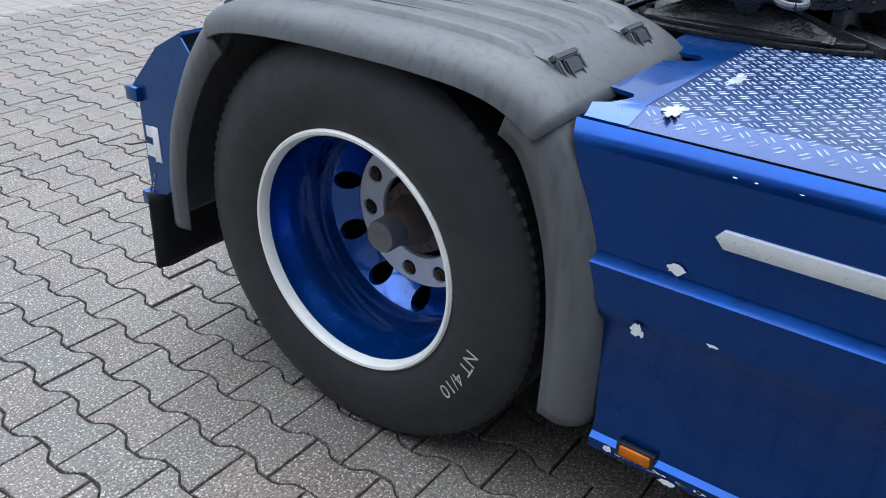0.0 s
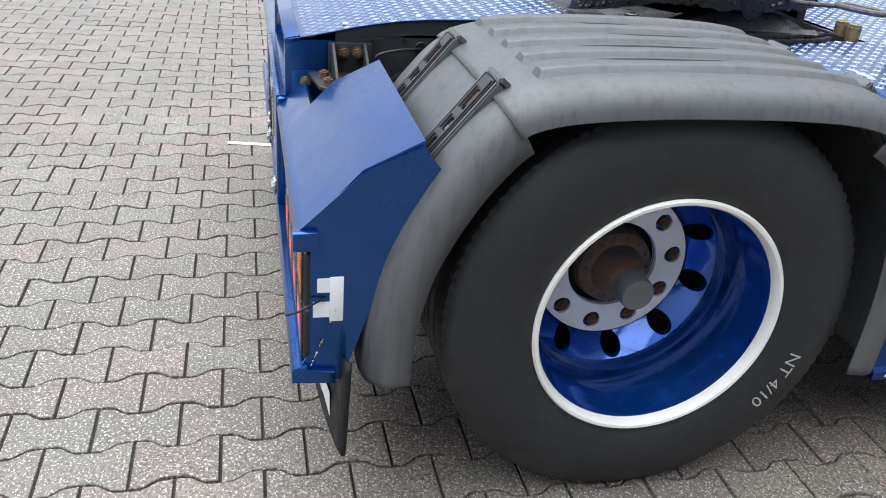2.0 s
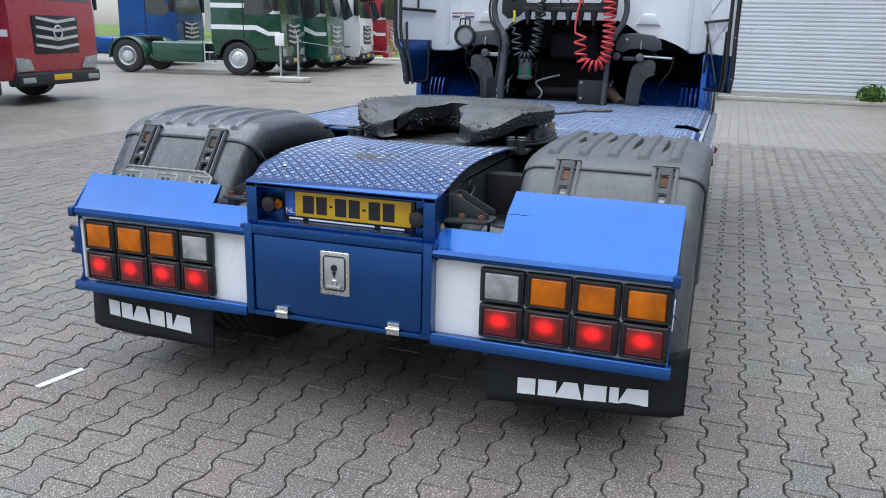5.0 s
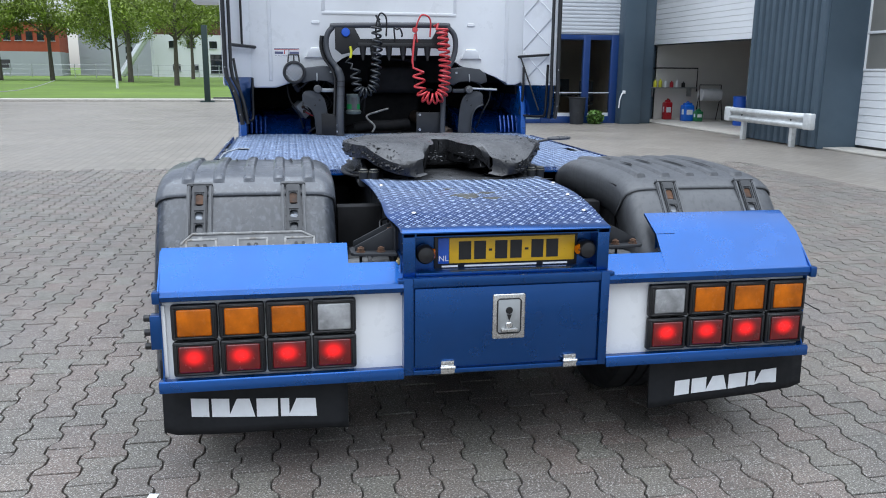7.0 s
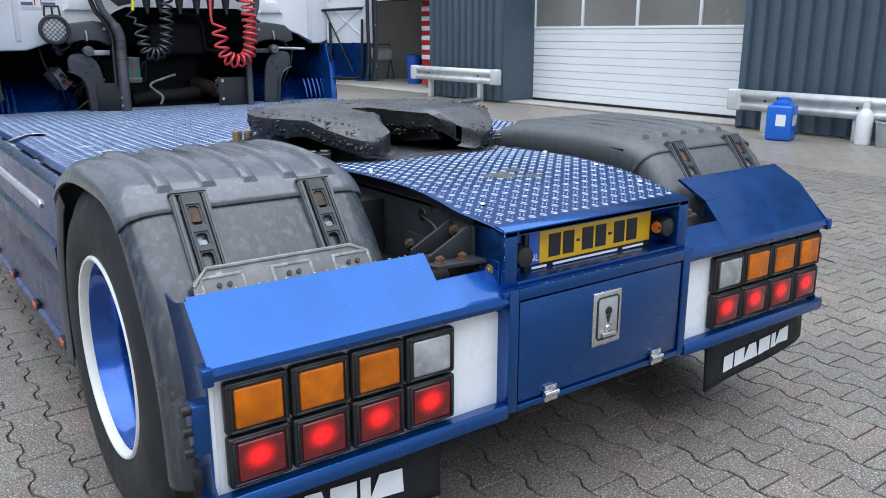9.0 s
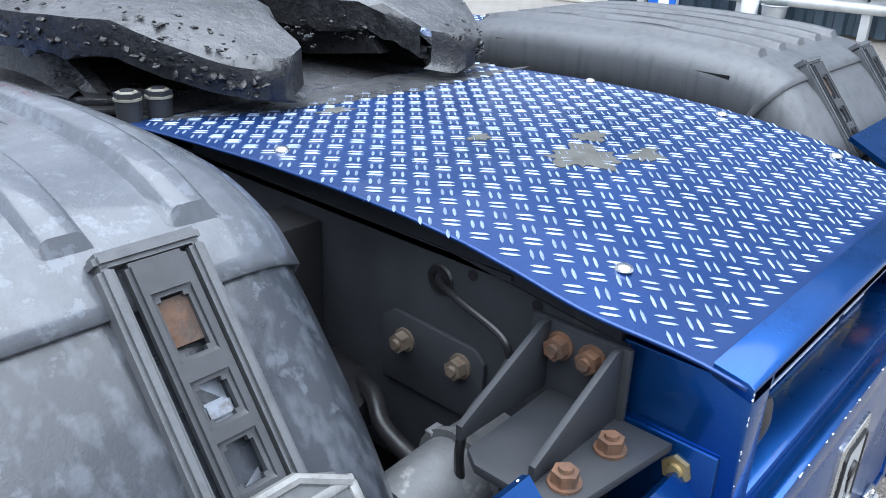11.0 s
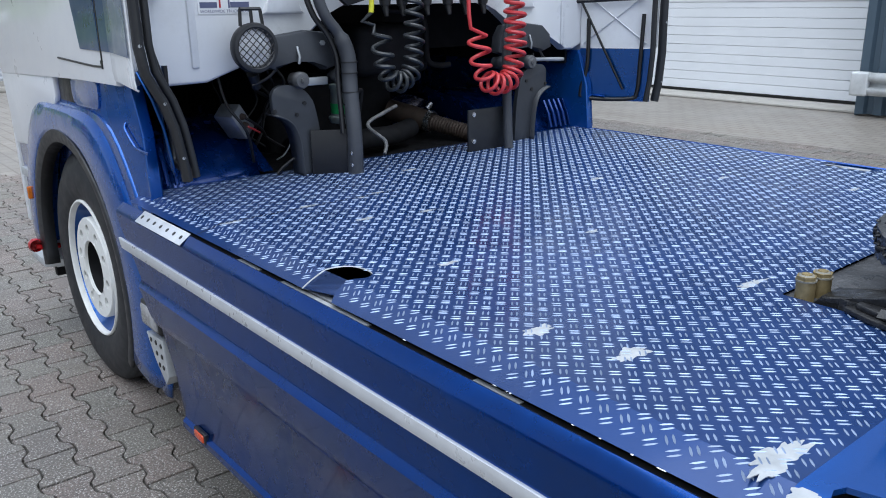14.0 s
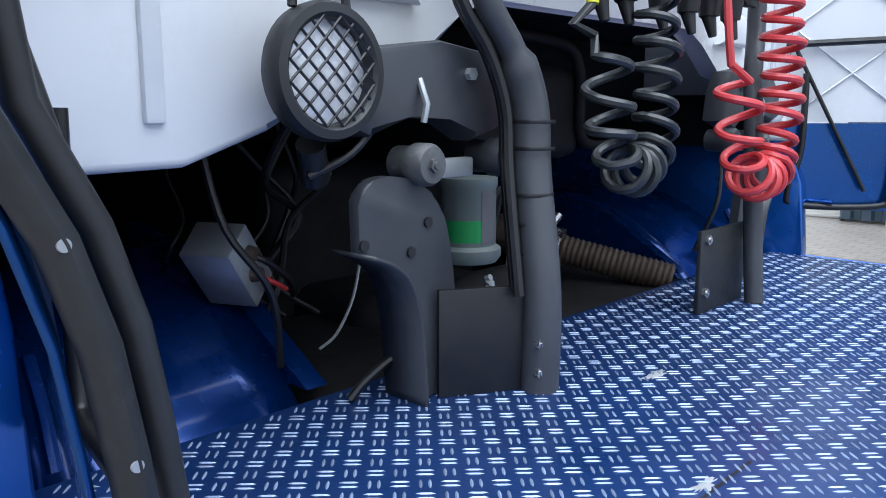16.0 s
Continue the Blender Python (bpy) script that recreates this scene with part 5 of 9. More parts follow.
for s in (1, -1):
    bm = bm_new()
    bm_prism(bm, [(0.15, 0.60), (0.15, 0.925), (0.40, 0.955), (5.2, 0.955), (5.2, 0.62), (0.6, 0.62)], "x", *sorted((s * 0.385, s * 0.393)))
    bm_box(bm, *sorted((s * 0.33, s * 0.393)), 0.3, 5.2, 0.945, 0.953)
    part("frame_rail", bm, FRAME, ch)
    bm = bm_new()
    bm_cyl(bm, (s * 0.94, AXLE_Y, AXLE_Z), (s * 0.2, AXLE_Y, AXLE_Z), 0.11, 0.13, 24)
    part("axle_tube", bm, BLACK_MATT, ch)
    # bumper bracket: wall plate, base plate, two gussets, bolts
    bk = new("bumper_bracket"); bk.parent = ch
    bm = bm_new()
    bm_box(bm, *sorted((s * 0.394, s * 0.403)), 0.140, 0.262, 0.800, 0.928, 0.003)
    part("wall_plate", bm, FRAME, bk)
    bm = bm_new()
    bm_prism(bm, [(s * 0.398, 0.085), (s * 0.398, 0.232), (s * 0.548, 0.225), (s * 0.562, 0.205), (s * 0.562, 0.125), (s * 0.548, 0.105)], "z", 0.834, 0.845, 0.002)
    part("base_plate", bm, FRAME, bk)
    for yy in (0.152, 0.240):
        bm = bm_new()
        bm_prism(bm, [(s * 0.403, 0.928), (s * 0.403, 0.845), (s * 0.545, 0.845), (s * 0.545, 0.862), (s * 0.416, 0.928)], "y", yy - 0.004, yy + 0.004, 0.0015)
        part("gusset", bm, FRAME, bk)
    for x, y, z, ax, sg in ((0.403, 0.222, 0.902, "x", s), (0.403, 0.182, 0.902, "x", s), (0.525, 0.128, 0.845, "z", 1), (0.452, 0.124, 0.845, "z", 1)):
        bm = bm_new()
        cc = Vector((s * x, y, z)); dd = Vector((s * 0.003, 0, 0)) if ax == "x" else Vector((0, 0, 0.003))
        bm_cyl(bm, cc, cc + dd, 0.0165, None, 18)
        hexnut(bm, cc + dd, ax, 0.0135, 0.012, sg)
        part("bolt", bm, RUST, bk, "rusty bolt with washer")
    bm = bm_new()
    bm_prism(bm, [(0.325, 0.745), (0.495, 0.745), (0.495, 0.835), (0.475, 0.850), (0.340, 0.845), (0.325, 0.830)], "x", *sorted((s * 0.393, s * 0.401)), 0.002)
    part("gusset_plate", bm, FRAME, ch)
    for y, z in ((0.453, 0.814), (0.359, 0.816)):
        bm = bm_new()
        cc = Vector((s * 0.401, y, z))
        bm_cyl(bm, cc, cc + Vector((s * 0.003, 0, 0)), 0.0165, None, 18)
        hexnut(bm, cc + Vector((s * 0.003, 0, 0)), "x", 0.0135, 0.014, s)
        part("bolt", bm, BOLT_DULL, ch, "dull brownish bolt")
    for y, z in ((0.354, 0.948), (0.262, 0.943)):    # small holes along the rail's top
        bm = bm_new()
        bm_cyl(bm, (s * 0.3932, y, z - 0.012), (s * 0.3942, y, z - 0.012), 0.007, None, 14)
        part("rail_hole", bm, BLACK_MATT, ch)
    bm = bm_new()                                    # brake cylinder lying across, beside the frame
    bm_tube(bm, [(s * q, 0.290, z) for q, z in ((0.400, 0.735), (0.404, 0.735), (0.470, 0.733), (0.473, 0.733), (0.480, 0.733), (0.484, 0.732), (0.560, 0.730), (0.585, 0.730), (0.590, 0.730))],
            [0.030, 0.052, 0.054, 0.060, 0.062, 0.054, 0.052, 0.045, 0.02], 28)
    cyl_ob = part("air_cylinder", bm, CYL_GREY, ch, "grey weathered brake cylinder")
    for k in range(8):
        bm = bm_new()
        a = 2 * math.pi * k / 8
        bm_box(bm, *sorted((s * 0.466, s * 0.488)), 0.290 + 0.058 * math.cos(a) - 0.006, 0.290 + 0.058 * math.cos(a) + 0.006, 0.733 + 0.058 * math.sin(a) - 0.006, 0.733 + 0.058 * math.sin(a) + 0.006, 0.002, 1)
        part("clamp", bm, CYL_GREY, cyl_ob)
    bm = bm_new()
    bm_lathe(bm, [(0.0, 0.0), (0.09, 0.0), (0.115, -0.01), (0.12, -0.05), (0.10, -0.09), (0.12, -0.13), (0.10, -0.2)], (s * 0.52, 0.56, 0.76), "z", 28)
    part("air_bellows", bm, BLACK, ch)
    bm = bm_new()
    bm_tube(bm, catmull([(s * 0.43, 0.52, 0.74), (s * 0.46, 0.45, 0.76), (s * 0.49, 0.40, 0.75), (s * 0.50, 0.34, 0.74)], 5), 0.012, 10)
    part("hydraulic_pipe", bm, BLACK, ch)
    bm = bm_new()
    bm_tube(bm, catmull([(s * 0.394, 0.403, 0.915), (s * 0.410, 0.385, 0.917), (s * 0.432, 0.33, 0.918), (s * 0.438, 0.275, 0.905), (s * 0.436, 0.262, 0.88)], 6), 0.0042, 8)
    bm_tube(bm, catmull([(s * 0.436, 0.262, 0.88), (s * 0.46, 0.262, 0.862), (s * 0.50, 0.263, 0.84), (s * 0.515, 0.262, 0.80), (s * 0.51, 0.258, 0.74)], 6), 0.0055, 8)
    part("air_hose", bm, BLACK, ch)
    bm = bm_new()
    bm_lathe(bm, [(0.020, 0.0), (0.018, 0.003), (0.010, 0.003), (0.009, -0.006), (0, -0.006)], (s * 0.394, 0.403, 0.915), "x", 18, s)
    part("grommet", bm, BLACK, ch)
    bm = bm_new()
    hexnut(bm, (s * 0.386, 0.078, 0.815), "x", 0.016, 0.012, s)
    part("box_bolt", bm, BRASS, ch, "yellowish bolt in the blue box")
    bm = bm_new()
    bm_box(bm, *sorted((s * 0.386, s * 0.392)), 0.04, 0.16, 0.70, 0.845, 0.002)
    part("box_tab", bm, BLUE, ch)
    bm = bm_new()                                    # bracket plates on the frame ahead of the axle, dark
    bm_box(bm, *sorted((s * 0.395, s * 0.58)), 0.62, 0.70, 0.62, 0.93, 0.004)
    part("axle_bracket", bm, BLACK_MATT, ch)
for y0, y1, z0, z1 in ((0.16, 0.40, 0.60, 0.64), (1.1, 1.3, 0.66, 0.90), (2.4, 2.6, 0.66, 0.90)):
    bm = bm_new()
    bm_box(bm, -0.385, 0.385, y0, y1, z0, z1)
    part("cross_member", bm, FRAME, ch)
def tilted(bm, c, size, deg, bev=0.0):
    """A box turned about the x axis."""
    t = bm_new()
    bm_box(t, -size[0] / 2, size[0] / 2, -size[1] / 2, size[1] / 2, -size[2] / 2, size[2] / 2, bev, 2)
    mm = Matrix.Translation(c) @ Matrix.Rotation(radians(deg), 4, "X")
    bmesh.ops.transform(t, matrix=mm, verts=t.verts[:])
    tmp = bpy.data.meshes.new("tmp")
    t.to_mesh(tmp); t.free()
    bm.from_mesh(tmp)
    bpy.data.meshes.remove(tmp)


# worn lamp bracket leaning against the left fender: lipped plate with three screwed seats
lb = new("lamp_bracket"); lb.parent = TRUCK
tagged(lb, "worn dirty aluminium lamp bracket with three seats")
bm = bm_new()
bm_prism(bm, [(-1.175, 0.800), (-1.165, 0.872), (-1.125, 0.905), (-0.735, 0.905), (-0.700, 0.890), (-0.675, 0.800)], "y", -0.004, 0.004, 0.002)
bmesh.ops.transform(bm, matrix=Matrix.Translation((0, 0.252, 0.90)) @ Matrix.Rotation(radians(-38), 4, "X") @ Matrix.Translation((0, 0, -0.90)), verts=bm.verts[:])
part("bracket_plate", bm, CYL_GREY, lb)
bm = bm_new()
bm_tube(bm, [(-1.165, 0.226, 0.868), (-1.125, 0.250, 0.902), (-0.735, 0.250, 0.902), (-0.690, 0.236, 0.882)], 0.006, 8)
part("bracket_lip", bm, BARE_DIRT, lb)
for cx in (-1.093, -0.912, -0.742):
    bm = bm_new()
    for dx, dd, sx, sd in ((0, 0.026, 0.112, 0.010), (0, -0.026, 0.112, 0.010), (-0.052, 0, 0.010, 0.050), (0.052, 0, 0.010, 0.050)):
        ca, sa = math.cos(radians(52)), math.sin(radians(52))
        tilted(bm, (cx + dx, 0.222 + dd * ca, 0.862 + dd * sa), (sx, sd, 0.012), 52, 0.003)
    st = part("seat", bm, BARE_DIRT, lb)
    # flat dark plate stands for the shade of the seat's recess
    bm = bm_new()
    tilted(bm, (cx, 0.2235, 0.8640), (0.094, 0.042, 0.006), 52, 0.002)
    part("seat_pocket", bm, FRAME, st, "dark plate painted as the shade in the seat")
    for dx in (-0.013, 0.013):
        bm = bm_new()
        bm_cyl(bm, (cx + dx, 0.224, 0.862), (cx + dx, 0.216, 0.868), 0.0065, None, 12)
        part("screw", bm, BLACK, st)


# ---- side skirts ----
MARKER_RED = mat("orange_red_marker_lens", (0.50, 0.055, 0.012), 0.25, 0.0, var=0.2, scale=30, coat=0.4)
SKIRT_BLUE = mat("dusty_blue_paint", (0.003, 0.050, 0.25), 0.24, 0.85, var=0.10, scale=2.5, coat=0.3, spec=0.3, rough_var=0.12, second=(0.014, 0.048, 0.175), second_amount=0.36, second_scale=3.2, second_edge=0.22)
TREAD_WHITE = mat("bright_anodised_tread", (0.50, 0.52, 0.55), 0.4, 0.2, var=0.1, scale=20, bump=0.1)
for s in (1, -1):
    sk = new("side_skirt"); sk.parent = TRUCK
    tagged(sk, "long blue side skirt with silver strip and scratches")
    bm = bm_new()
    x = lambda v: s * v
    prof = [(1.196, 0.938), (1.200, 0.966), (1.208, 0.970), (1.235, 0.945), (1.237, 0.930), (1.230, 0.738), (1.232, 0.733), (1.247, 0.716), (1.246, 0.708), (1.240, 0.635), (1.233, 0.606), (1.218, 0.585), (1.217, 0.36), (1.222, 0.318), (1.234, 0.308), (1.234, 0.285), (1.195, 0.280), (1.190, 0.31), (1.196, 0.70)]
    y0s = [1.355 + 0.13 * min(1, max(0, (0.98 - z) / 0.45)) ** 0.8 for _, z in prof]
    y1s = [3.80 if z > 0.88 else 3.74 - 0.34 * min(1, (0.88 - z) / 0.5) for _, z in prof]
    rows = []
    for k in range(9):
        t = k / 8
        rows.append([(s * px, a + (b - a) * t, pz) for (px, pz), a, b in zip(prof, y0s, y1s)])
    bm_grid(bm, rows, True)
    bm.faces.new([v for v in [bm.verts.new(p) for p in rows[0]]][::-1])
    bm.faces.new([bm.verts.new(p) for p in rows[-1]])
    bmesh.ops.remove_doubles(bm, verts=bm.verts[:], dist=0.0002)
    part("skirt_panel", bm, SKIRT_BLUE, sk)
    bm = bm_new()
    bm_prism(bm, [(1.655, 0.836), (1.672, 0.818), (3.77, 0.818), (3.79, 0.852), (1.668, 0.852)], "x", *sorted((s * 1.232, s * 1.243)), 0.003)
    part("silver_strip", bm, SILVER, sk, "silver trim strip")
    for y in (1.588, 2.13, 2.70, 3.26):
        bm = bm_new()
        bm_box(bm, *sorted((s * 1.230, s * 1.242)), y - 0.034, y + 0.034, 0.300, 0.326, 0.005, 3)
        part("side_marker", bm, AMBER if s > 0 else MARKER_RED, sk, "small amber side marker lamp" if s > 0 else "small orange-red side marker lamp")
        bm = bm_new()
        bm_box(bm, *sorted((s * 1.222, s * 1.237)), y - 0.042, y + 0.042, 0.294, 0.331, 0.004, 2)
        part("marker_base", bm, BLACK, sk)
    if s > 0:
        for i, (y, z, ry, rz) in enumerate(((1.60, 0.752, 0.018, 0.012), (1.548, 0.605, 0.012, 0.018), (1.69, 0.63, 0.012, 0.004), (1.56, 0.60, 0.006, 0.008), (1.53, 0.300, 0.010, 0.010), (1.66, 0.285, 0.02, 0.008))):
            bm = bm_new()
            rng = random.Random(i)
            bm_poly(bm, [(1.2365 if z > 0.7 else 1.2415 if z > 0.4 else 1.2365, y + ry * (0.6 + 0.5 * rng.random()) * math.cos(a), z + rz * (0.6 + 0.5 * rng.random()) * math.sin(a)) for a in [2 * math.pi * k / 18 for k in range(18)]])
            part("paint_chip", bm, WHITE_DIRT, sk, "chip down to pale primer", 0)
bm = bm_new()                                        # perforated alloy tread by the front of the left skirt
bm_prism(bm, [(-1.203, 0.9735), (-1.240, 0.9455), (-1.2415, 0.9475), (-1.2045, 0.9755)], "y", 3.235, 3.60, 0.001)
st = part("perforated_tread", bm, TREAD_WHITE, TRUCK, "perforated bright alloy tread strip")
for k in range(7):
    bm = bm_new()
    bm_cyl(bm, (-1.2215, 3.265 + 0.052 * k, 0.9605), (-1.2231, 3.265 + 0.052 * k, 0.9625), 0.008, 0.007, 12)
    part("tread_hole", bm, BLACK, st)

bm = bm_new()                                        # unseen dark tanks and running gear, added inside the skirts to block light
bm_lathe(bm, [(0.0, -0.24), (0.15, -0.22), (0.22, -0.1), (0.22, 0.1), (0.15, 0.22), (0.0, 0.24)], (0.0, AXLE_Y, AXLE_Z), "y", 24)
part("differential", bm, BLACK_MATT, TRUCK, "dark round axle housing")
for s in (1, -1):
    bm = bm_new()
    bm_box(bm, *sorted((s * 0.45, s * 1.10)), 1.55, 3.60, 0.34, 0.90, 0.05, 2)
    part("fuel_tank", bm, BLACK_MATT, TRUCK, "unseen dark tank box blocking light inside the skirt")
# dark belly added between the rails to keep light from underneath
bm = bm_new()
bm_box(bm, -0.36, 0.36, 0.45, 3.8, 0.45, 0.62, 0.04)
part("frame_tray", bm, BLACK_MATT, TRUCK)
bm = bm_new()
bm_tube(bm, [(0, 1.0, 0.70), (0, 4.0, 0.82)], 0.06, 12)
part("drive_shaft", bm, BLACK_MATT, TRUCK)
bm = bm_new()                                        # joint between the two sheets of the deck
for x0, x1, za, zb in ((-1.181, -1.10, 0.9647, 0.9851), (-1.10, -0.42, 0.9851, 0.9851)):
    bm_poly(bm, [(x0, 3.247, za + 0.0004), (x1, 3.247, zb + 0.0004), (x1, 3.2515, zb + 0.0004), (x0, 3.2515, za + 0.0004)])
part("sheet_joint", bm, BLACK, deck, "dark joint between two sheets", 0)
for i, (x, y, rx, ry) in enumerate(((-1.07, 3.235, 0.026, 0.008), (-0.80, 3.258, 0.026, 0.008), (-0.52, 3.262, 0.022, 0.007), (-0.60, 3.238, 0.012, 0.006))):
    smear("bare_scuff", x, y, rx, ry, zd, BARE_SHEET, deck, 70 + i, "scuff down to bare metal", 0.0012, 44, 0.6)


# ---- small chips along painted edges ----
def edge_chips(p0, p1, count, parent, seed, normal=(0, 0, 1), size=0.004):
    """Tiny ragged flakes of bare primer along an edge, too small to pick apart."""
    rng = random.Random(seed)
    p0, p1, nn = Vector(p0), Vector(p1), Vector(normal).normalized()
    t = (p1 - p0).normalized()
    w = nn.cross(t).normalized()
    bm = bm_new()
    for _ in range(count):
        c = p0.lerp(p1, rng.random() ** 1.2) + nn * 0.0009
        L, W_ = size * rng.uniform(0.5, 2.6), size * rng.uniform(0.3, 0.9)
        bm_poly(bm, [c + t * (L * math.cos(a) * rng.uniform(0.6, 1.1)) + w * (W_ * math.sin(a) * rng.uniform(0.5, 1.1)) for a in [2 * math.pi * k / 7 for k in range(7)]])
    tagged(part("paint_flake", bm, WHITE_DIRT, parent, "", 0), "small chips down to pale primer", kind="stuff")


edge_chips((-1.21, 0.136, 0.8805), (-0.58, 0.136, 0.8805), 16, TRUCK, 3, (0, -0.3, 1), 0.0016)
edge_chips((-0.388, 0.0215, 0.80), (-0.388, 0.0215, 0.93), 8, TRUCK, 4, (-1, 0, 0), 0.0016)
edge_chips((-0.34, -0.0045, 0.7725), (0.35, -0.0045, 0.7725), 14, TRUCK, 5, (0, 0, 1), 0.002)
edge_chips((-1.195, 1.46, 0.9735), (-1.195, 2.45, 0.9735), 9, TRUCK, 6, (-0.4, 0, 1), 0.0025)
edge_chips((1.2345, 1.5, 0.2965), (1.2345, 2.2, 0.2965), 40, TRUCK, 7, (1, 0, 0), 0.006)
edge_chips((1.2245, 0.03, 0.43), (1.2245, 0.10, 0.62), 16, TRUCK, 8, (1, 0, 0), 0.003)
edge_chips((1.236, 1.40, 0.944), (1.236, 2.6, 0.944), 5, TRUCK, 10, (0.7, 0, 0.7), 0.0025)
edge_chips((-0.385, 0.03, 0.9315), (0.385, 0.03, 0.9315), 10, TRUCK, 11, (0, 0, 1), 0.0025)

# ---- cab ----
EDGE_RUBBER = mat("worn_black_rubber_profile", (0.017, 0.018, 0.020), 0.5, 0.0, var=0.2, scale=9, bump=0.08, second=(0.034, 0.035, 0.038), second_amount=0.34, second_scale=8)
cab = new("cab"); cab.parent = TRUCK
tagged(cab, "white sleeper cab with blue lower body and black rubber edges")
WALL_Y = 3.80
bm = bm_new()
wall = [(-1.06, 3.15), (1.12, 3.15), (1.12, 1.40), (1.06, 1.375), (0.99, 1.375), (0.90, 1.45), (0.80, 1.475), (0.62, 1.50), (0.54, 1.58), (0.46, 1.615), (-0.28, 1.615), (-0.36, 1.58), (-0.43, 1.50), (-0.60, 1.47), (-0.735, 1.388), (-0.86, 1.346), (-1.02, 1.343), (-1.06, 1.37)]
bm_prism(bm, wall, "y", WALL_Y, WALL_Y + 0.05, 0.012, 3)
part("rear_wall", bm, WHITE_DIRT, cab, "white ribbed cab rear wall")
PRESSED = [(x - 0.014, x + 0.014, WALL_Y - 0.010, 1.40, 3.1) for x in (-0.90, 0.975)] + [(-0.50, 0.56, WALL_Y - 0.008, 1.905, 1.93), (-0.50, -0.475, WALL_Y - 0.008, 1.93, 3.1), (0.535, 0.56, WALL_Y - 0.008, 1.93, 3.1)]
for x0, x1, y0, z0, z1 in PRESSED:                    # pressed frames of the rear wall
    bm = bm_new()
    bm_box(bm, x0, x1, y0, WALL_Y + 0.004, z0, z1, 0.006, 2)
    part("wall_pressing", bm, WHITE_DIRT, cab)
for x in (-0.55, 0.68):
    bm = bm_new()
    bm_prism(bm, [(x - 0.09, 1.575), (x + 0.09, 1.575), (x + 0.05, 1.63), (x + 0.04, 1.655), (x - 0.04, 1.655), (x - 0.05, 1.63)], "y", WALL_Y - 0.022, WALL_Y + 0.004, 0.010, 3)
    part("wall_boss", bm, WHITE_DIRT, cab)
    bm = bm_new()
    bm_box(bm, x - 0.03, x + 0.03, WALL_Y - 0.008, WALL_Y + 0.004, 1.83, 1.855, 0.004, 1)
    part("wall_lug", bm, WHITE_DIRT, cab)
bm = bm_new()                                        # sides, roof, front
for s in (1, -1):
    sx = s * 1.155 + 0.03
    side = [(WALL_Y + 0.05, 1.352), (4.25, 1.350), (4.62, 1.338), (5.55, 1.30), (5.75, 1.5), (5.72, 2.2), (5.45, 3.15), (WALL_Y + 0.05, 3.15)]
    bm_prism(bm, side, "x", *sorted((sx, sx + s * 0.04)), 0.010, 2)
bm_box(bm, -1.12, 1.18, WALL_Y, 5.45, 3.15, 3.20, 0.01)
bm_box(bm, -1.12, 1.18, 5.70, 5.75, 0.5, 3.0, 0.02)
part("cab_shell", bm, WHITE_DIRT, cab, "white cab side with shut lines")
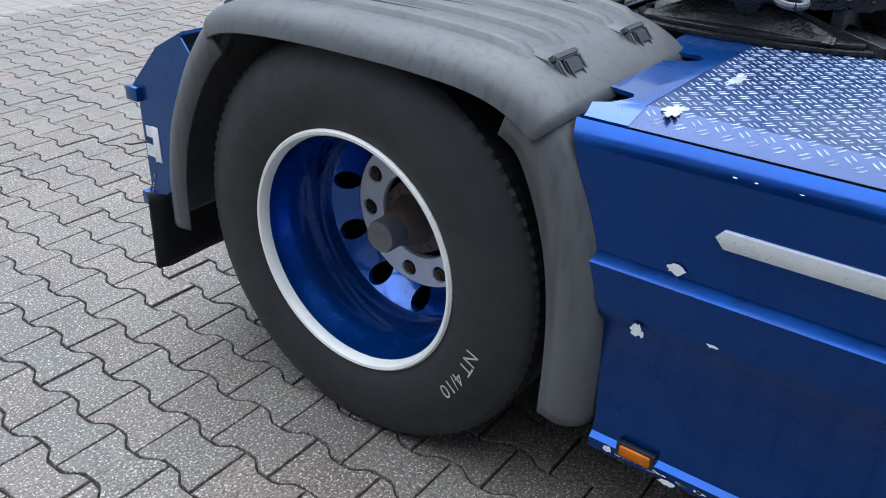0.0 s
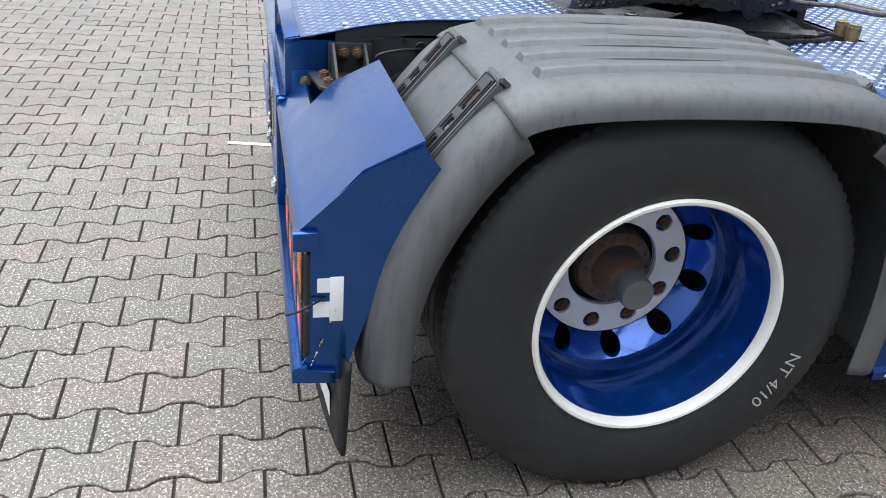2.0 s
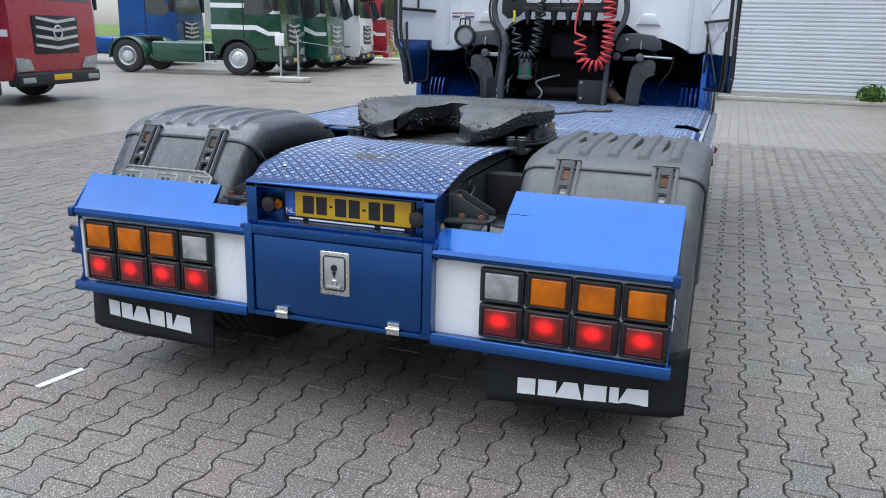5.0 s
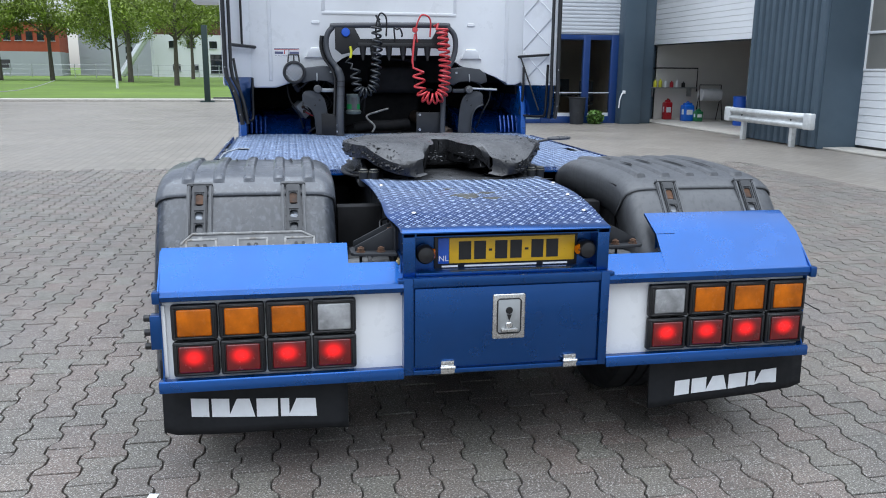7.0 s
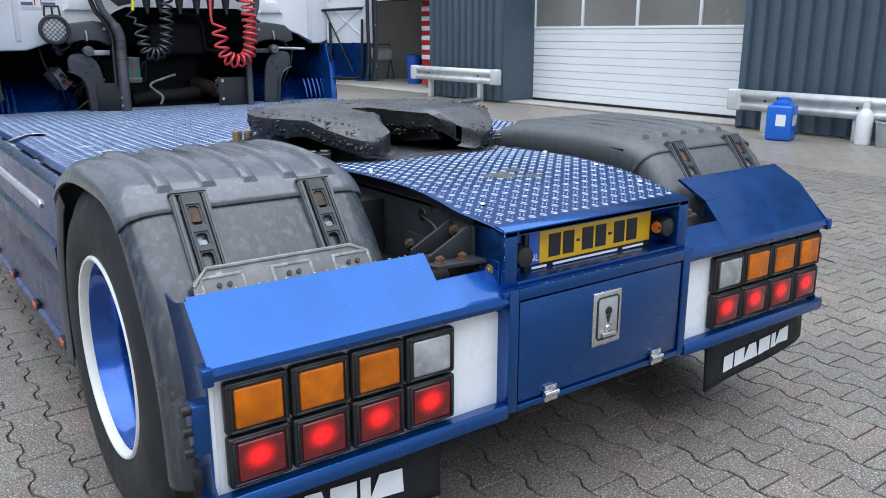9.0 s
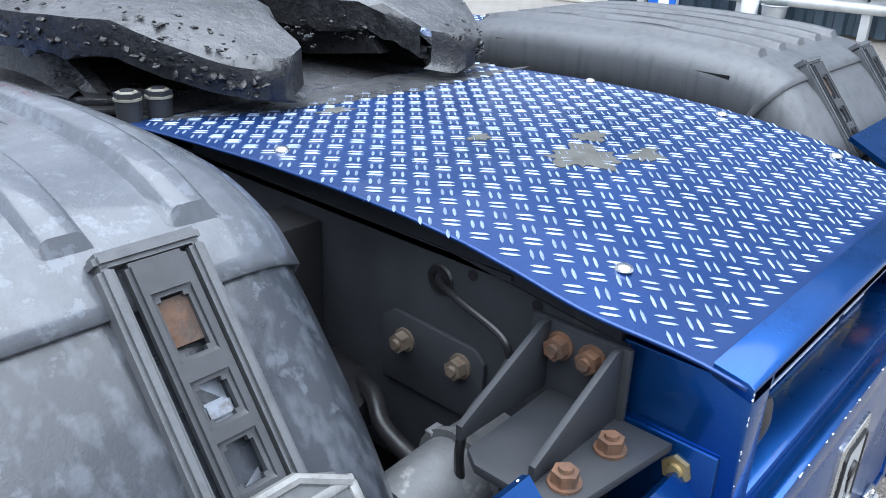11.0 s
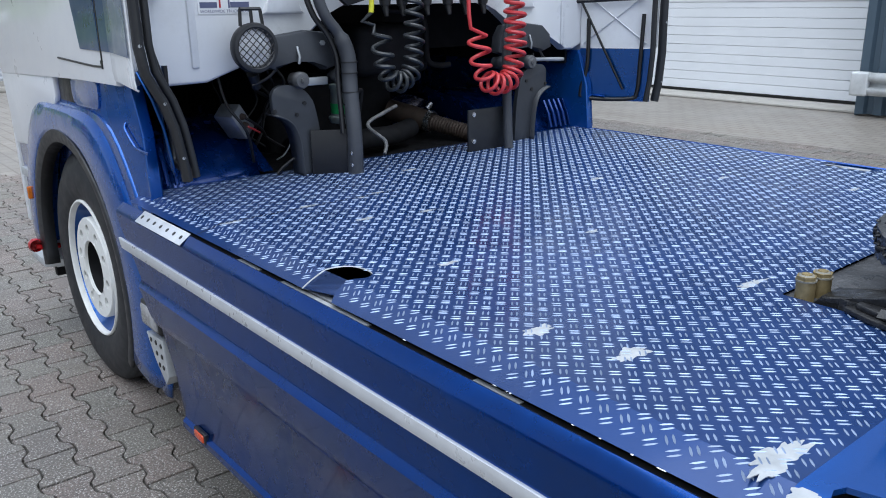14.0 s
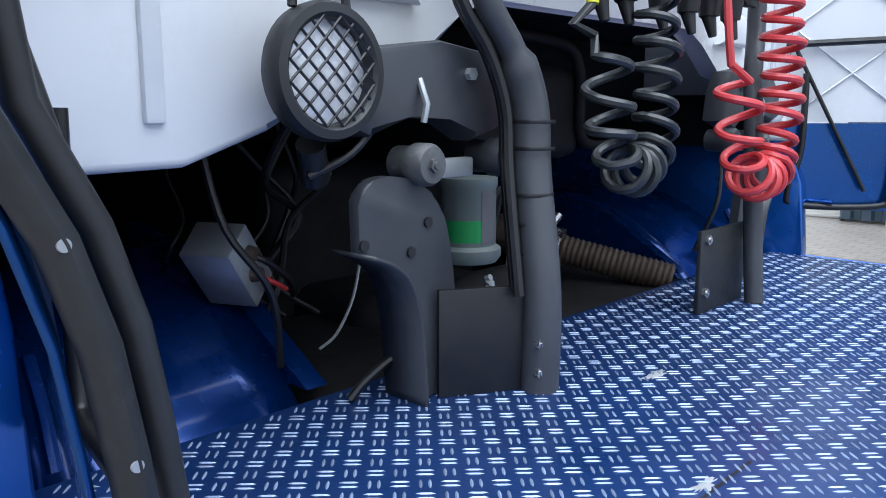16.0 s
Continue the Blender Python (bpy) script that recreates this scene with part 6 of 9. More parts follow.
for s in (1, -1):
    sx = s * 1.196 + 0.03
    bm = bm_new()
    bm_prism(bm, [(3.86, 1.465), (3.945, 1.465), (3.945, 3.0), (3.86, 3.0)], "x", *sorted((sx, sx + s * 0.003)))
    bm_prism(bm, [(3.965, 1.465), (4.185, 1.465), (4.27, 1.75), (4.60, 3.0), (4.12, 3.0), (3.97, 1.72)], "x", *sorted((sx, sx + s * 0.003)))
    part("side_graphic", bm, BLUE, cab, "broad blue graphic on the cab side")
    bm = bm_new()                                    # door shut line
    bm_tube(bm, catmull([(sx, 3.955, 3.0), (sx, 3.955, 2.2), (sx, 3.957, 1.47), (sx, 3.97, 1.43), (sx, 4.01, 1.41), (sx, 4.5, 1.42)], 6), 0.004, 6)
    part("shut_line", bm, BLACK, cab)
    bm = bm_new()
    bm_box(bm, *sorted((sx, sx + s * 0.02)), 4.52, 4.62, 1.66, 1.86, 0.008, 2)
    part("door_handle", bm, BLACK, cab)
    bm = bm_new()
    bm_box(bm, *sorted((s * 1.32, s * 1.60)), 4.90, 5.12, 2.04, 2.50, 0.06, 3)
    bm_tube(bm, [(s * 1.2, 5.05, 2.12), (s * 1.40, 5.0, 2.14)], 0.03, 8)
    bm_tube(bm, [(s * 1.2, 5.05, 2.42), (s * 1.40, 5.0, 2.40)], 0.03, 8)
    part("wing_mirror", bm, WHITE_DIRT, cab, "white wing mirror housing")

    # blue lower body with the wheel arch
    low = new("lower_body"); low.parent = TRUCK
    tagged(low, "blue lower cab side with flared front wheel arch")
    bm = bm_new()
    arch = [(FRONT_Y + 0.58 * math.cos(a), AXLE_Z + 0.60 * math.sin(a)) for a in [radians(v) for v in range(176, -1, -8)]]
    top = [(5.5, 0.6), (5.62, 1.33), (4.62, 1.352), (4.25, 1.362), (3.80, 1.368), (3.735, 1.20), (3.72, 1.0), (3.745, 0.60)]
    bm_prism(bm, arch + top, "x", *sorted((s * 1.095, s * 1.138)), 0.006, 2)
    part("body_side", bm, CAB_BLUE, low)
    bm = bm_new()                                    # flared arch, swept: a flat-topped band with a crease and a narrow outer fold
    rows = []
    for v in range(200, -3, -5):
        a = radians(v)
        c, sn = math.cos(a), math.sin(a)
        row = []
        for x, r, cap in ((1.134, 0.885, 1.238), (1.146, 0.868, 1.234), (1.150, 0.820, 1.226), (1.163, 0.806, 1.219), (1.176, 0.770, 1.208), (1.184, 0.700, 1.180), (1.184, 0.640, 1.150), (1.180, 0.622, 1.132)):
            z = AXLE_Z + r * sn
            k = max(0.0, z - cap + 0.10)
            row.append((s * x, FRONT_Y + r * c, z - (k * k / 0.4 if k < 0.2 else k - 0.10)))
        rows.append(row)
    bm_grid(bm, rows)
    ob = part("arch_flare", bm, CAB_BLUE, low, "", 25)
    solidify(ob, 0.008)
    bm = bm_new()
    rows = []
    for v in range(205, -12, -6):
        a = radians(v)
        c, sn = math.cos(a), math.sin(a)
        rows.append([(s * x, FRONT_Y + r * c, AXLE_Z + min(r, 0.615) * sn) for x, r in ((1.181, 0.626), (1.187, 0.612), (1.186, 0.585), (1.178, 0.560), (1.13, 0.545))])
    bm_grid(bm, rows)
    ob = part("arch_trim", bm, EDGE_RUBBER, low, "black rubber wheel arch trim")
    solidify(ob, 0.008)
    bm = bm_new()                                    # white front corner of the cab side, ahead of the step recess
    bm_prism(bm, [(4.66, 1.352), (4.655, 1.26), (4.70, 1.20), (4.84, 1.12), (5.02, 1.00), (5.50, 0.96), (5.60, 1.352)], "x", *sorted((s * 1.136, s * 1.160)), 0.008, 2)
    part("front_corner", bm, WHITE_DIRT, low, "white lower front corner of the cab")
    bm = bm_new()
    bm_prism(bm, [(4.46, 1.245), (4.64, 1.245), (4.645, 1.345), (4.47, 1.345)], "x", *sorted((s * 1.134, s * 1.142)), 0.002)
    part("step_recess", bm, BLACK, low, "dark recess of the entry step")
    bm = bm_new()                                    # inner mudguard
    for cy, ry, rz, v0, v1 in ((FRONT_Y - 0.24, 0.645, 0.66, 205, 88), (FRONT_Y, 0.600, 0.615, 112, -20)):
        rows = []
        for v in range(v0, v1, -6):
            a = radians(v)
            rows.append([(s * x, cy + ry * math.cos(a), AXLE_Z + rz * math.sin(a)) for x in (1.085, 0.95, 0.72, 0.64)])
        bm_grid(bm, rows)
    bm_prism(bm, [(3.86, 0.985), (4.30, 0.985), (4.45, 1.19), (4.1, 1.13)], "x", *sorted((s * 0.60, s * 0.64)))
    ob = part("inner_mudguard", bm, BLUE_SHADED, low)
    solidify(ob, 0.005)
    for k in range(5):                               # ribbed blue corner behind the arch
        x = s * (1.10 - 0.035 * k)
        bm = bm_new()
        bm_tube(bm, [(x, 3.842, 0.99), (x, 3.865, 1.06), (x, 3.90, 1.12)], 0.010, 8)
        part("corner_rib", bm, BLUE_SHADED, low)
    bm = bm_new()                                    # locker flap and grab bar
    flp = catmull([(4.13, 1.275, 0), (4.145, 1.25, 0), (4.20, 1.245, 0), (4.40, 1.243, 0), (4.445, 1.26, 0), (4.455, 1.30, 0), (4.45, 1.335, 0), (4.40, 1.347, 0), (4.16, 1.350, 0), (4.125, 1.335, 0), (4.13, 1.275, 0)], 4)[:-1]
    bm_prism(bm, [(p.x, p.y) for p in flp], "x", *sorted((s * 1.134, s * 1.146)), 0.003)
    part("flap", bm, CAB_BLUE, low)
    bm = bm_new()
    bm_tube(bm, catmull([(s * 1.138, 3.875, 1.225), (s * 1.148, 3.865, 1.205), (s * 1.150, 3.80, 1.165), (s * 1.150, 3.755, 1.148), (s * 1.148, 3.66, 1.145)], 5), 0.0055, 8)
    part("grab_bar", bm, CAB_BLUE, low)
    bm = bm_new()                                    # entry steps in bright alloy, ahead of and behind the wheel
    bm_prism(bm, [(s * 1.10, 5.22), (s * 1.175, 5.27), (s * 1.175, 5.50), (s * 1.0, 5.50), (s * 1.0, 5.22)], "z", 0.36, 0.40, 0.004)
    bm_prism(bm, [(s * 1.08, 5.22), (s * 1.16, 5.27), (s * 1.16, 5.50), (s * 1.0, 5.50), (s * 1.0, 5.22)], "z", 0.80, 0.84, 0.004)
    bm_box(bm, *sorted((s * 1.0, s * 1.12)), 5.26, 5.6, 0.35, 0.96)
    part("entry_step", bm, BARE_SHEET, low, "bright tread-plate entry steps")
    bm = bm_new()
    bm_prism(bm, [(3.60, 0.375), (3.63, 0.335), (3.71, 0.41), (3.775, 0.495), (3.62, 0.505)], "x", *sorted((s * 1.115, s * 1.195)), 0.004)
    stp = part("rear_step", bm, BARE_SHEET, low, "perforated bright alloy side step")
    for y, z in ((3.64, 0.48), (3.685, 0.48), (3.73, 0.478), (3.64, 0.44), (3.685, 0.44), (3.635, 0.40), (3.67, 0.40)):
        bm = bm_new()
        bm_cyl(bm, (s * 1.1955, y, z), (s * 1.1975, y, z), 0.010, 0.008, 10)
        part("step_hole", bm, BLACK, stp)
    bm = bm_new()
    bm_box(bm, *sorted((s * 1.12, s * 1.200)), 3.615, 3.79, 0.520, 0.622, 0.012, 3)
    rl = part("side_light", bm, BLACK, low)
    bm = bm_new()
    bm_box(bm, *sorted((s * 1.196, s * 1.206)), 3.630, 3.775, 0.534, 0.608, 0.006, 2)
    part("light_lens", bm, CLEAR, rl, "clear side working light")
    bm = bm_new()
    bm_box(bm, *sorted((s * 1.15, s * 1.20)), 5.24, 5.27, 0.72, 0.78, 0.006, 2)
    part("amber_marker", bm, AMBER, low)
    bm = bm_new()
    bm_lathe(bm, [(0.0, 0.03), (0.03, 0.025), (0.035, 0.0), (0.03, -0.02)], (s * 1.215, 5.20, 0.50), "y", 16)
    bm_cyl(bm, (s * 1.10, 5.23, 0.47), (s * 1.215, 5.21, 0.49), 0.014, None, 10)
    part("red_marker", bm, RED_OFF, low, "red round marker on a rubber arm")

    # front wheel
    w = new("front_wheel"); w.parent = TRUCK
    tagged(w, "front wheel with white rim and white hub ring")
    c = (-0.090 * s, FRONT_Y, AXLE_Z)
    tyre(w, 1.135 * s, FRONT_Y, s)
    bm = bm_new()
    bm_lathe(bm, [(0.296, 1.195), (0.304, 1.209), (0.305, 1.219), (0.300, 1.225), (0.294, 1.224), (0.290, 1.215), (0.289, 1.200)], c, "x", 64, s)
    part("rim_lip", bm, RIM_WHITE, w)
    bm = bm_new()
    bm_lathe(bm, [(0.2895, 1.202), (0.280, 1.17), (0.26, 1.13), (0.23, 1.11), (0.195, 1.12)], c, "x", 64, s)
    part("dish", bm, BLUE, w)
    bm = bm_new()
    ring_with_holes(bm, c, lambda r: 1.212, 0.122, 0.220, 0.173, 10, 0.021, 0.010, s, 0.2, 20)
    bm_lathe(bm, [(0.220, 1.212), (0.225, 1.206), (0.225, 1.165), (0.215, 1.12)], c, "x", 60, s)
    bm_lathe(bm, [(0.122, 1.212), (0.119, 1.206), (0.119, 1.16)], c, "x", 60, s)
    bmesh.ops.remove_doubles(bm, verts=bm.verts[:], dist=0.0005)
    part("hub_ring", bm, RIM_WHITE, w, "white ring round the wheel nuts")
    bm = bm_new()
    bm_lathe(bm, [(0.218, 1.199), (0.118, 1.199), (0.118, 1.130), (0.07, 1.135), (0.05, 1.15), (0.0, 1.152)], c, "x", 40, s)
    part("hub", bm, BLACK_MATT, w)

    # fairing behind the cab corner
    fa = new("side_fairing"); fa.parent = TRUCK
    tagged(fa, "splayed cab side fairing with black rubber rear edge")
    def fp(t, z):
        """A place on the fairing: t 0 at the cab, 1 at its rear edge."""
        return (s * (1.085 + 0.19 * t) + (0.03 if s > 0 else -0.02 + 0.06), 3.80 - 0.335 * t, z)
    def slab(bm, t0, t1, z0, z1, th=0.010):
        a = [fp(t0, z0), fp(t1, z0), fp(t1, z1), fp(t0, z1)]
        lo = [bm.verts.new(p) for p in a]
        hi = [bm.verts.new((p[0] + s * th, p[1], p[2])) for p in a]
        bm.faces.new(lo); bm.faces.new(hi[::-1])
        for i in range(4):
            bm.faces.new((lo[i], hi[i], hi[(i + 1) % 4], lo[(i + 1) % 4]))
    bm = bm_new()
    slab(bm, 0, 0.96, 1.38, 3.1)
    part("upper_panel", bm, WHITE_DIRT, fa)
    bm = bm_new()
    a_ = [Vector(fp(t_, z_)) + Vector((s * 0.012, 0, 0)) for t_, z_ in ((0.0, 1.465), (0.95, 1.465), (0.95, 3.1), (0.0, 3.1))]
    bm_poly(bm, a_)
    part("fairing_graphic", bm, BLUE, fa, "", 0)
    if s < 0:
        bm = bm_new()
        skin = lambda q, z, off=0.0: (-1.164 - 0.072 * q - off, 3.872 - 0.408 * q, z)
        bm_grid(bm, [[skin(q, z) for q in (0, 0.25, 0.5, 0.75, 1.0)] for z in (1.366, 1.372, 1.40, 2.2, 3.1)])
        for v in bm.verts:                           # rolled lower edge
            if v.co.z < 1.39:
                v.co.x += 0.012 if v.co.z < 1.37 else 0.003
        solidify(part("outer_panel", bm, WHITE_DIRT, fa, "white outer fairing panel"), 0.006)
        bm = bm_new()
        bm_grid(bm, [[skin(q, z, 0.0035) for q in (0.02, 0.5, 0.985)] for z in (1.465, 3.0)])
        part("outer_graphic", bm, BLUE, fa, "", 0)
    if s > 0:
        bm = bm_new()
        slab(bm, 0.0, 0.90, 1.12, 1.376)
        part("lower_panel", bm, BLUE, fa, "blue lower fairing panel")
        for z in (1.40, 1.66, 1.92):                 # diagonal bracing wires
            for a, b in ((0.05, 0.85), (0.85, 0.05)):
                bm = bm_new()
                p, q = Vector(fp(a, z)), Vector(fp(b, z + 0.24))
                bm_tube(bm, [p - Vector((s * 0.006, 0, 0)), q - Vector((s * 0.006, 0, 0))], 0.003, 6)
                part("bracing_wire", bm, SILVER, fa)
        bm = bm_new()                                # tubular step frame
        o = Vector((-s * 0.03, 0, 0))
        U = [Vector(fp(t, z)) + o for t, z in ((0.15, 1.52), (0.15, 1.30), (0.08, 1.18), (0.14, 1.135), (0.70, 1.135), (0.80, 1.17), (0.82, 1.30), (0.84, 1.54))]
        bm_tube(bm, catmull(U, 5), 0.010, 10)
        bm_tube(bm, [Vector(fp(-0.15, 1.60)) + o, Vector(fp(0.85, 1.615)) + o], 0.010, 8)
        bm_tube(bm, [Vector(fp(0.05, 1.60)) + o, Vector(fp(0.62, 1.18)) + o], 0.006, 8)
        part("step_frame", bm, BLACK, fa, "black tubular stay frame")
    else:
        lower = [(1.0, 1.425), (0.80, 1.34), (0.66, 1.25), (0.585, 1.16), (0.545, 1.10)]      # the panel's rear edge draws in downwards
        bm = bm_new()
        bm_grid(bm, [[Vector(fp(0, z)).lerp(Vector((fp(t_ * 0.97, z)[0], 3.462, z)), k / 5) for k in range(6)] for t_, z in lower])
        solidify(part("lower_panel", bm, BLUE, fa, "blue lower fairing panel"), 0.008)
        bm = bm_new()                                # tube frame inside the panel
        U = [Vector((fp(t_, z)[0] + 0.035, y_, z)) for t_, z, y_ in ((0.80, 1.56, 3.56), (0.70, 1.44, 3.52), (0.60, 1.34, 3.50), (0.50, 1.22, 3.49), (0.46, 1.13, 3.50), (0.40, 1.105, 3.54), (0.24, 1.10, 3.68), (0.18, 1.13, 3.72), (0.16, 1.30, 3.73), (0.15, 1.42, 3.73))]
        bm_tube(bm, catmull(U, 5), 0.010, 10)
        part("panel_frame", bm, BLACK, fa, "black tubular stay frame")
        bm = bm_new()
        o = Vector((-s * 0.03, 0, 0))
        bm_tube(bm, [Vector(fp(0.45, z)) + o for z in (2.2, 1.66)], 0.009, 8)
        bm_tube(bm, [Vector(fp(-0.5, 1.645)) + o, Vector(fp(0.85, 1.66)) + o], 0.012, 8)
        part("stay_bar", bm, BLACK, fa)
    bm = bm_new()                                    # rubber edge with the lower flap
    E1 = Vector(fp(1.0, 0))
    x1 = E1.x
    if s < 0:
        edge = [(x1 + 0.02, 3.45, 3.1), (x1 + 0.02, 3.45, 2.0), (x1 + 0.02, 3.45, 1.50), (x1 + 0.03, 3.45, 1.42), (x1 + 0.075, 3.45, 1.33), (x1 + 0.10, 3.45, 1.25), (x1 + 0.115, 3.45, 1.16), (x1 + 0.125, 3.45, 1.085)]
    else:
        edge = [(x1, 3.45, 3.1), (x1, 3.45, 2.0), (x1, 3.45, 1.50), (x1 + 0.004, 3.45, 1.36), (x1 + 0.004, 3.46, 1.22), (x1 - 0.006, 3.47, 1.125)]
    bm_tube(bm, edge, 0.022, 12, True, 0.7)
    part("rubber_edge", bm, EDGE_RUBBER, fa, "black rubber edge profile")
    bm = bm_new()
    if s < 0:
        bm_tube(bm, [(p[0] + 0.038, p[1] + 0.02, p[2] + 0.004) for p in edge], 0.0125, 10)
    else:
        bm_tube(bm, [(p[0] - 0.045, p[1] + 0.02, p[2]) for p in edge], 0.013, 8)
    part("edge_tube", bm, EDGE_RUBBER, fa)
    for k in (2, 4, 6) if s < 0 else (2, 4):
        bm = bm_new()
        p = edge[min(k, len(edge) - 1)]
        bm_cyl(bm, (p[0] - 0.002, p[1] - 0.014, p[2]), (p[0] - 0.002, p[1] - 0.0215, p[2]), 0.0062, 0.005, 12)
        part("edge_screw", bm, GALV, fa)

# rear wall sign, drawn as plain shapes
bm = bm_new()
bm_box(bm, -0.872, -0.672, WALL_Y - 0.003, WALL_Y - 0.0005, 1.580, 1.650)
sg = part("sticker", bm, WHITE, cab, "small white dealer sticker")
for x0, x1, z0, z1, m_ in ((-0.865, -0.802, 1.601, 1.620, INK_GREY), (-0.752, -0.680, 1.601, 1.620, INK_GREY), (-0.868, -0.678, 1.641, 1.645, INK_GREY), (-0.760, -0.754, 1.600, 1.640, INK_GREY),
                           (-0.868, -0.678, 1.632, 1.637, INK_RED), (-0.794, -0.788, 1.600, 1.632, INK_RED)):
    bm = bm_new()
    bm_box(bm, x0, x1, WALL_Y - 0.0045, WALL_Y - 0.002, z0, z1)
    part("sticker_bar", bm, m_, sg)
bm = text_bm("WORLDWIDE TRUCKSALES", 0.0148)
for v in bm.verts:
    v.co = Vector((-0.866 + v.co.x, WALL_Y - 0.004, 1.584 + v.co.y))
part("sticker_words", bm, INK_GREY, sg, "", 0)

# ---- things on the cab's back ----
# working lamp with wire guard
wl = new("work_lamp"); wl.parent = TRUCK
tagged(wl, "round work lamp with wire mesh guard")
LC = Vector((-0.722, 3.700, 1.464))
bm = bm_new()
bm_lathe(bm, [(0.0, 0.070), (0.045, 0.065), (0.070, 0.033), (0.077, 0.019), (0.085, 0.011), (0.087, -0.011), (0.083, -0.022), (0.072, -0.024), (0.0665, -0.019), (0.0645, -0.004)], LC, "y", 40)
part("housing", bm, EDGE_RUBBER, wl)
bm = bm_new()
bm_lathe(bm, [(0.0655, -0.002), (0.045, -0.006), (0.0, -0.008)], LC, "y", 32)
part("lamp_glass", bm, LAMP_GLASS, wl, "patterned lamp glass")
for k in range(-3, 4):
    for d in (1, -1):
        bm = bm_new()
        o = k * 0.0190
        h = math.sqrt(max(0, 0.068 ** 2 - o * o))
        u, v = Vector((math.sqrt(0.5), 0, d * math.sqrt(0.5))), Vector((-d * math.sqrt(0.5), 0, math.sqrt(0.5)))
        p = LC + Vector((0, -0.021, 0))
        bm_tube(bm, [p + v * o - u * h, p + v * o + Vector((0, -0.003, 0)), p + v * o + u * h], 0.0020, 5)
        part("guard_wire", bm, BLACK, wl)
bm = bm_new()
for dx in (-0.05, 0.0, 0.045):
    bm_tube(bm, [LC + Vector((dx * 0.9, 0.0, 0.076)), LC + Vector((dx * 0.8, 0.005, 0.132))], 0.006, 6)
bm_tube(bm, [LC + Vector((-0.041, 0.005, 0.132)), LC + Vector((0.037, 0.005, 0.132))], 0.007, 6)
part("lamp_hanger", bm, BLACK, wl)
bm = bm_new()
bm_cyl(bm, LC + Vector((0.0, 0.03, -0.09)), LC + Vector((0.03, 0.06, -0.14)), 0.02, None, 12)
part("lamp_bracket", bm, BLACK, wl)

HOOP_GREY = mat("taped_grey_tube", (0.050, 0.054, 0.062), 0.45, 0.0, var=0.15, scale=9, bump=0.08)
# hoop of wrapped tube that carries the air lines
hp = new("air_line_hoop"); hp.parent = TRUCK
tagged(hp, "dark tubular hoop carrying air line couplings")
HOOP = [(-0.385, 3.60, 0.985), (-0.384, 3.60, 1.14), (-0.375, 3.63, 1.32), (-0.372, 3.64, 1.42), (-0.40, 3.65, 1.50), (-0.45, 3.66, 1.57), (-0.475, 3.67, 1.66), (-0.468, 3.67, 1.74), (-0.43, 3.67, 1.795), (-0.36, 3.67, 1.815),
        (0.40, 3.67, 1.83), (0.47, 3.67, 1.81), (0.52, 3.67, 1.755), (0.53, 3.67, 1.67), (0.51, 3.66, 1.58), (0.46, 3.64, 1.49), (0.43, 3.62, 1.40), (0.42, 3.60, 1.14), (0.415, 3.585, 0.985)]
bm = bm_new()
cv_ = catmull(HOOP, 5)
bm_tube(bm, cv_, [0.030 if p.z < 1.5 and p.x < 0 else 0.021 for p in cv_], 14)
part("hoop_tube", bm, HOOP_GREY, hp)
bm = bm_new()
for z in (1.20, 1.245, 1.29, 1.36, 1.40):
    bm = bm_new()
    bm_lathe(bm, [(0.033, -0.003), (0.034, 0.0), (0.033, 0.003)], (-0.377, 3.628, z), "z", 16)
    part("cable_tie", bm, BLACK, hp)
bm = bm_new()
for off in ((-0.045, 0.01), (-0.028, 0.03)):
    bm_tube(bm, [(p.x + off[0] if p.x < 0 else p.x, p.y + off[1], p.z) for p in catmull(HOOP[1:8], 5)], 0.009, 8)
part("bundled_cable", bm, BLACK, hp)
bm = bm_new()                                        # coupling rack
bm_prism(bm, [(-0.41, 1.80), (-0.41, 1.64), (-0.36, 1.60), (-0.28, 1.62), (-0.24, 1.66), (0.36, 1.665), (0.40, 1.64), (0.46, 1.64), (0.47, 1.80), (0.38, 1.80), (0.34, 1.72), (-0.22, 1.715), (-0.26, 1.80)], "y", 3.640, 3.665, 0.004)
bm_box(bm, -0.24, 0.46, 3.63, 3.66, 1.655, 1.69, 0.004)
part("coupling_rack", bm, BLACK, hp)
for x in (-0.12, 0.0, 0.11, 0.2, -0.2, 0.3):
    bm = bm_new()
    bm_tube(bm, [(x, 3.63, 1.665), (x, 3.63, 1.60), (x, 3.63, 1.598), (x, 3.62, 1.56)], [0.028, 0.020, 0.014, 0.008], 14)
    part("coupling", bm, BLACK, hp)
for x, w, top_, m_ in ((-0.09, 0.07, 1.905, BLACK), (0.22, 0.10, 1.90, HOSE_RED), (0.05, 0.05, 1.80, BLACK)):
    bm = bm_new()
    bm_tube(bm, catmull([(x, 3.63, 1.70), (x - 0.012, 3.61, 1.80), (x + 0.2 * w, 3.60, top_ - 0.01), (x + 0.6 * w, 3.60, top_), (x + w, 3.61, top_ - 0.04), (x + w, 3.63, 1.74)], 6), 0.0065, 8)
    part("air_line", bm, m_, hp)
bm = bm_new()
bm_lathe(bm, [(0.0, -0.03), (0.03, -0.028), (0.034, 0.0), (0.03, 0.02)], (-0.33, 3.63, 1.765), "y", 18)
part("blue_cap", bm, EUBLUE, hp, "blue coupling cap")
bm = bm_new()
bm_lathe(bm, [(0.0, -0.03), (0.02, -0.028), (0.022, 0.0), (0.02, 0.02)], (0.20, 3.625, 1.79), "y", 14)
part("red_cap", bm, HOSE_RED, hp, "red coupling")


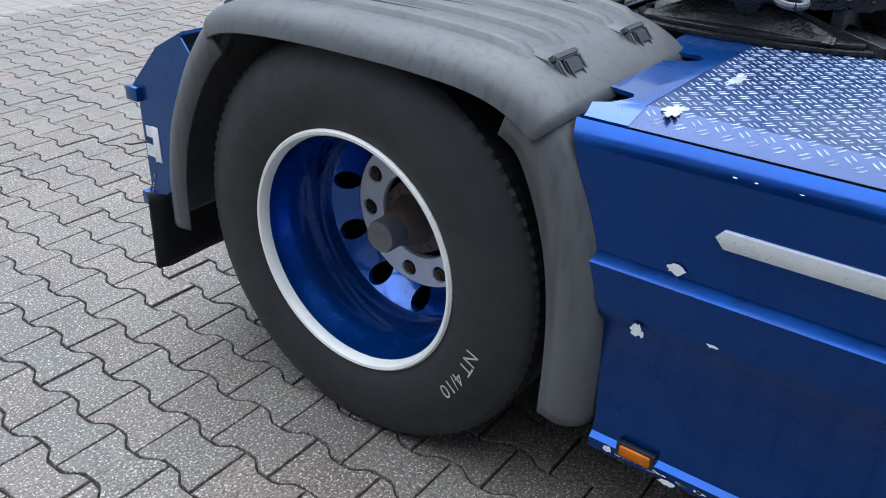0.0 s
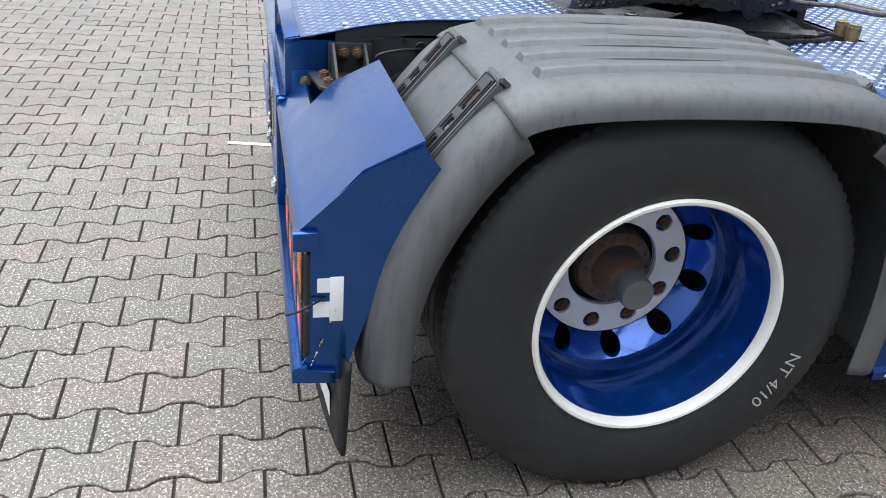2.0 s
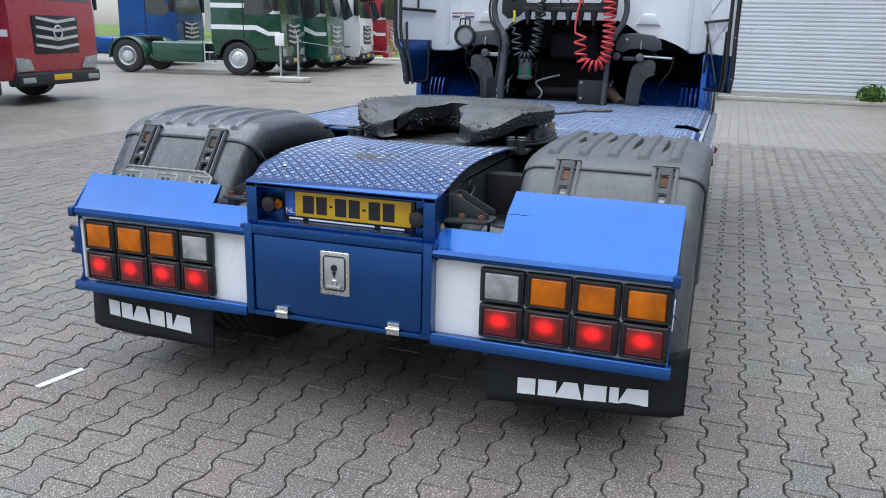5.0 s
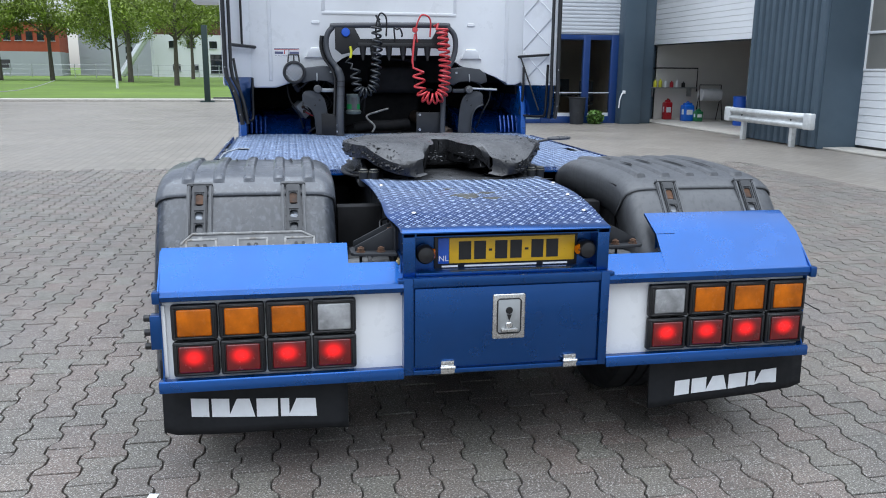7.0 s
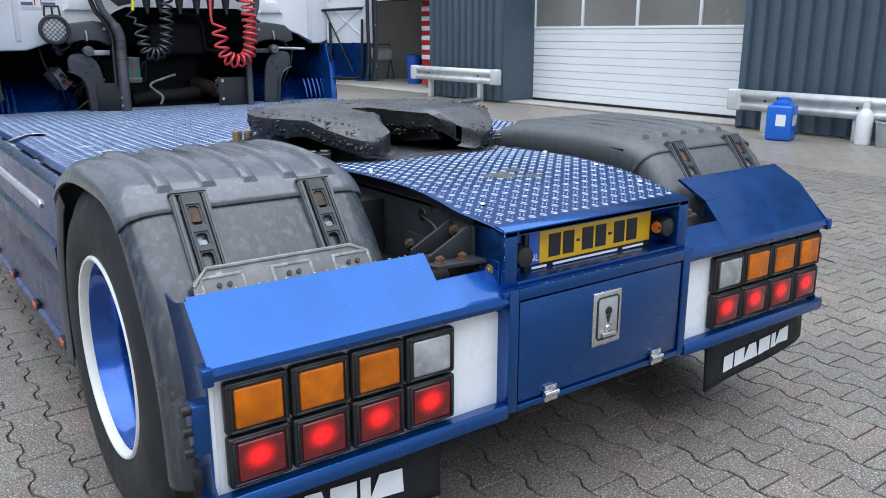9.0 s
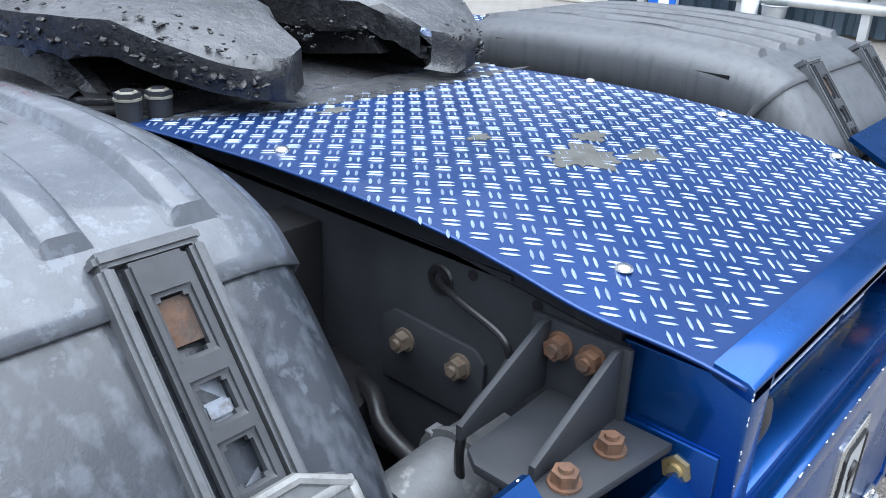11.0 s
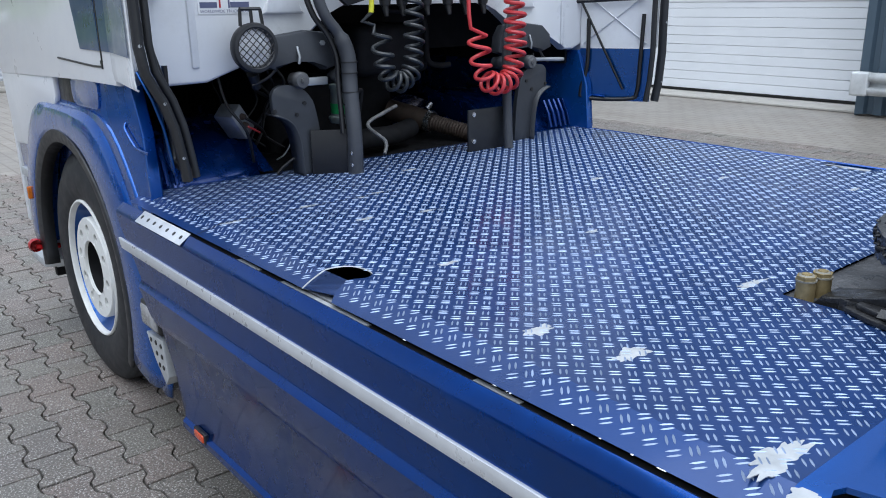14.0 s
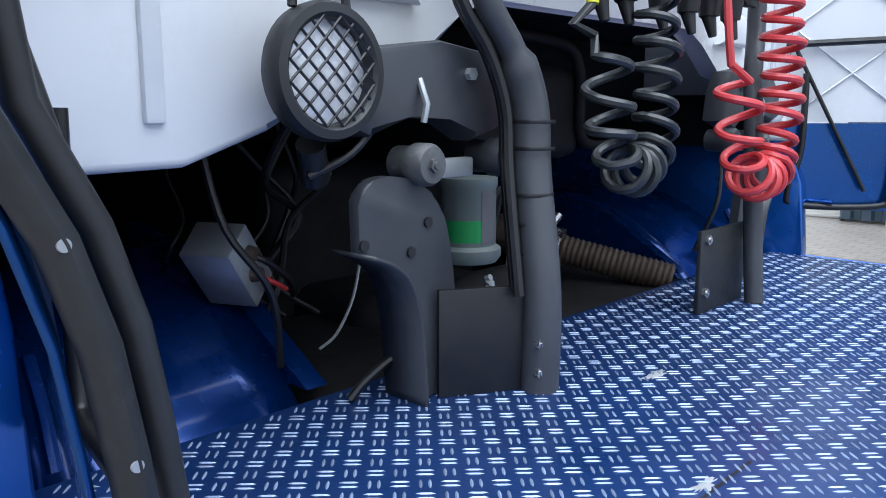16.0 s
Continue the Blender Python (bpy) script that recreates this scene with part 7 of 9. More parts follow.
def coil_along(axis, r, turns, tight):
    """A spiral round a bent axis; tight: share of the turns in each stretch of the axis."""
    ax = catmull(axis, 10)
    n = len(ax) - 1
    cum = [0.0]
    for k in range(n):
        cum.append(cum[-1] + tight[min(int(k / n * len(tight)), len(tight) - 1)])
    pts = []
    steps = int(turns * 18)
    for q in range(steps + 1):
        want = cum[-1] * q / steps
        k = max(i_ for i_ in range(n) if cum[i_] <= want + 1e-9)
        f = min(1.0, (want - cum[k]) / max(1e-9, cum[k + 1] - cum[k]))
        p = ax[k].lerp(ax[k + 1], f)
        tg = (ax[k + 1] - ax[k]).normalized()
        v = Vector((0.15, 1, 0)).normalized()
        u = tg.cross(v).normalized()
        v = u.cross(tg)
        a = 2 * math.pi * turns * q / steps
        rr = r * (1 + 0.08 * math.sin(q * 0.11))
        pts.append(p + u * (rr * math.cos(a)) + v * (rr * math.sin(a)))
    return pts


pts = coil_along([(-0.10, 3.60, 1.82), (-0.095, 3.59, 1.66), (-0.105, 3.575, 1.52), (-0.120, 3.565, 1.40), (-0.145, 3.56, 1.340), (-0.195, 3.555, 1.318), (-0.245, 3.56, 1.340), (-0.260, 3.57, 1.42), (-0.265, 3.57, 1.50)], 0.034, 18.0, (3.6, 3.1, 2.8, 1.7, 1.8, 1.8, 1.9, 1.3))
pts = [Vector((-0.07, 3.62, 1.86)), Vector((-0.10, 3.6, 1.89))] + pts
pts3 = [Vector((-0.285, 3.585, 1.53)), Vector((-0.335, 3.59, 1.545)), Vector((-0.30, 3.58, 1.575))]
bm = bm_new()
bm_tube(bm, pts + pts3, 0.0080, 8)
bh = part("coiled_black_hose", bm, HOSE_BLK, TRUCK, "dark grey coiled air hose")
bm = bm_new()
bm_tube(bm, catmull([(-0.300, 3.58, 1.575), (-0.293, 3.585, 1.62), (-0.30, 3.59, 1.66)], 6), 0.0098, 10)
part("hose_sleeve", bm, HOSE_YEL, bh, "yellow spring sleeve")
red = [Vector((0.20, 3.62, 1.76)), Vector((0.185, 3.59, 1.66)), Vector((0.175, 3.575, 1.56)), Vector((0.180, 3.570, 1.505))]
red += coil_along([(0.222, 3.57, 1.47), (0.232, 3.565, 1.36), (0.255, 3.56, 1.300), (0.300, 3.555, 1.275), (0.360, 3.555, 1.275), (0.405, 3.56, 1.31), (0.425, 3.56, 1.42), (0.425, 3.57, 1.60), (0.405, 3.58, 1.80)], 0.040, 20.0, (1.7, 1.3, 1.4, 1.5, 1.6, 2.8, 4.8, 5.3))
upl = [Vector((0.38, 3.60, 1.84)), Vector((0.35, 3.62, 1.82))]
bm = bm_new()
bm_tube(bm, red + upl, 0.0084, 8)
part("coiled_red_hose", bm, HOSE_RED, TRUCK, "red coiled air hose")

# brackets, canister, pipes below the cab
CAB_GREY = mat("dark_grey_painted_bracket", (0.038, 0.042, 0.049), 0.42, 0.0, var=0.15, scale=9, bump=0.06, second=(0.045, 0.048, 0.055), second_amount=0.36, second_scale=12)
uc = new("under_cab_gear"); uc.parent = TRUCK
tagged(uc, "dark cab suspension brackets, filter and exhaust behind the engine")
for s in (1, -1):
    o = 0.09 if s > 0 else 0.0
    X = lambda v: s * v + (0.10 if s > 0 else 0)
    bm = bm_new()
    bm_prism(bm, [(X(0.70), 1.40), (X(0.69), 1.46), (X(0.64), 1.50), (X(0.50), 1.517), (X(0.40), 1.505), (X(0.37), 1.46), (X(0.36), 1.39), (X(0.43), 1.37), (X(0.48), 1.415), (X(0.57), 1.42), (X(0.64), 1.38)], "y", 3.70, 3.76, 0.012, 2)
    part("cab_mount_cover", bm, CAB_GREY, uc)
    bm = bm_new()                                    # curved leg
    arch = catmull([(X(0.560), 0.985, 0), (X(0.565), 1.06, 0), (X(0.574), 1.13, 0), (X(0.594), 1.18, 0), (X(0.625), 1.208, 0), (X(0.666), 1.225, 0)], 4)
    back = catmull([(X(0.668), 1.290, 0), (X(0.650), 1.318, 0), (X(0.605), 1.326, 0), (X(0.550), 1.312, 0), (X(0.505), 1.275, 0), (X(0.482), 1.20, 0), (X(0.470), 1.10, 0), (X(0.466), 0.985, 0)], 4)
    bm_prism(bm, [(p.x, p.y) for p in arch + back], "y", 3.70, 3.722, 0.004, 2)
    part("support_leg", bm, CAB_GREY, uc)
    for z, x in ((1.235, 0.66), (1.215, 0.57), (1.255, 0.535)):
        bm = bm_new()
        bm_cyl(bm, (X(x), 3.700, z), (X(x), 3.696, z), 0.008, None, 12)
        part("leg_hole", bm, BLACK, uc)
    bm = bm_new()
    bm_grid(bm, [[(p.x, y, p.y) for p in arch] for y in (3.672, 3.760)])
    solidify(part("leg_flange", bm, CAB_GREY, uc), 0.006)
    for x, z in ((0.548, 1.340), (0.378, 1.344)):
        bm = bm_new()
        bm_lathe(bm, [(0.0, -0.022), (0.026, -0.020), (0.031, -0.012), (0.031, 0.012), (0.026, 0.02), (0.026, 0.05)], (X(x), 3.695, z), "y", 22)
        hexnut(bm, (X(x), 3.674, z), "y", 0.011, 0.006, -1)
        part("bush", bm, CYL_GREY if x > 0.5 else CAB_GREY, uc, "round grey rubber bush")
    bm = bm_new()
    bm_box(bm, *sorted((X(0.52), X(0.42))), 3.71, 3.73, 1.315, 1.345, 0.004)
    part("tie_plate", bm, GALV if s < 0 else CAB_GREY, uc, "scuffed bright tie plate" if s < 0 else "dark tie plate")
    bm = bm_new()
    bm_tube(bm, [(X(0.55), 3.70, 1.46), (X(0.55), 3.685, 1.425), (X(0.552), 3.69, 1.40)], 0.005, 6)
    part("clip", bm, GALV, uc)
    bm = bm_new()
    bm_cyl(bm, (X(0.445), 3.70, 1.47), (X(0.445), 3.69, 1.47), 0.010, None, 6)
    part("bolt", bm, GALV, uc)
    bm = bm_new()
    bm_tube(bm, catmull([(X(0.72), 3.74, 1.33), (X(0.66), 3.72, 1.36), (X(0.60), 3.71, 1.42), (X(0.56), 3.71, 1.43)], 5), 0.006, 8)
    bm_tube(bm, catmull([(X(0.78), 3.9, 1.36), (X(0.76), 3.88, 1.25), (X(0.70), 3.86, 1.15), (X(0.66), 3.9, 1.02)], 5), 0.006, 8)
    bm_tube(bm, catmull([(X(0.50), 3.73, 1.02), (X(0.55), 3.74, 1.05), (X(0.60), 3.76, 1.02), (X(0.63), 3.77, 0.99)], 5), 0.007, 8)
    part("cable", bm, BLACK, uc)
bm = bm_new()
bm_prism(bm, [(-0.372, 3.598), (-0.368, 3.606), (-0.520, 3.694), (-0.524, 3.686)], "z", 0.985, 1.152, 0.001)
part("foot_plate", bm, BLACK, uc)
bm = bm_new()
bm_box(bm, 0.215, 0.44, 3.625, 3.635, 0.985, 1.165, 0.002)
part("foot_plate", bm, EDGE_RUBBER, uc)
for x, z in ((-0.405, 1.065), (-0.405, 1.02), (0.24, 1.145), (0.24, 1.03)):
    bm = bm_new()
    hexnut(bm, (x, 3.590 if x < 0 else 3.625, z), "y", 0.011, 0.008, -1)
    part("plate_bolt", bm, STEEL, uc)
bm = bm_new()                                        # filter canister
bm_lathe(bm, [(0.0, 0.0), (0.055, 0.0), (0.062, 0.01), (0.062, 0.025), (0.052, 0.032), (0.052, 0.135), (0.055, 0.14), (0.055, 0.155), (0.0, 0.16)], (-0.262, 3.86, 1.14), "z", 28)
cn = part("filter_canister", bm, CANISTER, uc, "grey filter canister with green band")
bm = bm_new()
bm_lathe(bm, [(0.0527, 0.04), (0.0527, 0.08)], (-0.262, 3.86, 1.14), "z", 28)
part("green_band", bm, GREEN_BAND, cn)
bm = bm_new()
rows = [[(-0.262 + 0.0532 * math.cos(a), 3.86 + 0.0532 * math.sin(a), 1.14 + z) for a in [radians(250 + 7 * k) for k in range(8)]] for z in (0.036, 0.132)]
bm_grid(bm, rows)
part("label", bm, CAP_GREY, cn)
bm = bm_new()                                        # junction box, tilted
m = pose(-0.672, 4.02, 1.168, 0, 50, 26)
bm_box(bm, -0.064, 0.064, -0.045, 0.045, -0.036, 0.036, 0.004, 2)
bmesh.ops.transform(bm, matrix=m, verts=bm.verts[:])
part("junction_box", bm, GALV, uc, "grey tilted junction box")
bm = bm_new()
bm_box(bm, -0.052, 0.052, -0.035, 0.035, 0.0362, 0.039, 0.001, 1)
bm_cyl(bm, (0.0, 0.0, 0.039), (0.0, 0.0, 0.050), 0.020, 0.016, 16)
bmesh.ops.transform(bm, matrix=m, verts=bm.verts[:])
part("box_lid", bm, BARE_SHEET, uc, "pale lid with a round boss")
bm = bm_new()
bm_tube(bm, catmull([m @ Vector((-0.02, -0.045, 0.008)), m @ Vector((0.0, -0.07, 0.010)), m @ Vector((0.07, -0.075, 0.03)), m @ Vector((0.14, -0.05, 0.05))], 5), 0.006, 8)
part("box_cable", bm, BLACK, uc)
for _a, _b in ((-0.022, 0.008), (0.012, -0.006)):
    bm = bm_new()
    bm_cyl(bm, m @ Vector((_a, -0.045, _b)), m @ Vector((_a, -0.060, _b)), 0.014, 0.011, 14)
    part("cable_gland", bm, EXHAUST, uc, "ringed brown cable gland")
bm = bm_new()
bm_tube(bm, catmull([m @ Vector((0.012, -0.045, -0.006)), m @ Vector((0.03, -0.068, -0.004)), m @ Vector((0.08, -0.07, 0.018))], 5), 0.0045, 8)
part("box_cable", bm, HOSE_RED, uc, "red cable")
bm = bm_new()
bm_tube(bm, catmull([(-0.40, 4.0, 1.16), (-0.44, 3.98, 1.08), (-0.48, 3.98, 1.02), (-0.52, 3.98, 1.0)], 5), 0.003, 6)
part("box_cable", bm, GALV, uc)
bm = bm_new()                                        # exhaust flexible pipe
a, b = Vector((0.30, 4.32, 1.10)), Vector((0.52, 3.84, 0.985))
bm_tube(bm, [a, a.lerp(b, 0.45)], 0.050, 20)
n = 40
bm_tube(bm, [a.lerp(b, 0.45 + 0.55 * k / n) for k in range(n + 1)], [0.035 + (0.005 if k % 2 else 0.0) for k in range(n + 1)], 18)
ex = part("exhaust_pipe", bm, EXHAUST, uc, "brown flexible exhaust pipe")
bm = bm_new()
q = a.lerp(b, 0.40)
bm_tube(bm, [q, a.lerp(b, 0.45)], 0.054, 20)
bm_cyl(bm, q + Vector((0, 0, 0.06)), q + Vector((0.02, -0.01, 0.085)), 0.012, None, 8)
part("clamp", bm, STEEL, ex, "steel pipe clamp")
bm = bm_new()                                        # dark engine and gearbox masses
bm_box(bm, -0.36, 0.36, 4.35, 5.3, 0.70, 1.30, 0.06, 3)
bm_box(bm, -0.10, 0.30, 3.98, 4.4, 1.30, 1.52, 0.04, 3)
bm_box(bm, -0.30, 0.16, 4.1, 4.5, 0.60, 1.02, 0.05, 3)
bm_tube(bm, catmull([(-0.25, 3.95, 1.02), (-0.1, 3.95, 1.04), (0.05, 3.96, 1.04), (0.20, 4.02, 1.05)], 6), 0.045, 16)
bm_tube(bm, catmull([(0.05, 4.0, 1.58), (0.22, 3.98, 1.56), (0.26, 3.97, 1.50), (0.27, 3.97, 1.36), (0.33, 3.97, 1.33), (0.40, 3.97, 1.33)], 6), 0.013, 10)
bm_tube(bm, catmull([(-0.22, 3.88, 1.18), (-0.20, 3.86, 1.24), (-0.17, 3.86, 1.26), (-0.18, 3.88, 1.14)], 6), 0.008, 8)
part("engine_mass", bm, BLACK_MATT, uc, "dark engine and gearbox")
bm = bm_new()
bm_tube(bm, catmull([(-0.12, 3.78, 1.00), (-0.10, 3.80, 1.05), (-0.16, 3.84, 1.12), (-0.06, 3.86, 1.16), (0.02, 3.88, 1.18)], 6), 0.008, 8)
part("bent_pipe", bm, BARE_DIRT, uc, "bent bright pipe")
bm = bm_new()
bm_tube(bm, [(-0.358 + 0.0 * k, 3.70 + 0.001 * k + 0.006 * math.cos(k * 1.6), 1.04 + 0.0035 * k + 0.0 * math.sin(k * 1.6)) for k in range(30)], 0.006, 6)
part("spring_cable", bm, GALV, uc)
bm = bm_new()
bm_tube(bm, [(0.64, 3.72, 1.35), (0.88, 3.70, 1.34)], 0.009, 8)
part("stay_rod", bm, GALV, uc)
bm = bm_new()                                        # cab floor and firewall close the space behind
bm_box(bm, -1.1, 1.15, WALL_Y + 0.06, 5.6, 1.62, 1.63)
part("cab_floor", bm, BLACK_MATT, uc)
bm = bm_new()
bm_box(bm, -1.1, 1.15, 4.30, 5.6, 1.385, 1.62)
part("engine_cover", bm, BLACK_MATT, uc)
for s in (1, -1):                                     # black strip added behind the cab side's lower edge to stop light
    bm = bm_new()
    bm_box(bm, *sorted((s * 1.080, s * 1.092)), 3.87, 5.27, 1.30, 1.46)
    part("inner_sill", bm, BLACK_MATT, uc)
# firewall widened beyond its part to block light under the cab
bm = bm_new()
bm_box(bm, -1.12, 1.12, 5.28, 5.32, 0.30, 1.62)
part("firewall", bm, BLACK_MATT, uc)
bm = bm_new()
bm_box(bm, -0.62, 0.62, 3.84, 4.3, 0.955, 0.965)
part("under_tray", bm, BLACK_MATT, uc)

# loose wiring and hoses in the dark space under the cab's left corner
_rng = random.Random(77)
for _k in range(6):
    _x, _y = _rng.uniform(-0.60, -0.44), _rng.uniform(4.04, 4.20)
    _pts = [(_x, _y, 1.40)]
    for _q in range(4):
        _x += _rng.uniform(-0.09, 0.10); _y += _rng.uniform(-0.05, 0.05)
        _pts.append((_x, _y, 1.40 - 0.095 * (_q + 1) + _rng.uniform(-0.02, 0.02)))
    bm = bm_new()
    bm_tube(bm, catmull(_pts, 5), _rng.uniform(0.003, 0.008), 7)
    part("loose_cable", bm, BLACK, uc)

# ---- workshop and office building ----
CLAD_DK = mat("dark_blue_grey_cladding", (0.066, 0.100, 0.132), 0.40, 0.2, var=0.08, scale=1.5, second=(0.078, 0.112, 0.146), second_amount=0.45, second_scale=0.8, second_edge=0.2)
CLAD_LT = mat("light_grey_cladding", (0.66, 0.69, 0.73), 0.38, 0.15, var=0.05, scale=1.2)
DOOR_WHITE = mat("white_sectional_door", (0.78, 0.80, 0.82), 0.45, 0.0, var=0.04, scale=1.0, second=(0.72, 0.74, 0.75), second_amount=0.35, second_scale=0.7, second_edge=0.3)
DOOR_GLASS = mat("dusty_door_glass", (0.19, 0.19, 0.175), 0.20, 0.0, var=0.12, scale=0.6, coat=0.3)
FRAME_BLUE = mat("dark_blue_door_frame", (0.010, 0.040, 0.16), 0.38, 0.0, var=0.06, coat=0.2)
DARK_GLASS = glass("dark_office_glass", (0.016, 0.020, 0.024))
OFFICE_GLASS = mat("clear_office_glass", (0.72, 0.76, 0.76), 0.02, 0.0, var=0.02, rough_var=0.01)
OFFICE_GLASS.node_tree.nodes["Principled BSDF"].inputs["Transmission Weight"].default_value = 1.0
OFFICE_GLASS.node_tree.nodes["Principled BSDF"].inputs["IOR"].default_value = 1.25
PALE_GLASS = mat("frosted_door_glass", (0.20, 0.25, 0.27), 0.22, 0.0, var=0.2, scale=1.4, coat=0.3)
GALV_RAIL = mat("pale_galvanised_rail", (0.60, 0.62, 0.62), 0.5, 0.25, var=0.14, scale=5, bump=0.06, second=(0.48, 0.50, 0.50), second_amount=0.4, second_scale=4)
INSIDE = mat("dim_workshop_wall", (0.76, 0.75, 0.71), 0.7, 0.0, var=0.06, scale=0.7)
BLUE_PLASTIC = mat("blue_plastic", (0.010, 0.12, 0.55), 0.38, 0.0, var=0.08, scale=6, coat=0.1)
RED_PAINT = mat("red_paint", (0.42, 0.014, 0.022), 0.34, 0.0, var=0.08, coat=0.3)
LEAF = mat("hedge_leaf", (0.075, 0.16, 0.022), 0.6, 0.0, var=0.3, scale=3, rand=0.45)


def ribbed_wall(bm, axis, a0, a1, z0, z1, base, depth, pitch, face, upright=True):
    """Trapezoid-ribbed sheet. axis: along which it runs; base: its plane; face: the side it faces (+1, -1)."""
    prof = []
    n = int(round(((a1 - a0) if upright else (z1 - z0)) / pitch))
    start, step = (a0, (a1 - a0) / n) if upright else (z0, (z1 - z0) / n)
    for k in range(n):
        s = start + k * step
        prof += [(s, 0.0), (s + 0.30 * step, 0.0), (s + 0.42 * step, depth), (s + 0.86 * step, depth), (s + 0.98 * step, 0.0)]
    prof.append((start + n * step, 0.0))
    rows = []
    for end in (0, 1):
        row = []
        for u, d in prof:
            w = base + face * d
            if upright:
                z = (z0, z1)[end]
                row.append((u, w, z) if axis == "x" else (w, u, z))
            else:
                v = (a0, a1)[end]
                row.append((v, w, u) if axis == "x" else (w, v, u))
        rows.append(row)
    bm_grid(bm, rows)


HTOP = 7.0
# office front, facing the yard
wall = tagged(new("wall_north"), "office wall of light grey ribbed cladding", "wall", kind="structure")
bm = bm_new()
ribbed_wall(bm, "x", -1.0, 4.92, 0.12, HTOP, 20.0, 0.03, 0.105, -1, False)
ribbed_wall(bm, "x", 4.92, 8.62, 2.52, HTOP, 20.0, 0.03, 0.105, -1, False)
part("cladding", bm, CLAD_LT, wall, "", 20)
bm = bm_new()
bm_box(bm, -1.0, 4.92, 20.01, 20.25, 0, HTOP)
bm_box(bm, 4.92, 8.62, 20.01, 20.25, 2.52, HTOP)
bm_box(bm, -1.05, -0.8, 19.98, 29.0, 0, HTOP)
part("masonry", bm, CLAD_LT, wall)
bm = bm_new()
bm_box(bm, -1.02, 4.90, 19.93, 20.0, 0, 0.13)
part("plinth", bm, CONCRETE, wall)
bm = bm_new()
bm_tube(bm, [(-1.02, 19.90, 0.0), (-1.02, 19.90, HTOP)], 0.085, 16)
part("downpipe", bm, WHITE, wall, "white corner downpipe")

wall = tagged(new("wall_office"), "brown inner walls of the dim office", "wall", kind="structure")
bm = bm_new()
bm_box(bm, 4.92, 8.62, 22.9, 23.0, 0, 2.5)
bm_box(bm, 4.86, 4.92, 20.25, 23.0, 0, 2.5)
bm_box(bm, 8.62, 8.70, 20.30, 23.0, 0, 2.5)
bm_box(bm, 4.92, 8.62, 20.25, 22.9, 2.44, 2.52)
part("inner_wall", bm, mat("tan_office_wall", (0.30, 0.235, 0.165), 0.7, var=0.10, scale=0.8, second=(0.20, 0.15, 0.11), second_amount=0.4, second_scale=0.5), wall)
bm = bm_new()
bm_box(bm, 4.92, 8.62, 20.06, 22.9, 0.004, 0.02)
part("office_floor", bm, BLACK_MATT, wall)
for ox, oy in ((6.95, 21.0), (7.95, 20.9)):
    t = thing("office_chair", "black high-backed office chair behind the glass", "chair", (ox, oy, 0.02), group="chairs in the office")
    bm = bm_new()
    bm_box(bm, -0.24, 0.24, -0.24, 0.24, 0.46, 0.54, 0.03, 2)
    part("seat", bm, BLACK, t)
    bm = bm_new()
    bm_box(bm, -0.22, 0.22, -0.27, -0.21, 0.58, 1.18, 0.03, 3)
    part("backrest", bm, BLACK, t)
    bm = bm_new()
    bm_cyl(bm, (0, 0, 0.06), (0, 0, 0.46), 0.03, None, 10)
    for k in range(5):
        a = 2 * math.pi * k / 5
        bm_tube(bm, [(0, 0, 0.08), (0.28 * math.cos(a), 0.28 * math.sin(a), 0.03)], 0.022, 6)
    part("base", bm, BLACK, t)
t = thing("desk", "dark desk inside the office", "desk", (7.6, 21.9, 0.02))
bm = bm_new()
bm_box(bm, -0.8, 0.8, -0.35, 0.35, 0.70, 0.74, 0.005)
part("tabletop", bm, BLACK_MATT, t)
bm = bm_new()
bm_box(bm, -0.25, 0.25, 0.0, 0.04, 0.86, 1.22, 0.01)
bm_cyl(bm, (0, 0.02, 0.74), (0, 0.02, 0.88), 0.03, None, 8)
part("screen", bm, BLACK, t)
for ox in (-0.76, 0.72):
    bm = bm_new()
    bm_box(bm, ox, ox + 0.04, -0.33, 0.33, 0, 0.70)
    part("leg", bm, BLACK_MATT, t)

dr = tagged(new("door_1"), "dark blue glazed office entrance", "door", kind="structure")
bm = bm_new()
for x0, x1, z0, z1 in ((4.95, 5.06, 0, 2.5), (6.34, 6.62, 0, 2.5), (7.56, 7.76, 0, 2.5), (8.40, 8.62, 0, 2.5)):
    bm_box(bm, x0, x1, 19.94, 20.06, z0, z1, 0.006)
for x0, x1, z0, z1 in ((5.06, 6.34, 2.36, 2.5), (6.62, 7.56, 2.36, 2.5), (7.76, 8.40, 2.36, 2.5), (6.62, 7.56, 0.0, 0.20), (7.76, 8.40, 0.0, 0.20), (5.06, 6.34, 0, 0.12)):
    bm_box(bm, x0, x1, 19.95, 20.05, z0, z1, 0.006)
part("door_frame", bm, FRAME_BLUE, dr)
bm = bm_new()
bm_box(bm, 5.06, 6.34, 20.0, 20.02, 0.12, 2.36)
part("pane", bm, PALE_GLASS, dr)
for x0, x1 in ((6.62, 7.56), (7.76, 8.40)):
    bm = bm_new()
    bm_box(bm, x0, x1, 20.0, 20.02, 0.20, 2.36)
    part("pane", bm, OFFICE_GLASS, dr).visible_shadow = False
    bm = bm_new()
    bm_box(bm, x0, x1, 19.985, 19.998, 0.86, 0.885)
    bm_box(bm, x0, x1, 19.98, 19.998, 0.20, 0.30)
    part("rail", bm, CLAD_LT, dr)
bm = bm_new()
bm_tube(bm, [(6.28, 19.90, 1.02), (6.28, 19.90, 1.28)], 0.014, 8)
bm_tube(bm, [(6.28, 19.95, 1.10), (6.28, 19.90, 1.10), (6.18, 19.90, 1.10)], 0.011, 8)
bm_box(bm, 6.345, 6.395, 19.93, 19.945, 0.98, 1.30, 0.004)
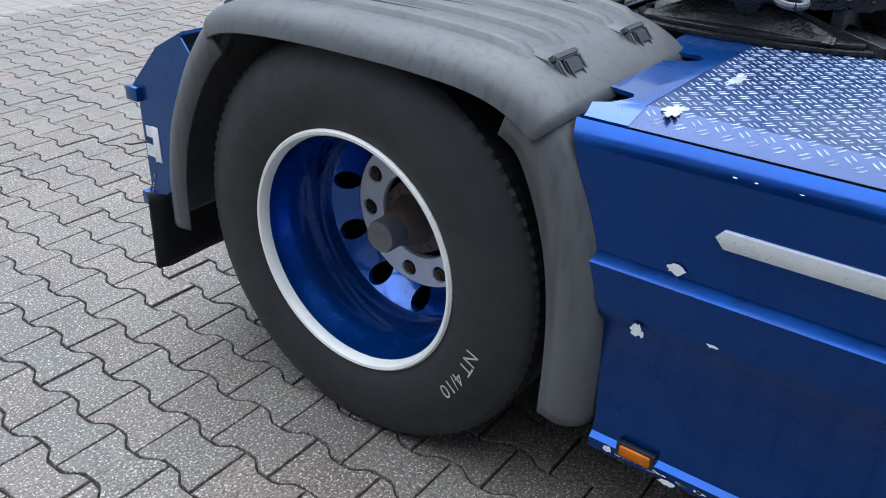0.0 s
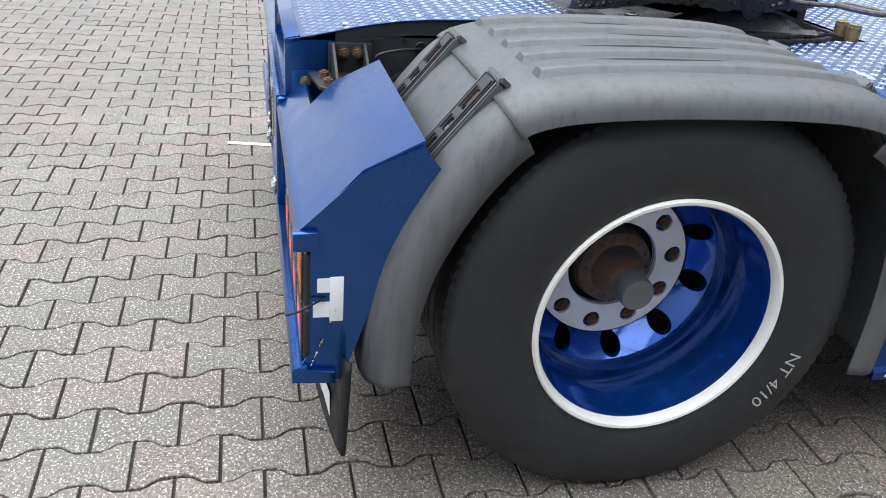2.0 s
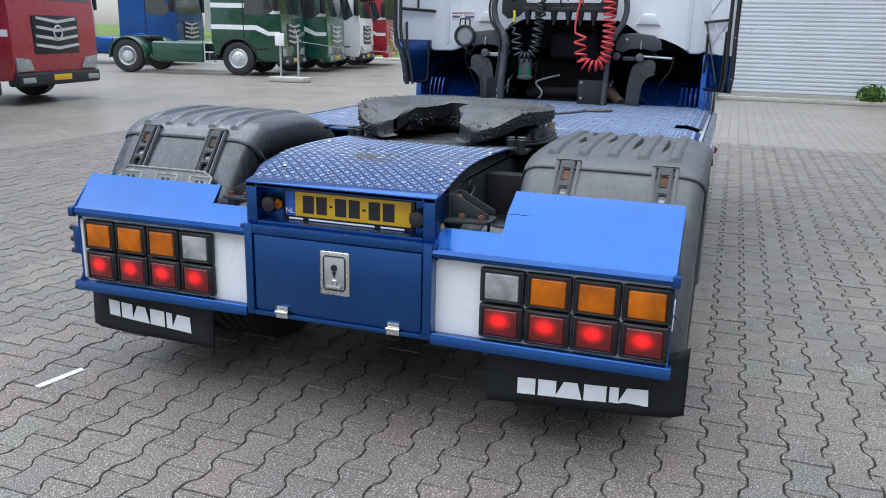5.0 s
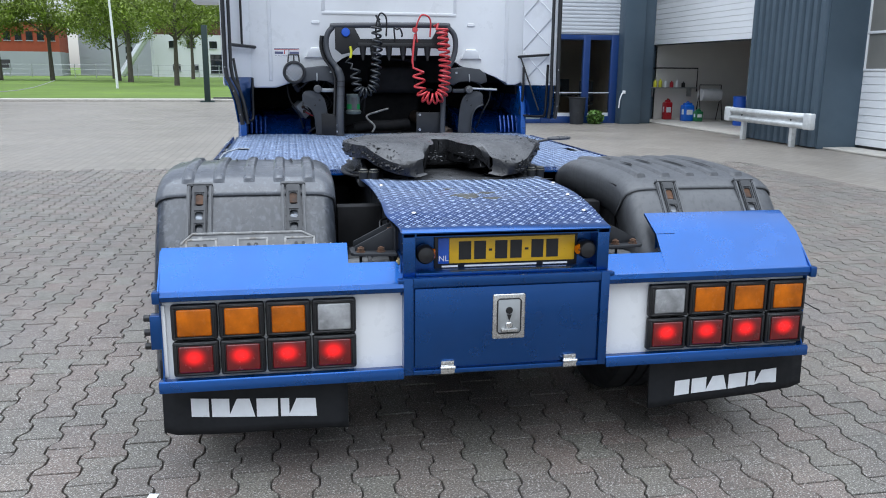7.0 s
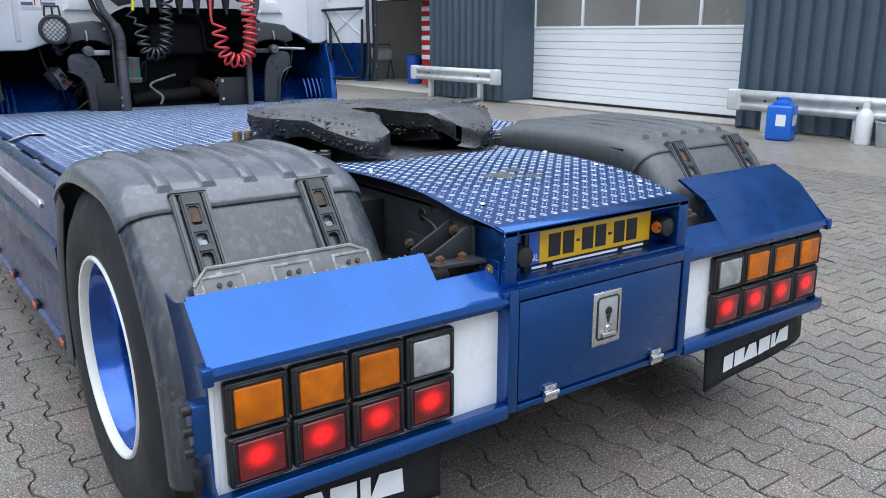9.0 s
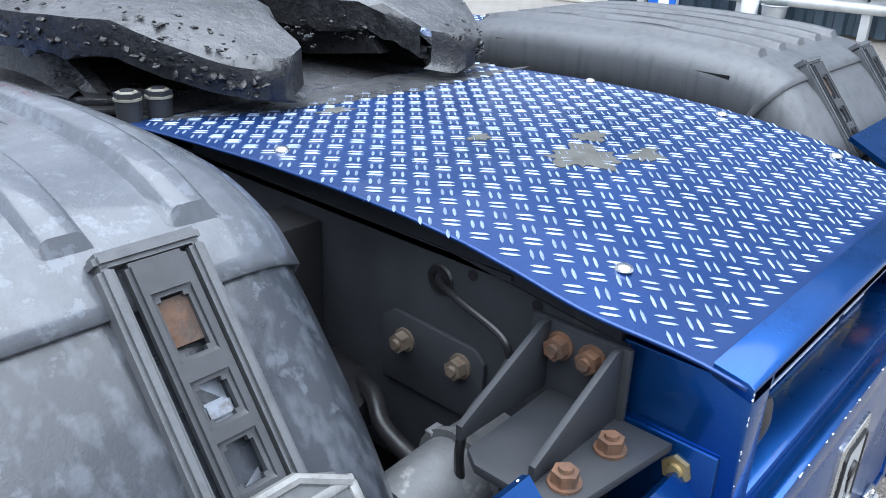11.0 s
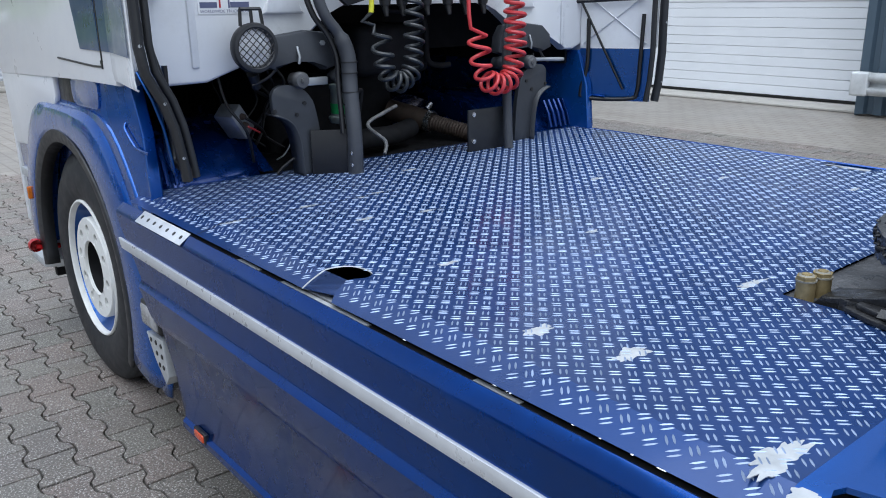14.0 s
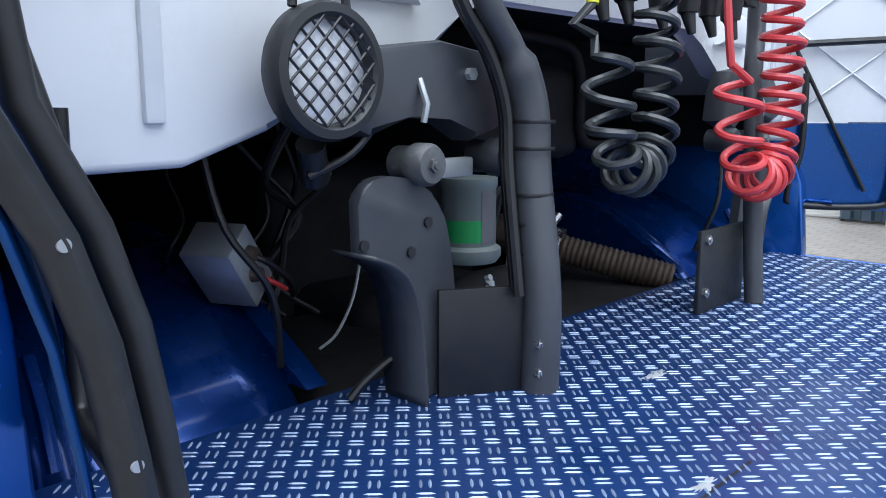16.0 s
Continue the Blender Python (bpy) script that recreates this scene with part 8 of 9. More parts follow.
part("door_handle", bm, STEEL, dr)

# corner pier and workshop front, facing the truck's side
wall = tagged(new("wall_east"), "workshop wall with dark ribbed piers", "wall", kind="structure")
bm = bm_new()
bm_box(bm, 8.62, 9.22, 19.55, 20.3, 0, HTOP, 0.01)
bm_box(bm, 9.22, 9.62, 19.75, 20.3, 0, HTOP, 0.01)
bm_box(bm, 8.7, 10.60, 21.62, 21.80, 0, HTOP)
part("pier", bm, CLAD_DK, wall)
bm = bm_new()
bm_tube(bm, catmull([(8.66, 19.53, 0.90), (8.60, 19.50, 0.84), (8.55, 19.49, 0.70), (8.53, 19.50, 0.46)], 5), 0.018, 8)
bm_box(bm, 8.63, 8.72, 19.50, 19.555, 0.86, 0.95, 0.01)
part("tap_hose", bm, WHITE, wall, "short pale hose on a tap")
for y0, y1 in ((11.90, 14.55), (-2.5, 6.15)):
    bm = bm_new()
    ribbed_wall(bm, "y", y0, y1, 0.03, HTOP, 9.60, 0.060, 0.24, -1)
    bm_box(bm, 9.61, 10.50, y0, y0 + 0.02, 0.0, HTOP)
    bm_box(bm, 9.61, 10.50, y1 - 0.02, y1, 0.0, HTOP)
    part("ribbed_pier", bm, CLAD_DK, wall, "", 20)
bm = bm_new()
bm_box(bm, 10.45, 10.75, 14.55, 21.7, 4.2, HTOP)
bm_box(bm, 10.45, 10.75, 6.15, 11.90, 4.2, HTOP)
bm_box(bm, 10.50, 10.75, 11.90, 14.55, 0, HTOP)
bm_box(bm, 10.50, 10.75, -2.5, 6.15, 0, HTOP)
part("upper_wall", bm, CLAD_DK, wall)
# workshop interior seen under the raised door
bm = bm_new()
bm_box(bm, 10.55, 19.0, 21.62, 21.77, 0, 5)
bm_box(bm, 10.75, 19.0, 6.0, 6.15, 0, 5)
bm_box(bm, 19.0, 19.15, 6.0, 21.77, 0, 5)
part("inner_wall", bm, INSIDE, wall)
bm = bm_new()
bm_box(bm, 10.75, 19.0, 6.15, 21.7, 4.95, 5.05)
part("inner_ceiling", bm, INSIDE, wall)
bm = bm_new()
bm_box(bm, 10.4, 19.0, 6.15, 21.62, 0.005, 0.02)
fl = tagged(mesh_ob("floor", bm, CONCRETE, 0), "grey concrete workshop floor", "floor", kind="structure")
for y0, y1 in ((14.5, 21.5), (6.2, 11.90)):
    bm = bm_new()
    bm_box(bm, 9.75, 10.42, y0, y1, 0.0, 0.035, 0.008)
    tagged(mesh_ob("threshold", bm, CONCRETE), "pale concrete threshold strip before the doors", "threshold", kind="structure")


def sectional_door(name, y0, y1, z0, z1, win0, label):
    """Panels with grooves, and rows of windows above win0."""
    d = tagged(new(name), label, "garage door", kind="structure")
    step, z = 0.15, z0
    bm = bm_new()
    while z < min(win0, z1) - 0.02:
        t = min(z + step, win0, z1)
        bm_box(bm, 10.47, 10.52, y0, y1, z + 0.003, t - 0.003, 0.006, 1)
        z = t
    bm_box(bm, 10.50, 10.53, y0, y1, z0, min(win0, z1))
    part("panel", bm, DOOR_WHITE, d)
    while z < z1 - 0.05:
        t = min(z + 0.72, z1)
        n = 4
        w = (y1 - y0) / n
        bm = bm_new()
        bm_box(bm, 10.46, 10.53, y0, y1, z, z + 0.05, 0.004)
        for k in range(n + 1):
            yy = y0 + k * w
            bm_box(bm, 10.462, 10.528, max(y0, yy - 0.03), min(y1, yy + 0.03), z + 0.05, t, 0.004)
        part("window_frame", bm, DOOR_WHITE, d)
        for k in range(n):
            bm = bm_new()
            bm_box(bm, 10.495, 10.505, y0 + k * w + 0.03, y0 + (k + 1) * w - 0.03, z + 0.05, t)
            part("pane", bm, DOOR_GLASS, d)
        z = t
    bm = bm_new()
    bm_box(bm, 10.48, 10.52, y0, y1, z0 - 0.03, z0 + 0.004)
    part("rubber_seal", bm, BLACK, d)
    return d


sectional_door("door_2", 6.2, 11.90, 0.075, 4.2, 1.53, "white sectional workshop door with window rows, shut")
sectional_door("door_3", 14.55, 21.6, 2.30, 4.2, 3.6, "white sectional workshop door, raised half open")


def guard_rail(at, y0, y1, zc, posts):
    """Galvanised crash barrier: a W-shaped beam on short posts."""
    g = thing("guard_rail", "galvanised steel crash barrier on short posts", "barrier", (at, (y0 + y1) / 2, 0), group="guard rails before the workshop")
    c = (y0 + y1) / 2
    prof = [(0.0, -0.155), (-0.035, -0.145), (-0.075, -0.10), (-0.075, -0.055), (-0.01, -0.025), (-0.01, 0.025), (-0.075, 0.055), (-0.075, 0.10), (-0.035, 0.145), (0.0, 0.155)]
    bm = bm_new()
    bm_grid(bm, [[(x, y - c, zc + z) for x, z in prof] for y in (y0, y1)])
    for e in (y0, y1):
        bm_grid(bm, [[(x * 0.9, e - c + q, zc + z) for x, z in prof] for q in (-0.05, 0.05)])
    solidify(part("beam", bm, GALV_RAIL, g), 0.006)
    for y in (y0, y1):                               # rounded end
        bm = bm_new()
        bm_box(bm, -0.085, 0.05, y - c - 0.12, y - c + 0.12, zc - 0.16, zc + 0.16, 0.03, 3)
        part("end_piece", bm, GALV_RAIL, g)
    for y in posts:
        bm = bm_new()
        bm_box(bm, 0.0, 0.10, y - c - 0.05, y - c + 0.05, 0, zc + 0.10, 0.004)
        part("post", bm, GALV_RAIL, g)
        bm = bm_new()
        bm_cyl(bm, (-0.01, y - c, zc), (-0.03, y - c, zc), 0.016, None, 8)
        part("bolt", bm, FRAME, g)
    return g


guard_rail(9.30, 11.75, 14.75, 0.55, (12.35, 14.2))
guard_rail(9.35, 2.0, 6.0, 0.46, (2.6, 4.1, 5.5))


def can(at, w, d, h, material, label, category="canister", turn=0):
    """Plastic can with shoulders, grip, screw cap and a label."""
    t = thing("canister", label, category, at, turn=turn)
    bm = bm_new()
    bm_box(bm, -w / 2, w / 2, -d / 2, d / 2, 0, h * 0.86, 0.035, 3)
    bm_prism(bm, [(-d / 2 + 0.04, h * 0.82), (d / 2 - 0.04, h * 0.82), (d / 2 - 0.09, h * 0.97), (-d / 2 + 0.07, h * 0.97)], "x", -w / 2 + 0.05, w / 2 - 0.05, 0.015, 2)
    part("body", bm, material, t)
    bm = bm_new()
    bm_tube(bm, catmull([(0, -d * 0.30, h * 0.95), (0, -d * 0.22, h * 1.02), (0, d * 0.12, h * 1.02), (0, d * 0.2, h * 0.95)], 5), 0.018, 8)
    part("grip", bm, material, t)
    bm = bm_new()
    bm_cyl(bm, (w * 0.22, d * 0.25, h * 0.95), (w * 0.22, d * 0.25, h * 1.03), 0.032, 0.030, 16)
    part("cap", bm, BLACK, t)
    bm = bm_new()
    bm_box(bm, -w / 2 - 0.002, -w / 2 + 0.001, -d * 0.28, d * 0.1, h * 0.36, h * 0.64)
    bm_box(bm, -w * 0.3, w * 0.3, -d / 2 - 0.002, -d / 2 + 0.001, h * 0.36, h * 0.62)
    part("label_patch", bm, WHITE, t)
    return t


can((8.78, 4.86, 0), 0.36, 0.34, 0.56, BLUE_PLASTIC, "blue plastic sixty-litre can with a white label on the paving", turn=18)
t = thing("spray_bottle", "tall white pressure bottle beside the barrier", "bottle", (9.22, 3.92, 0))
bm = bm_new()
bm_lathe(bm, [(0.0, 0.0), (0.10, 0.0), (0.105, 0.02), (0.105, 0.36), (0.08, 0.43), (0.045, 0.47), (0.045, 0.58), (0.0, 0.60)], (0, 0, 0), "z", 24)
part("body", bm, WHITE_DIRT, t)
t = thing("bucket", "grey plastic bucket on the paving", "bucket", (9.25, 3.62, 0))
bm = bm_new()
bm_lathe(bm, [(0.0, 0.01), (0.12, 0.0), (0.15, 0.30), (0.165, 0.31), (0.16, 0.325), (0.145, 0.32), (0.118, 0.02), (0.0, 0.015)], (0, 0, 0), "z", 28)
part("body", bm, GALV, t)

# things inside the workshop, by its far wall
t = thing("paper_roll_stand", "white paper roll on a wire stand in the workshop", "paper roll", (12.05, 20.8, -0.12))
bm = bm_new()
bm_cyl(bm, (-0.32, 0, 0.92), (0.32, 0, 0.92), 0.19, None, 28)
part("roll", bm, WHITE, t)
bm = bm_new()
for x in (-0.36, 0.36):
    bm_tube(bm, [(x, -0.2, 0.14), (x, 0, 0.92), (x, 0.2, 0.14)], 0.014, 8)
    bm_tube(bm, [(x, 0, 0.92), (x, 0, 1.22)], 0.012, 8)
bm_tube(bm, [(-0.36, 0, 1.22), (0.36, 0, 1.22)], 0.012, 8)
part("stand", bm, BLACK, t)
can((11.15, 20.45, 0.02), 0.32, 0.32, 0.56, BLUE_PLASTIC, "blue plastic can on the workshop floor")
can((11.38, 20.2, 0.02), 0.24, 0.22, 0.36, mat("green_plastic", (0.02, 0.16, 0.06), 0.4), "green plastic can on the workshop floor")
can((11.62, 21.2, 0.02), 0.22, 0.2, 0.50, RED_PAINT, "red metal can against the workshop wall")
can((10.9, 21.3, 0.02), 0.26, 0.22, 0.62, RED_PAINT, "red fire can by the door frame")
t = thing("waste_bin", "dark blue bin with a red lid in the workshop", "bin", (11.75, 18.45, 0.02))
bm = bm_new()
bm_lathe(bm, [(0.0, 0.0), (0.19, 0.0), (0.23, 0.80), (0.245, 0.81), (0.0, 0.83)], (0, 0, 0), "z", 24)
part("body", bm, EUBLUE, t)
t = thing("wall_shelf", "wall shelf with bottles in the workshop", "shelf", (10.95, 21.4, 0.98))
bm = bm_new()
bm_box(bm, -0.7, 0.9, -0.12, 0.18, 0, 0.03)
bm_box(bm, -0.6, -0.57, -0.1, 0.18, -0.25, 0)
bm_box(bm, 0.7, 0.73, -0.1, 0.18, -0.25, 0)
part("board", bm, GALV, t)
bm = bm_new()
bm_tube(bm, [(-0.6, 0.1, 0.62), (1.0, 0.1, 0.62), (1.0, 0.1, -0.1)], 0.02, 8)
part("pipe", bm, BLACK, t)
for i, (x, h, m_) in enumerate(((-0.45, 0.24, HOSE_YEL), (-0.28, 0.26, HOSE_YEL), (-0.08, 0.22, WHITE), (0.10, 0.20, RED_PAINT), (0.3, 0.24, WHITE), (0.5, 0.18, BLACK))):
    t2 = thing("bottle", "small coloured fluid bottle on the workshop shelf", "bottle", (10.95 + x, 21.42, 1.01), group="bottles on the shelf")
    bm = bm_new()
    bm_lathe(bm, [(0.0, 0.0), (0.055, 0.0), (0.055, h * 0.7), (0.02, h * 0.88), (0.02, h), (0.0, h)], (0, 0, 0), "z", 14)
    part("body", bm, m_, t2)
t = thing("rolling_cabinet", "red tool cabinet with white drawer fronts", "tool cabinet", (11.25, 16.66, 0.02))
bm = bm_new()
bm_box(bm, -0.22, 0.22, -0.38, 0.36, 0.06, 2.25, 0.02)
part("body", bm, RED_PAINT, t)
for k in range(6):
    bm = bm_new()
    bm_box(bm, -0.24, -0.22, -0.32, 0.34, 0.74 + k * 0.25, 0.86 + k * 0.25, 0.01)
    part("drawer", bm, WHITE, t)


def leaf_clump(bm, rng, c, r, n, size):
    """Many small leaves scattered in a lumpy ball."""
    for _ in range(n):
        d = Vector((rng.gauss(0, 1), rng.gauss(0, 1), rng.gauss(0, 1))).normalized()
        p = Vector(c) + Vector((d.x * r[0], d.y * r[1], d.z * r[2])) * (rng.random() ** 0.4)
        u = Vector((rng.gauss(0, 1), rng.gauss(0, 1), rng.gauss(0, 1))).normalized()
        v = u.cross(Vector((rng.gauss(0, 1), rng.gauss(0, 1), rng.gauss(0, 1)))).normalized()
        s = size * rng.uniform(0.6, 1.3)
        bm.faces.new([bm.verts.new(p + a) for a in (-u * s, v * s * 0.45, u * s, -v * s * 0.45)])


def bush(at, r, n, label, seed, size=0.05):
    t = thing("bush", label, "bush", at)
    rng = random.Random(seed)
    bm = bm_new()
    leaf_clump(bm, rng, (0, 0, r[2] * 0.9), r, n, size)
    part("foliage", bm, LEAF, t, "", 0)
    bm = bm_new()
    for k in range(5):
        a = k * 1.3
        bm_tube(bm, [(0, 0, 0), (r[0] * 0.4 * math.cos(a), r[1] * 0.4 * math.sin(a), r[2])], [0.02, 0.008], 6)
    part("stem", bm, mat("bark_brown", (0.06, 0.045, 0.03), 0.85, bump=0.3), t)


bush((4.45, 19.2, 0.0), (0.34, 0.30, 0.26), 900, "round green bush by the office wall", 1)
bush((7.88, 19.62, 0.0), (0.25, 0.22, 0.21), 900, "round green bush by the office windows", 2)
for i, (x, y, rx) in enumerate(((-0.80, 19.75, 0.26), (-0.50, 19.0, 0.36), (-0.55, 18.15, 0.22), (-0.10, 18.05, 0.30), (0.6, 18.6, 0.4))):
    bush((x, y, 0.0), (rx, 0.36, 0.27 + 0.12 * (i == 1)), 1800, "clipped green hedge plant before the office wall", 10 + i, 0.06)
t = thing("plant_pot", "grey planter by the office windows", "planter", (7.32, 19.62, 0))
bm = bm_new()
bm_lathe(bm, [(0.0, 0.0), (0.19, 0.0), (0.24, 0.72), (0.26, 0.74), (0.24, 0.75), (0.22, 0.70), (0.0, 0.68)], (0, 0, 0), "z", 20)
part("body", bm, FRAME, t)
bm = bm_new()
bm_box(bm, 0.9, 4.9, 18.95, 19.05, 0.0, 0.10, 0.01)
bm_box(bm, -0.95, 0.9, 17.6, 17.7, 0.0, 0.12, 0.01)
tagged(mesh_ob("kerb", bm, CONCRETE), "low concrete border of the planting bed", "kerb", kind="structure")
t = thing("wall_window", "dark window in the ribbed office wall", "window", (-0.52, 19.9, 1.24), kind="structure")
bm = bm_new()
bm_box(bm, -0.2, 0.2, 0.0, 0.06, 0.0, 0.9)
part("window_pane", bm, DARK_GLASS, t)
bm = bm_new()
for x in (-0.22, 0.19):
    bm_box(bm, x, x + 0.03, -0.02, 0.06, 0.0, 0.9)
bm_box(bm, -0.22, 0.22, -0.022, 0.06, -0.05, 0.0)
part("window_frame", bm, BLACK, t)

# ---- parked trucks ----
TYRE_FAR = mat("far_tyre_rubber", (0.022, 0.022, 0.023), 0.7, var=0.2)
GLASS_FAR = glass("cab_window_glass", (0.03, 0.04, 0.045), 0.06)


def far_wheel(parent, x, y, sign, rim_mat, r=0.51, dish=0.03):
    w = new("wheel"); w.parent = parent
    bm = bm_new()
    bm_lathe(bm, [(0.30, -0.01), (0.33, 0.0), (r - 0.06, 0.0), (r - 0.015, -0.02), (r, -0.06), (r, -0.26), (r - 0.03, -0.29), (0.30, -0.29)], (x, y, r), "x", 40, sign)
    part("tyre", bm, TYRE_FAR, w)
    bm = bm_new()
    bm_lathe(bm, [(0.30, -0.01), (0.285, 0.004), (0.27, -0.01), (0.25, -0.05), (0.19, -dish), (0.16, 0.0), (0.08, 0.01), (0.07, 0.04), (0.0, 0.045)], (x, y, r), "x", 32, sign)
    for k in range(10):
        a = 2 * math.pi * k / 10
        bm_cyl(bm, (x + sign * 0.0, y + 0.13 * math.cos(a), r + 0.13 * math.sin(a)), (x + sign * 0.02, y + 0.13 * math.cos(a), r + 0.13 * math.sin(a)), 0.018, 0.014, 6)
    part("rim", bm, rim_mat, w)


def far_truck(label, at, heading, paint, stripe=None, rim=None, tail=True, skirt=None, grille=None, height=3.6, base=3.6, group="trucks parked across the yard"):
    """A parked tractor unit facing its own +y: the origin lies under the middle of its front bumper."""
    rim = rim or SILVER
    grille = grille or BLACK
    t = thing("parked_truck", label, "truck", (*at, 0), group=group, turn=heading)
    bm = bm_new()                                    # cab body, raked front, rounded
    prof = [(-2.25, 1.05), (-2.25, height - 0.1), (-2.1, height), (-0.75, height), (-0.28, height - 0.35), (-0.12, 2.45), (-0.02, 1.65), (0.0, 0.85), (-0.06, 0.45), (-0.55, 0.42), (-0.85, 0.55), (-0.98, 0.92), (-1.25, 1.12), (-1.60, 1.12), (-1.88, 0.95), (-2.0, 0.6), (-2.2, 0.6)]
    bm_prism(bm, prof, "x", -1.23, 1.23, 0.05, 2)
    part("cab_body", bm, paint, t)
    bm = bm_new()
    bm_prism(bm, [(-0.20, height - 0.55), (-0.135, 2.45), (-0.06, 1.88), (-0.04, 1.88), (-0.11, 2.45), (-0.17, height - 0.55)], "x", -1.10, 1.10)
    part("windscreen", bm, GLASS_FAR, t)
    bm = bm_new()
    bm_box(bm, -1.16, 1.16, -0.20, 0.04, height - 0.62, height - 0.48, 0.02)
    part("sun_visor", bm, BLACK, t)
    for s in (1, -1):
        bm = bm_new()
        bm_prism(bm, [(-1.18, 1.85), (-1.18, 2.55), (-0.50, 2.55), (-0.28, 1.95), (-0.55, 1.78)], "x", *sorted((s * 1.215, s * 1.236)))
        part("side_window", bm, GLASS_FAR, t)
        bm = bm_new()
        bm_box(bm, *sorted((s * 1.28, s * 1.46)), -0.22, -0.02, 1.95, 2.55, 0.04, 2)
        bm_tube(bm, [(s * 1.22, -0.2, 2.6), (s * 1.36, -0.1, 2.58), (s * 1.36, -0.1, 2.3)], 0.02, 8)
        part("mirror", bm, BLACK, t)
        bm = bm_new()
        bm_prism(bm, [(s * 0.72, 0.62), (s * 1.15, 0.60), (s * 1.18, 0.86), (s * 0.80, 0.82)], "y", -0.03, 0.02, 0.01)
        part("headlight", bm, CLEAR, t)
        bm = bm_new()
        bm_box(bm, *sorted((s * 1.0, s * 1.26)), -0.86, -0.40, 0.45, 0.49, 0.01)
        part("entry_step", bm, BLACK, t)
        bm = bm_new()
        bm_box(bm, *sorted((s * 1.0, s * 1.25)), -0.86, -0.40, 0.80, 0.84, 0.01)
        part("entry_step", bm, BLACK, t)
        if stripe:
            bm = bm_new()
            for z in (1.38, 2.02):
                bm_prism(bm, [(-2.25, z), (-0.85, z), (-0.45, z - 0.16), (-0.06, z - 0.16), (-0.06, z - 0.04), (-0.42, z - 0.04), (-0.80, z + 0.14), (-2.25, z + 0.14)], "x", *sorted((s * 1.2305, s * 1.2345)))
            part("stripe", bm, stripe, t)
        bm = bm_new()                                # arch rim
        bm_tube(bm, [(s * 1.235, -1.43 + 0.60 * math.cos(a), 0.52 + 0.60 * math.sin(a)) for a in [radians(v) for v in range(170, 5, -12)]], 0.03, 8)
        part("wheel_arch", bm, paint if not stripe else BLACK, t)
        far_wheel(t, s * 1.22, -1.43, s, rim)
        if tail:
            far_wheel(t, s * 1.24, -1.43 - base, s, rim, 0.51, 0.16)
            bm = bm_new()
            rows = [[(s * x, -1.43 - base + 0.60 * math.cos(a), 0.50 + 0.60 * math.sin(a)) for x in (1.27, 0.62)] for a in [radians(v) for v in range(185, -6, -10)]]
            bm_grid(bm, rows)
            solidify(part("rear_fender", bm, skirt or PLASTIC, t), 0.03)
            bm = bm_new()
            bm_box(bm, *sorted((s * 0.60, s * 1.20)), -4.25, -2.55, 0.36, 0.98, 0.08, 3)
            part("side_tank", bm, skirt or paint, t)
            bm = bm_new()
            for z in (0.38, 0.66, 0.94):
                bm_box(bm, *sorted((s * 1.0, s * 1.22)), -2.50, -2.22, z, z + 0.04)
            bm_box(bm, *sorted((s * 1.19, s * 1.22)), -2.52, -2.49, 0.38, 1.0)
            part("ladder", bm, SILVER, t)
    bm = bm_new()
    for k in range(4):
        z_, w_ = 0.98 + 0.16 * k, 0.62 - 0.02 * k
        bm_prism(bm, [(-w_, z_ + 0.07), (0, z_), (w_, z_ + 0.07), (w_, z_ + 0.12), (0, z_ + 0.055), (-w_, z_ + 0.12)], "y", -0.02, 0.04, 0.006, 1)
    part("grille_bar", bm, SILVER, t)
    bm = bm_new()                                    # round badge
    bm_lathe(bm, [(0.10, 0.0), (0.12, 0.012), (0.14, 0.0)], (0, 0.045, 1.30), "y", 24)
    part("badge", bm, SILVER, t)
    for s in (1, -1):
        bm = bm_new()
        bm_tube(bm, [(s * 1.238, -1.22, 0.95), (s * 1.238, -1.22, 2.60), (s * 1.238, -0.45, 2.62)], 0.012, 6)
        part("door_line", bm, BLACK, t)
        bm = bm_new()
        bm_box(bm, *sorted((s * 0.78, s * 1.12)), 0.05, 0.075, 0.40, 0.50, 0.01)
        part("fog_light", bm, CLEAR, t)
    bm = bm_new()
    bm_box(bm, -0.66, 0.66, -0.05, 0.012, 0.90, 1.60, 0.03)
    part("grille", bm, grille, t)
    bm = bm_new()
    bm_box(bm, -1.20, 1.20, -0.20, 0.06, 0.34, 0.58, 0.05, 3)
    part("bumper", bm, paint if grille is not BLACK else FRAME, t)
    bm = bm_new()
    bm_box(bm, -0.26, 0.26, 0.055, 0.068, 0.42, 0.53, 0.004)
    part("plate_blank", bm, YELLOW, t)
    if tail:
        bm = bm_new()
        for s in (1, -1):
            bm_box(bm, *sorted((s * 0.36, s * 0.44)), -5.9, -2.2, 0.66, 0.95)
        bm_box(bm, -0.5, 0.5, -5.5, -4.6, 0.98, 1.12, 0.05)
        part("chassis", bm, FRAME, t)
    bm = bm_new()
    bm_box(bm, -1.0, 1.0, -2.2, -0.3, 0.5, 1.1)
    part("underbody", bm, BLACK_MATT, t)
    return t


GREEN = mat("dark_green_truck_paint", (0.006, 0.060, 0.034), 0.26, 0.0, var=0.06, scale=1.0, coat=0.6)
GREEN_B = mat("green_truck_paint", (0.008, 0.080, 0.050), 0.28, 0.0, var=0.06, scale=1.0, coat=0.6)
SKYBLUE = mat("light_blue_truck_paint", (0.018, 0.20, 0.56), 0.28, 0.0, var=0.05, scale=1.0, coat=0.5)
RED_TRUCK = mat("red_truck_paint", (0.34, 0.010, 0.024), 0.28, 0.0, var=0.05, coat=0.5)
HD = -77.0
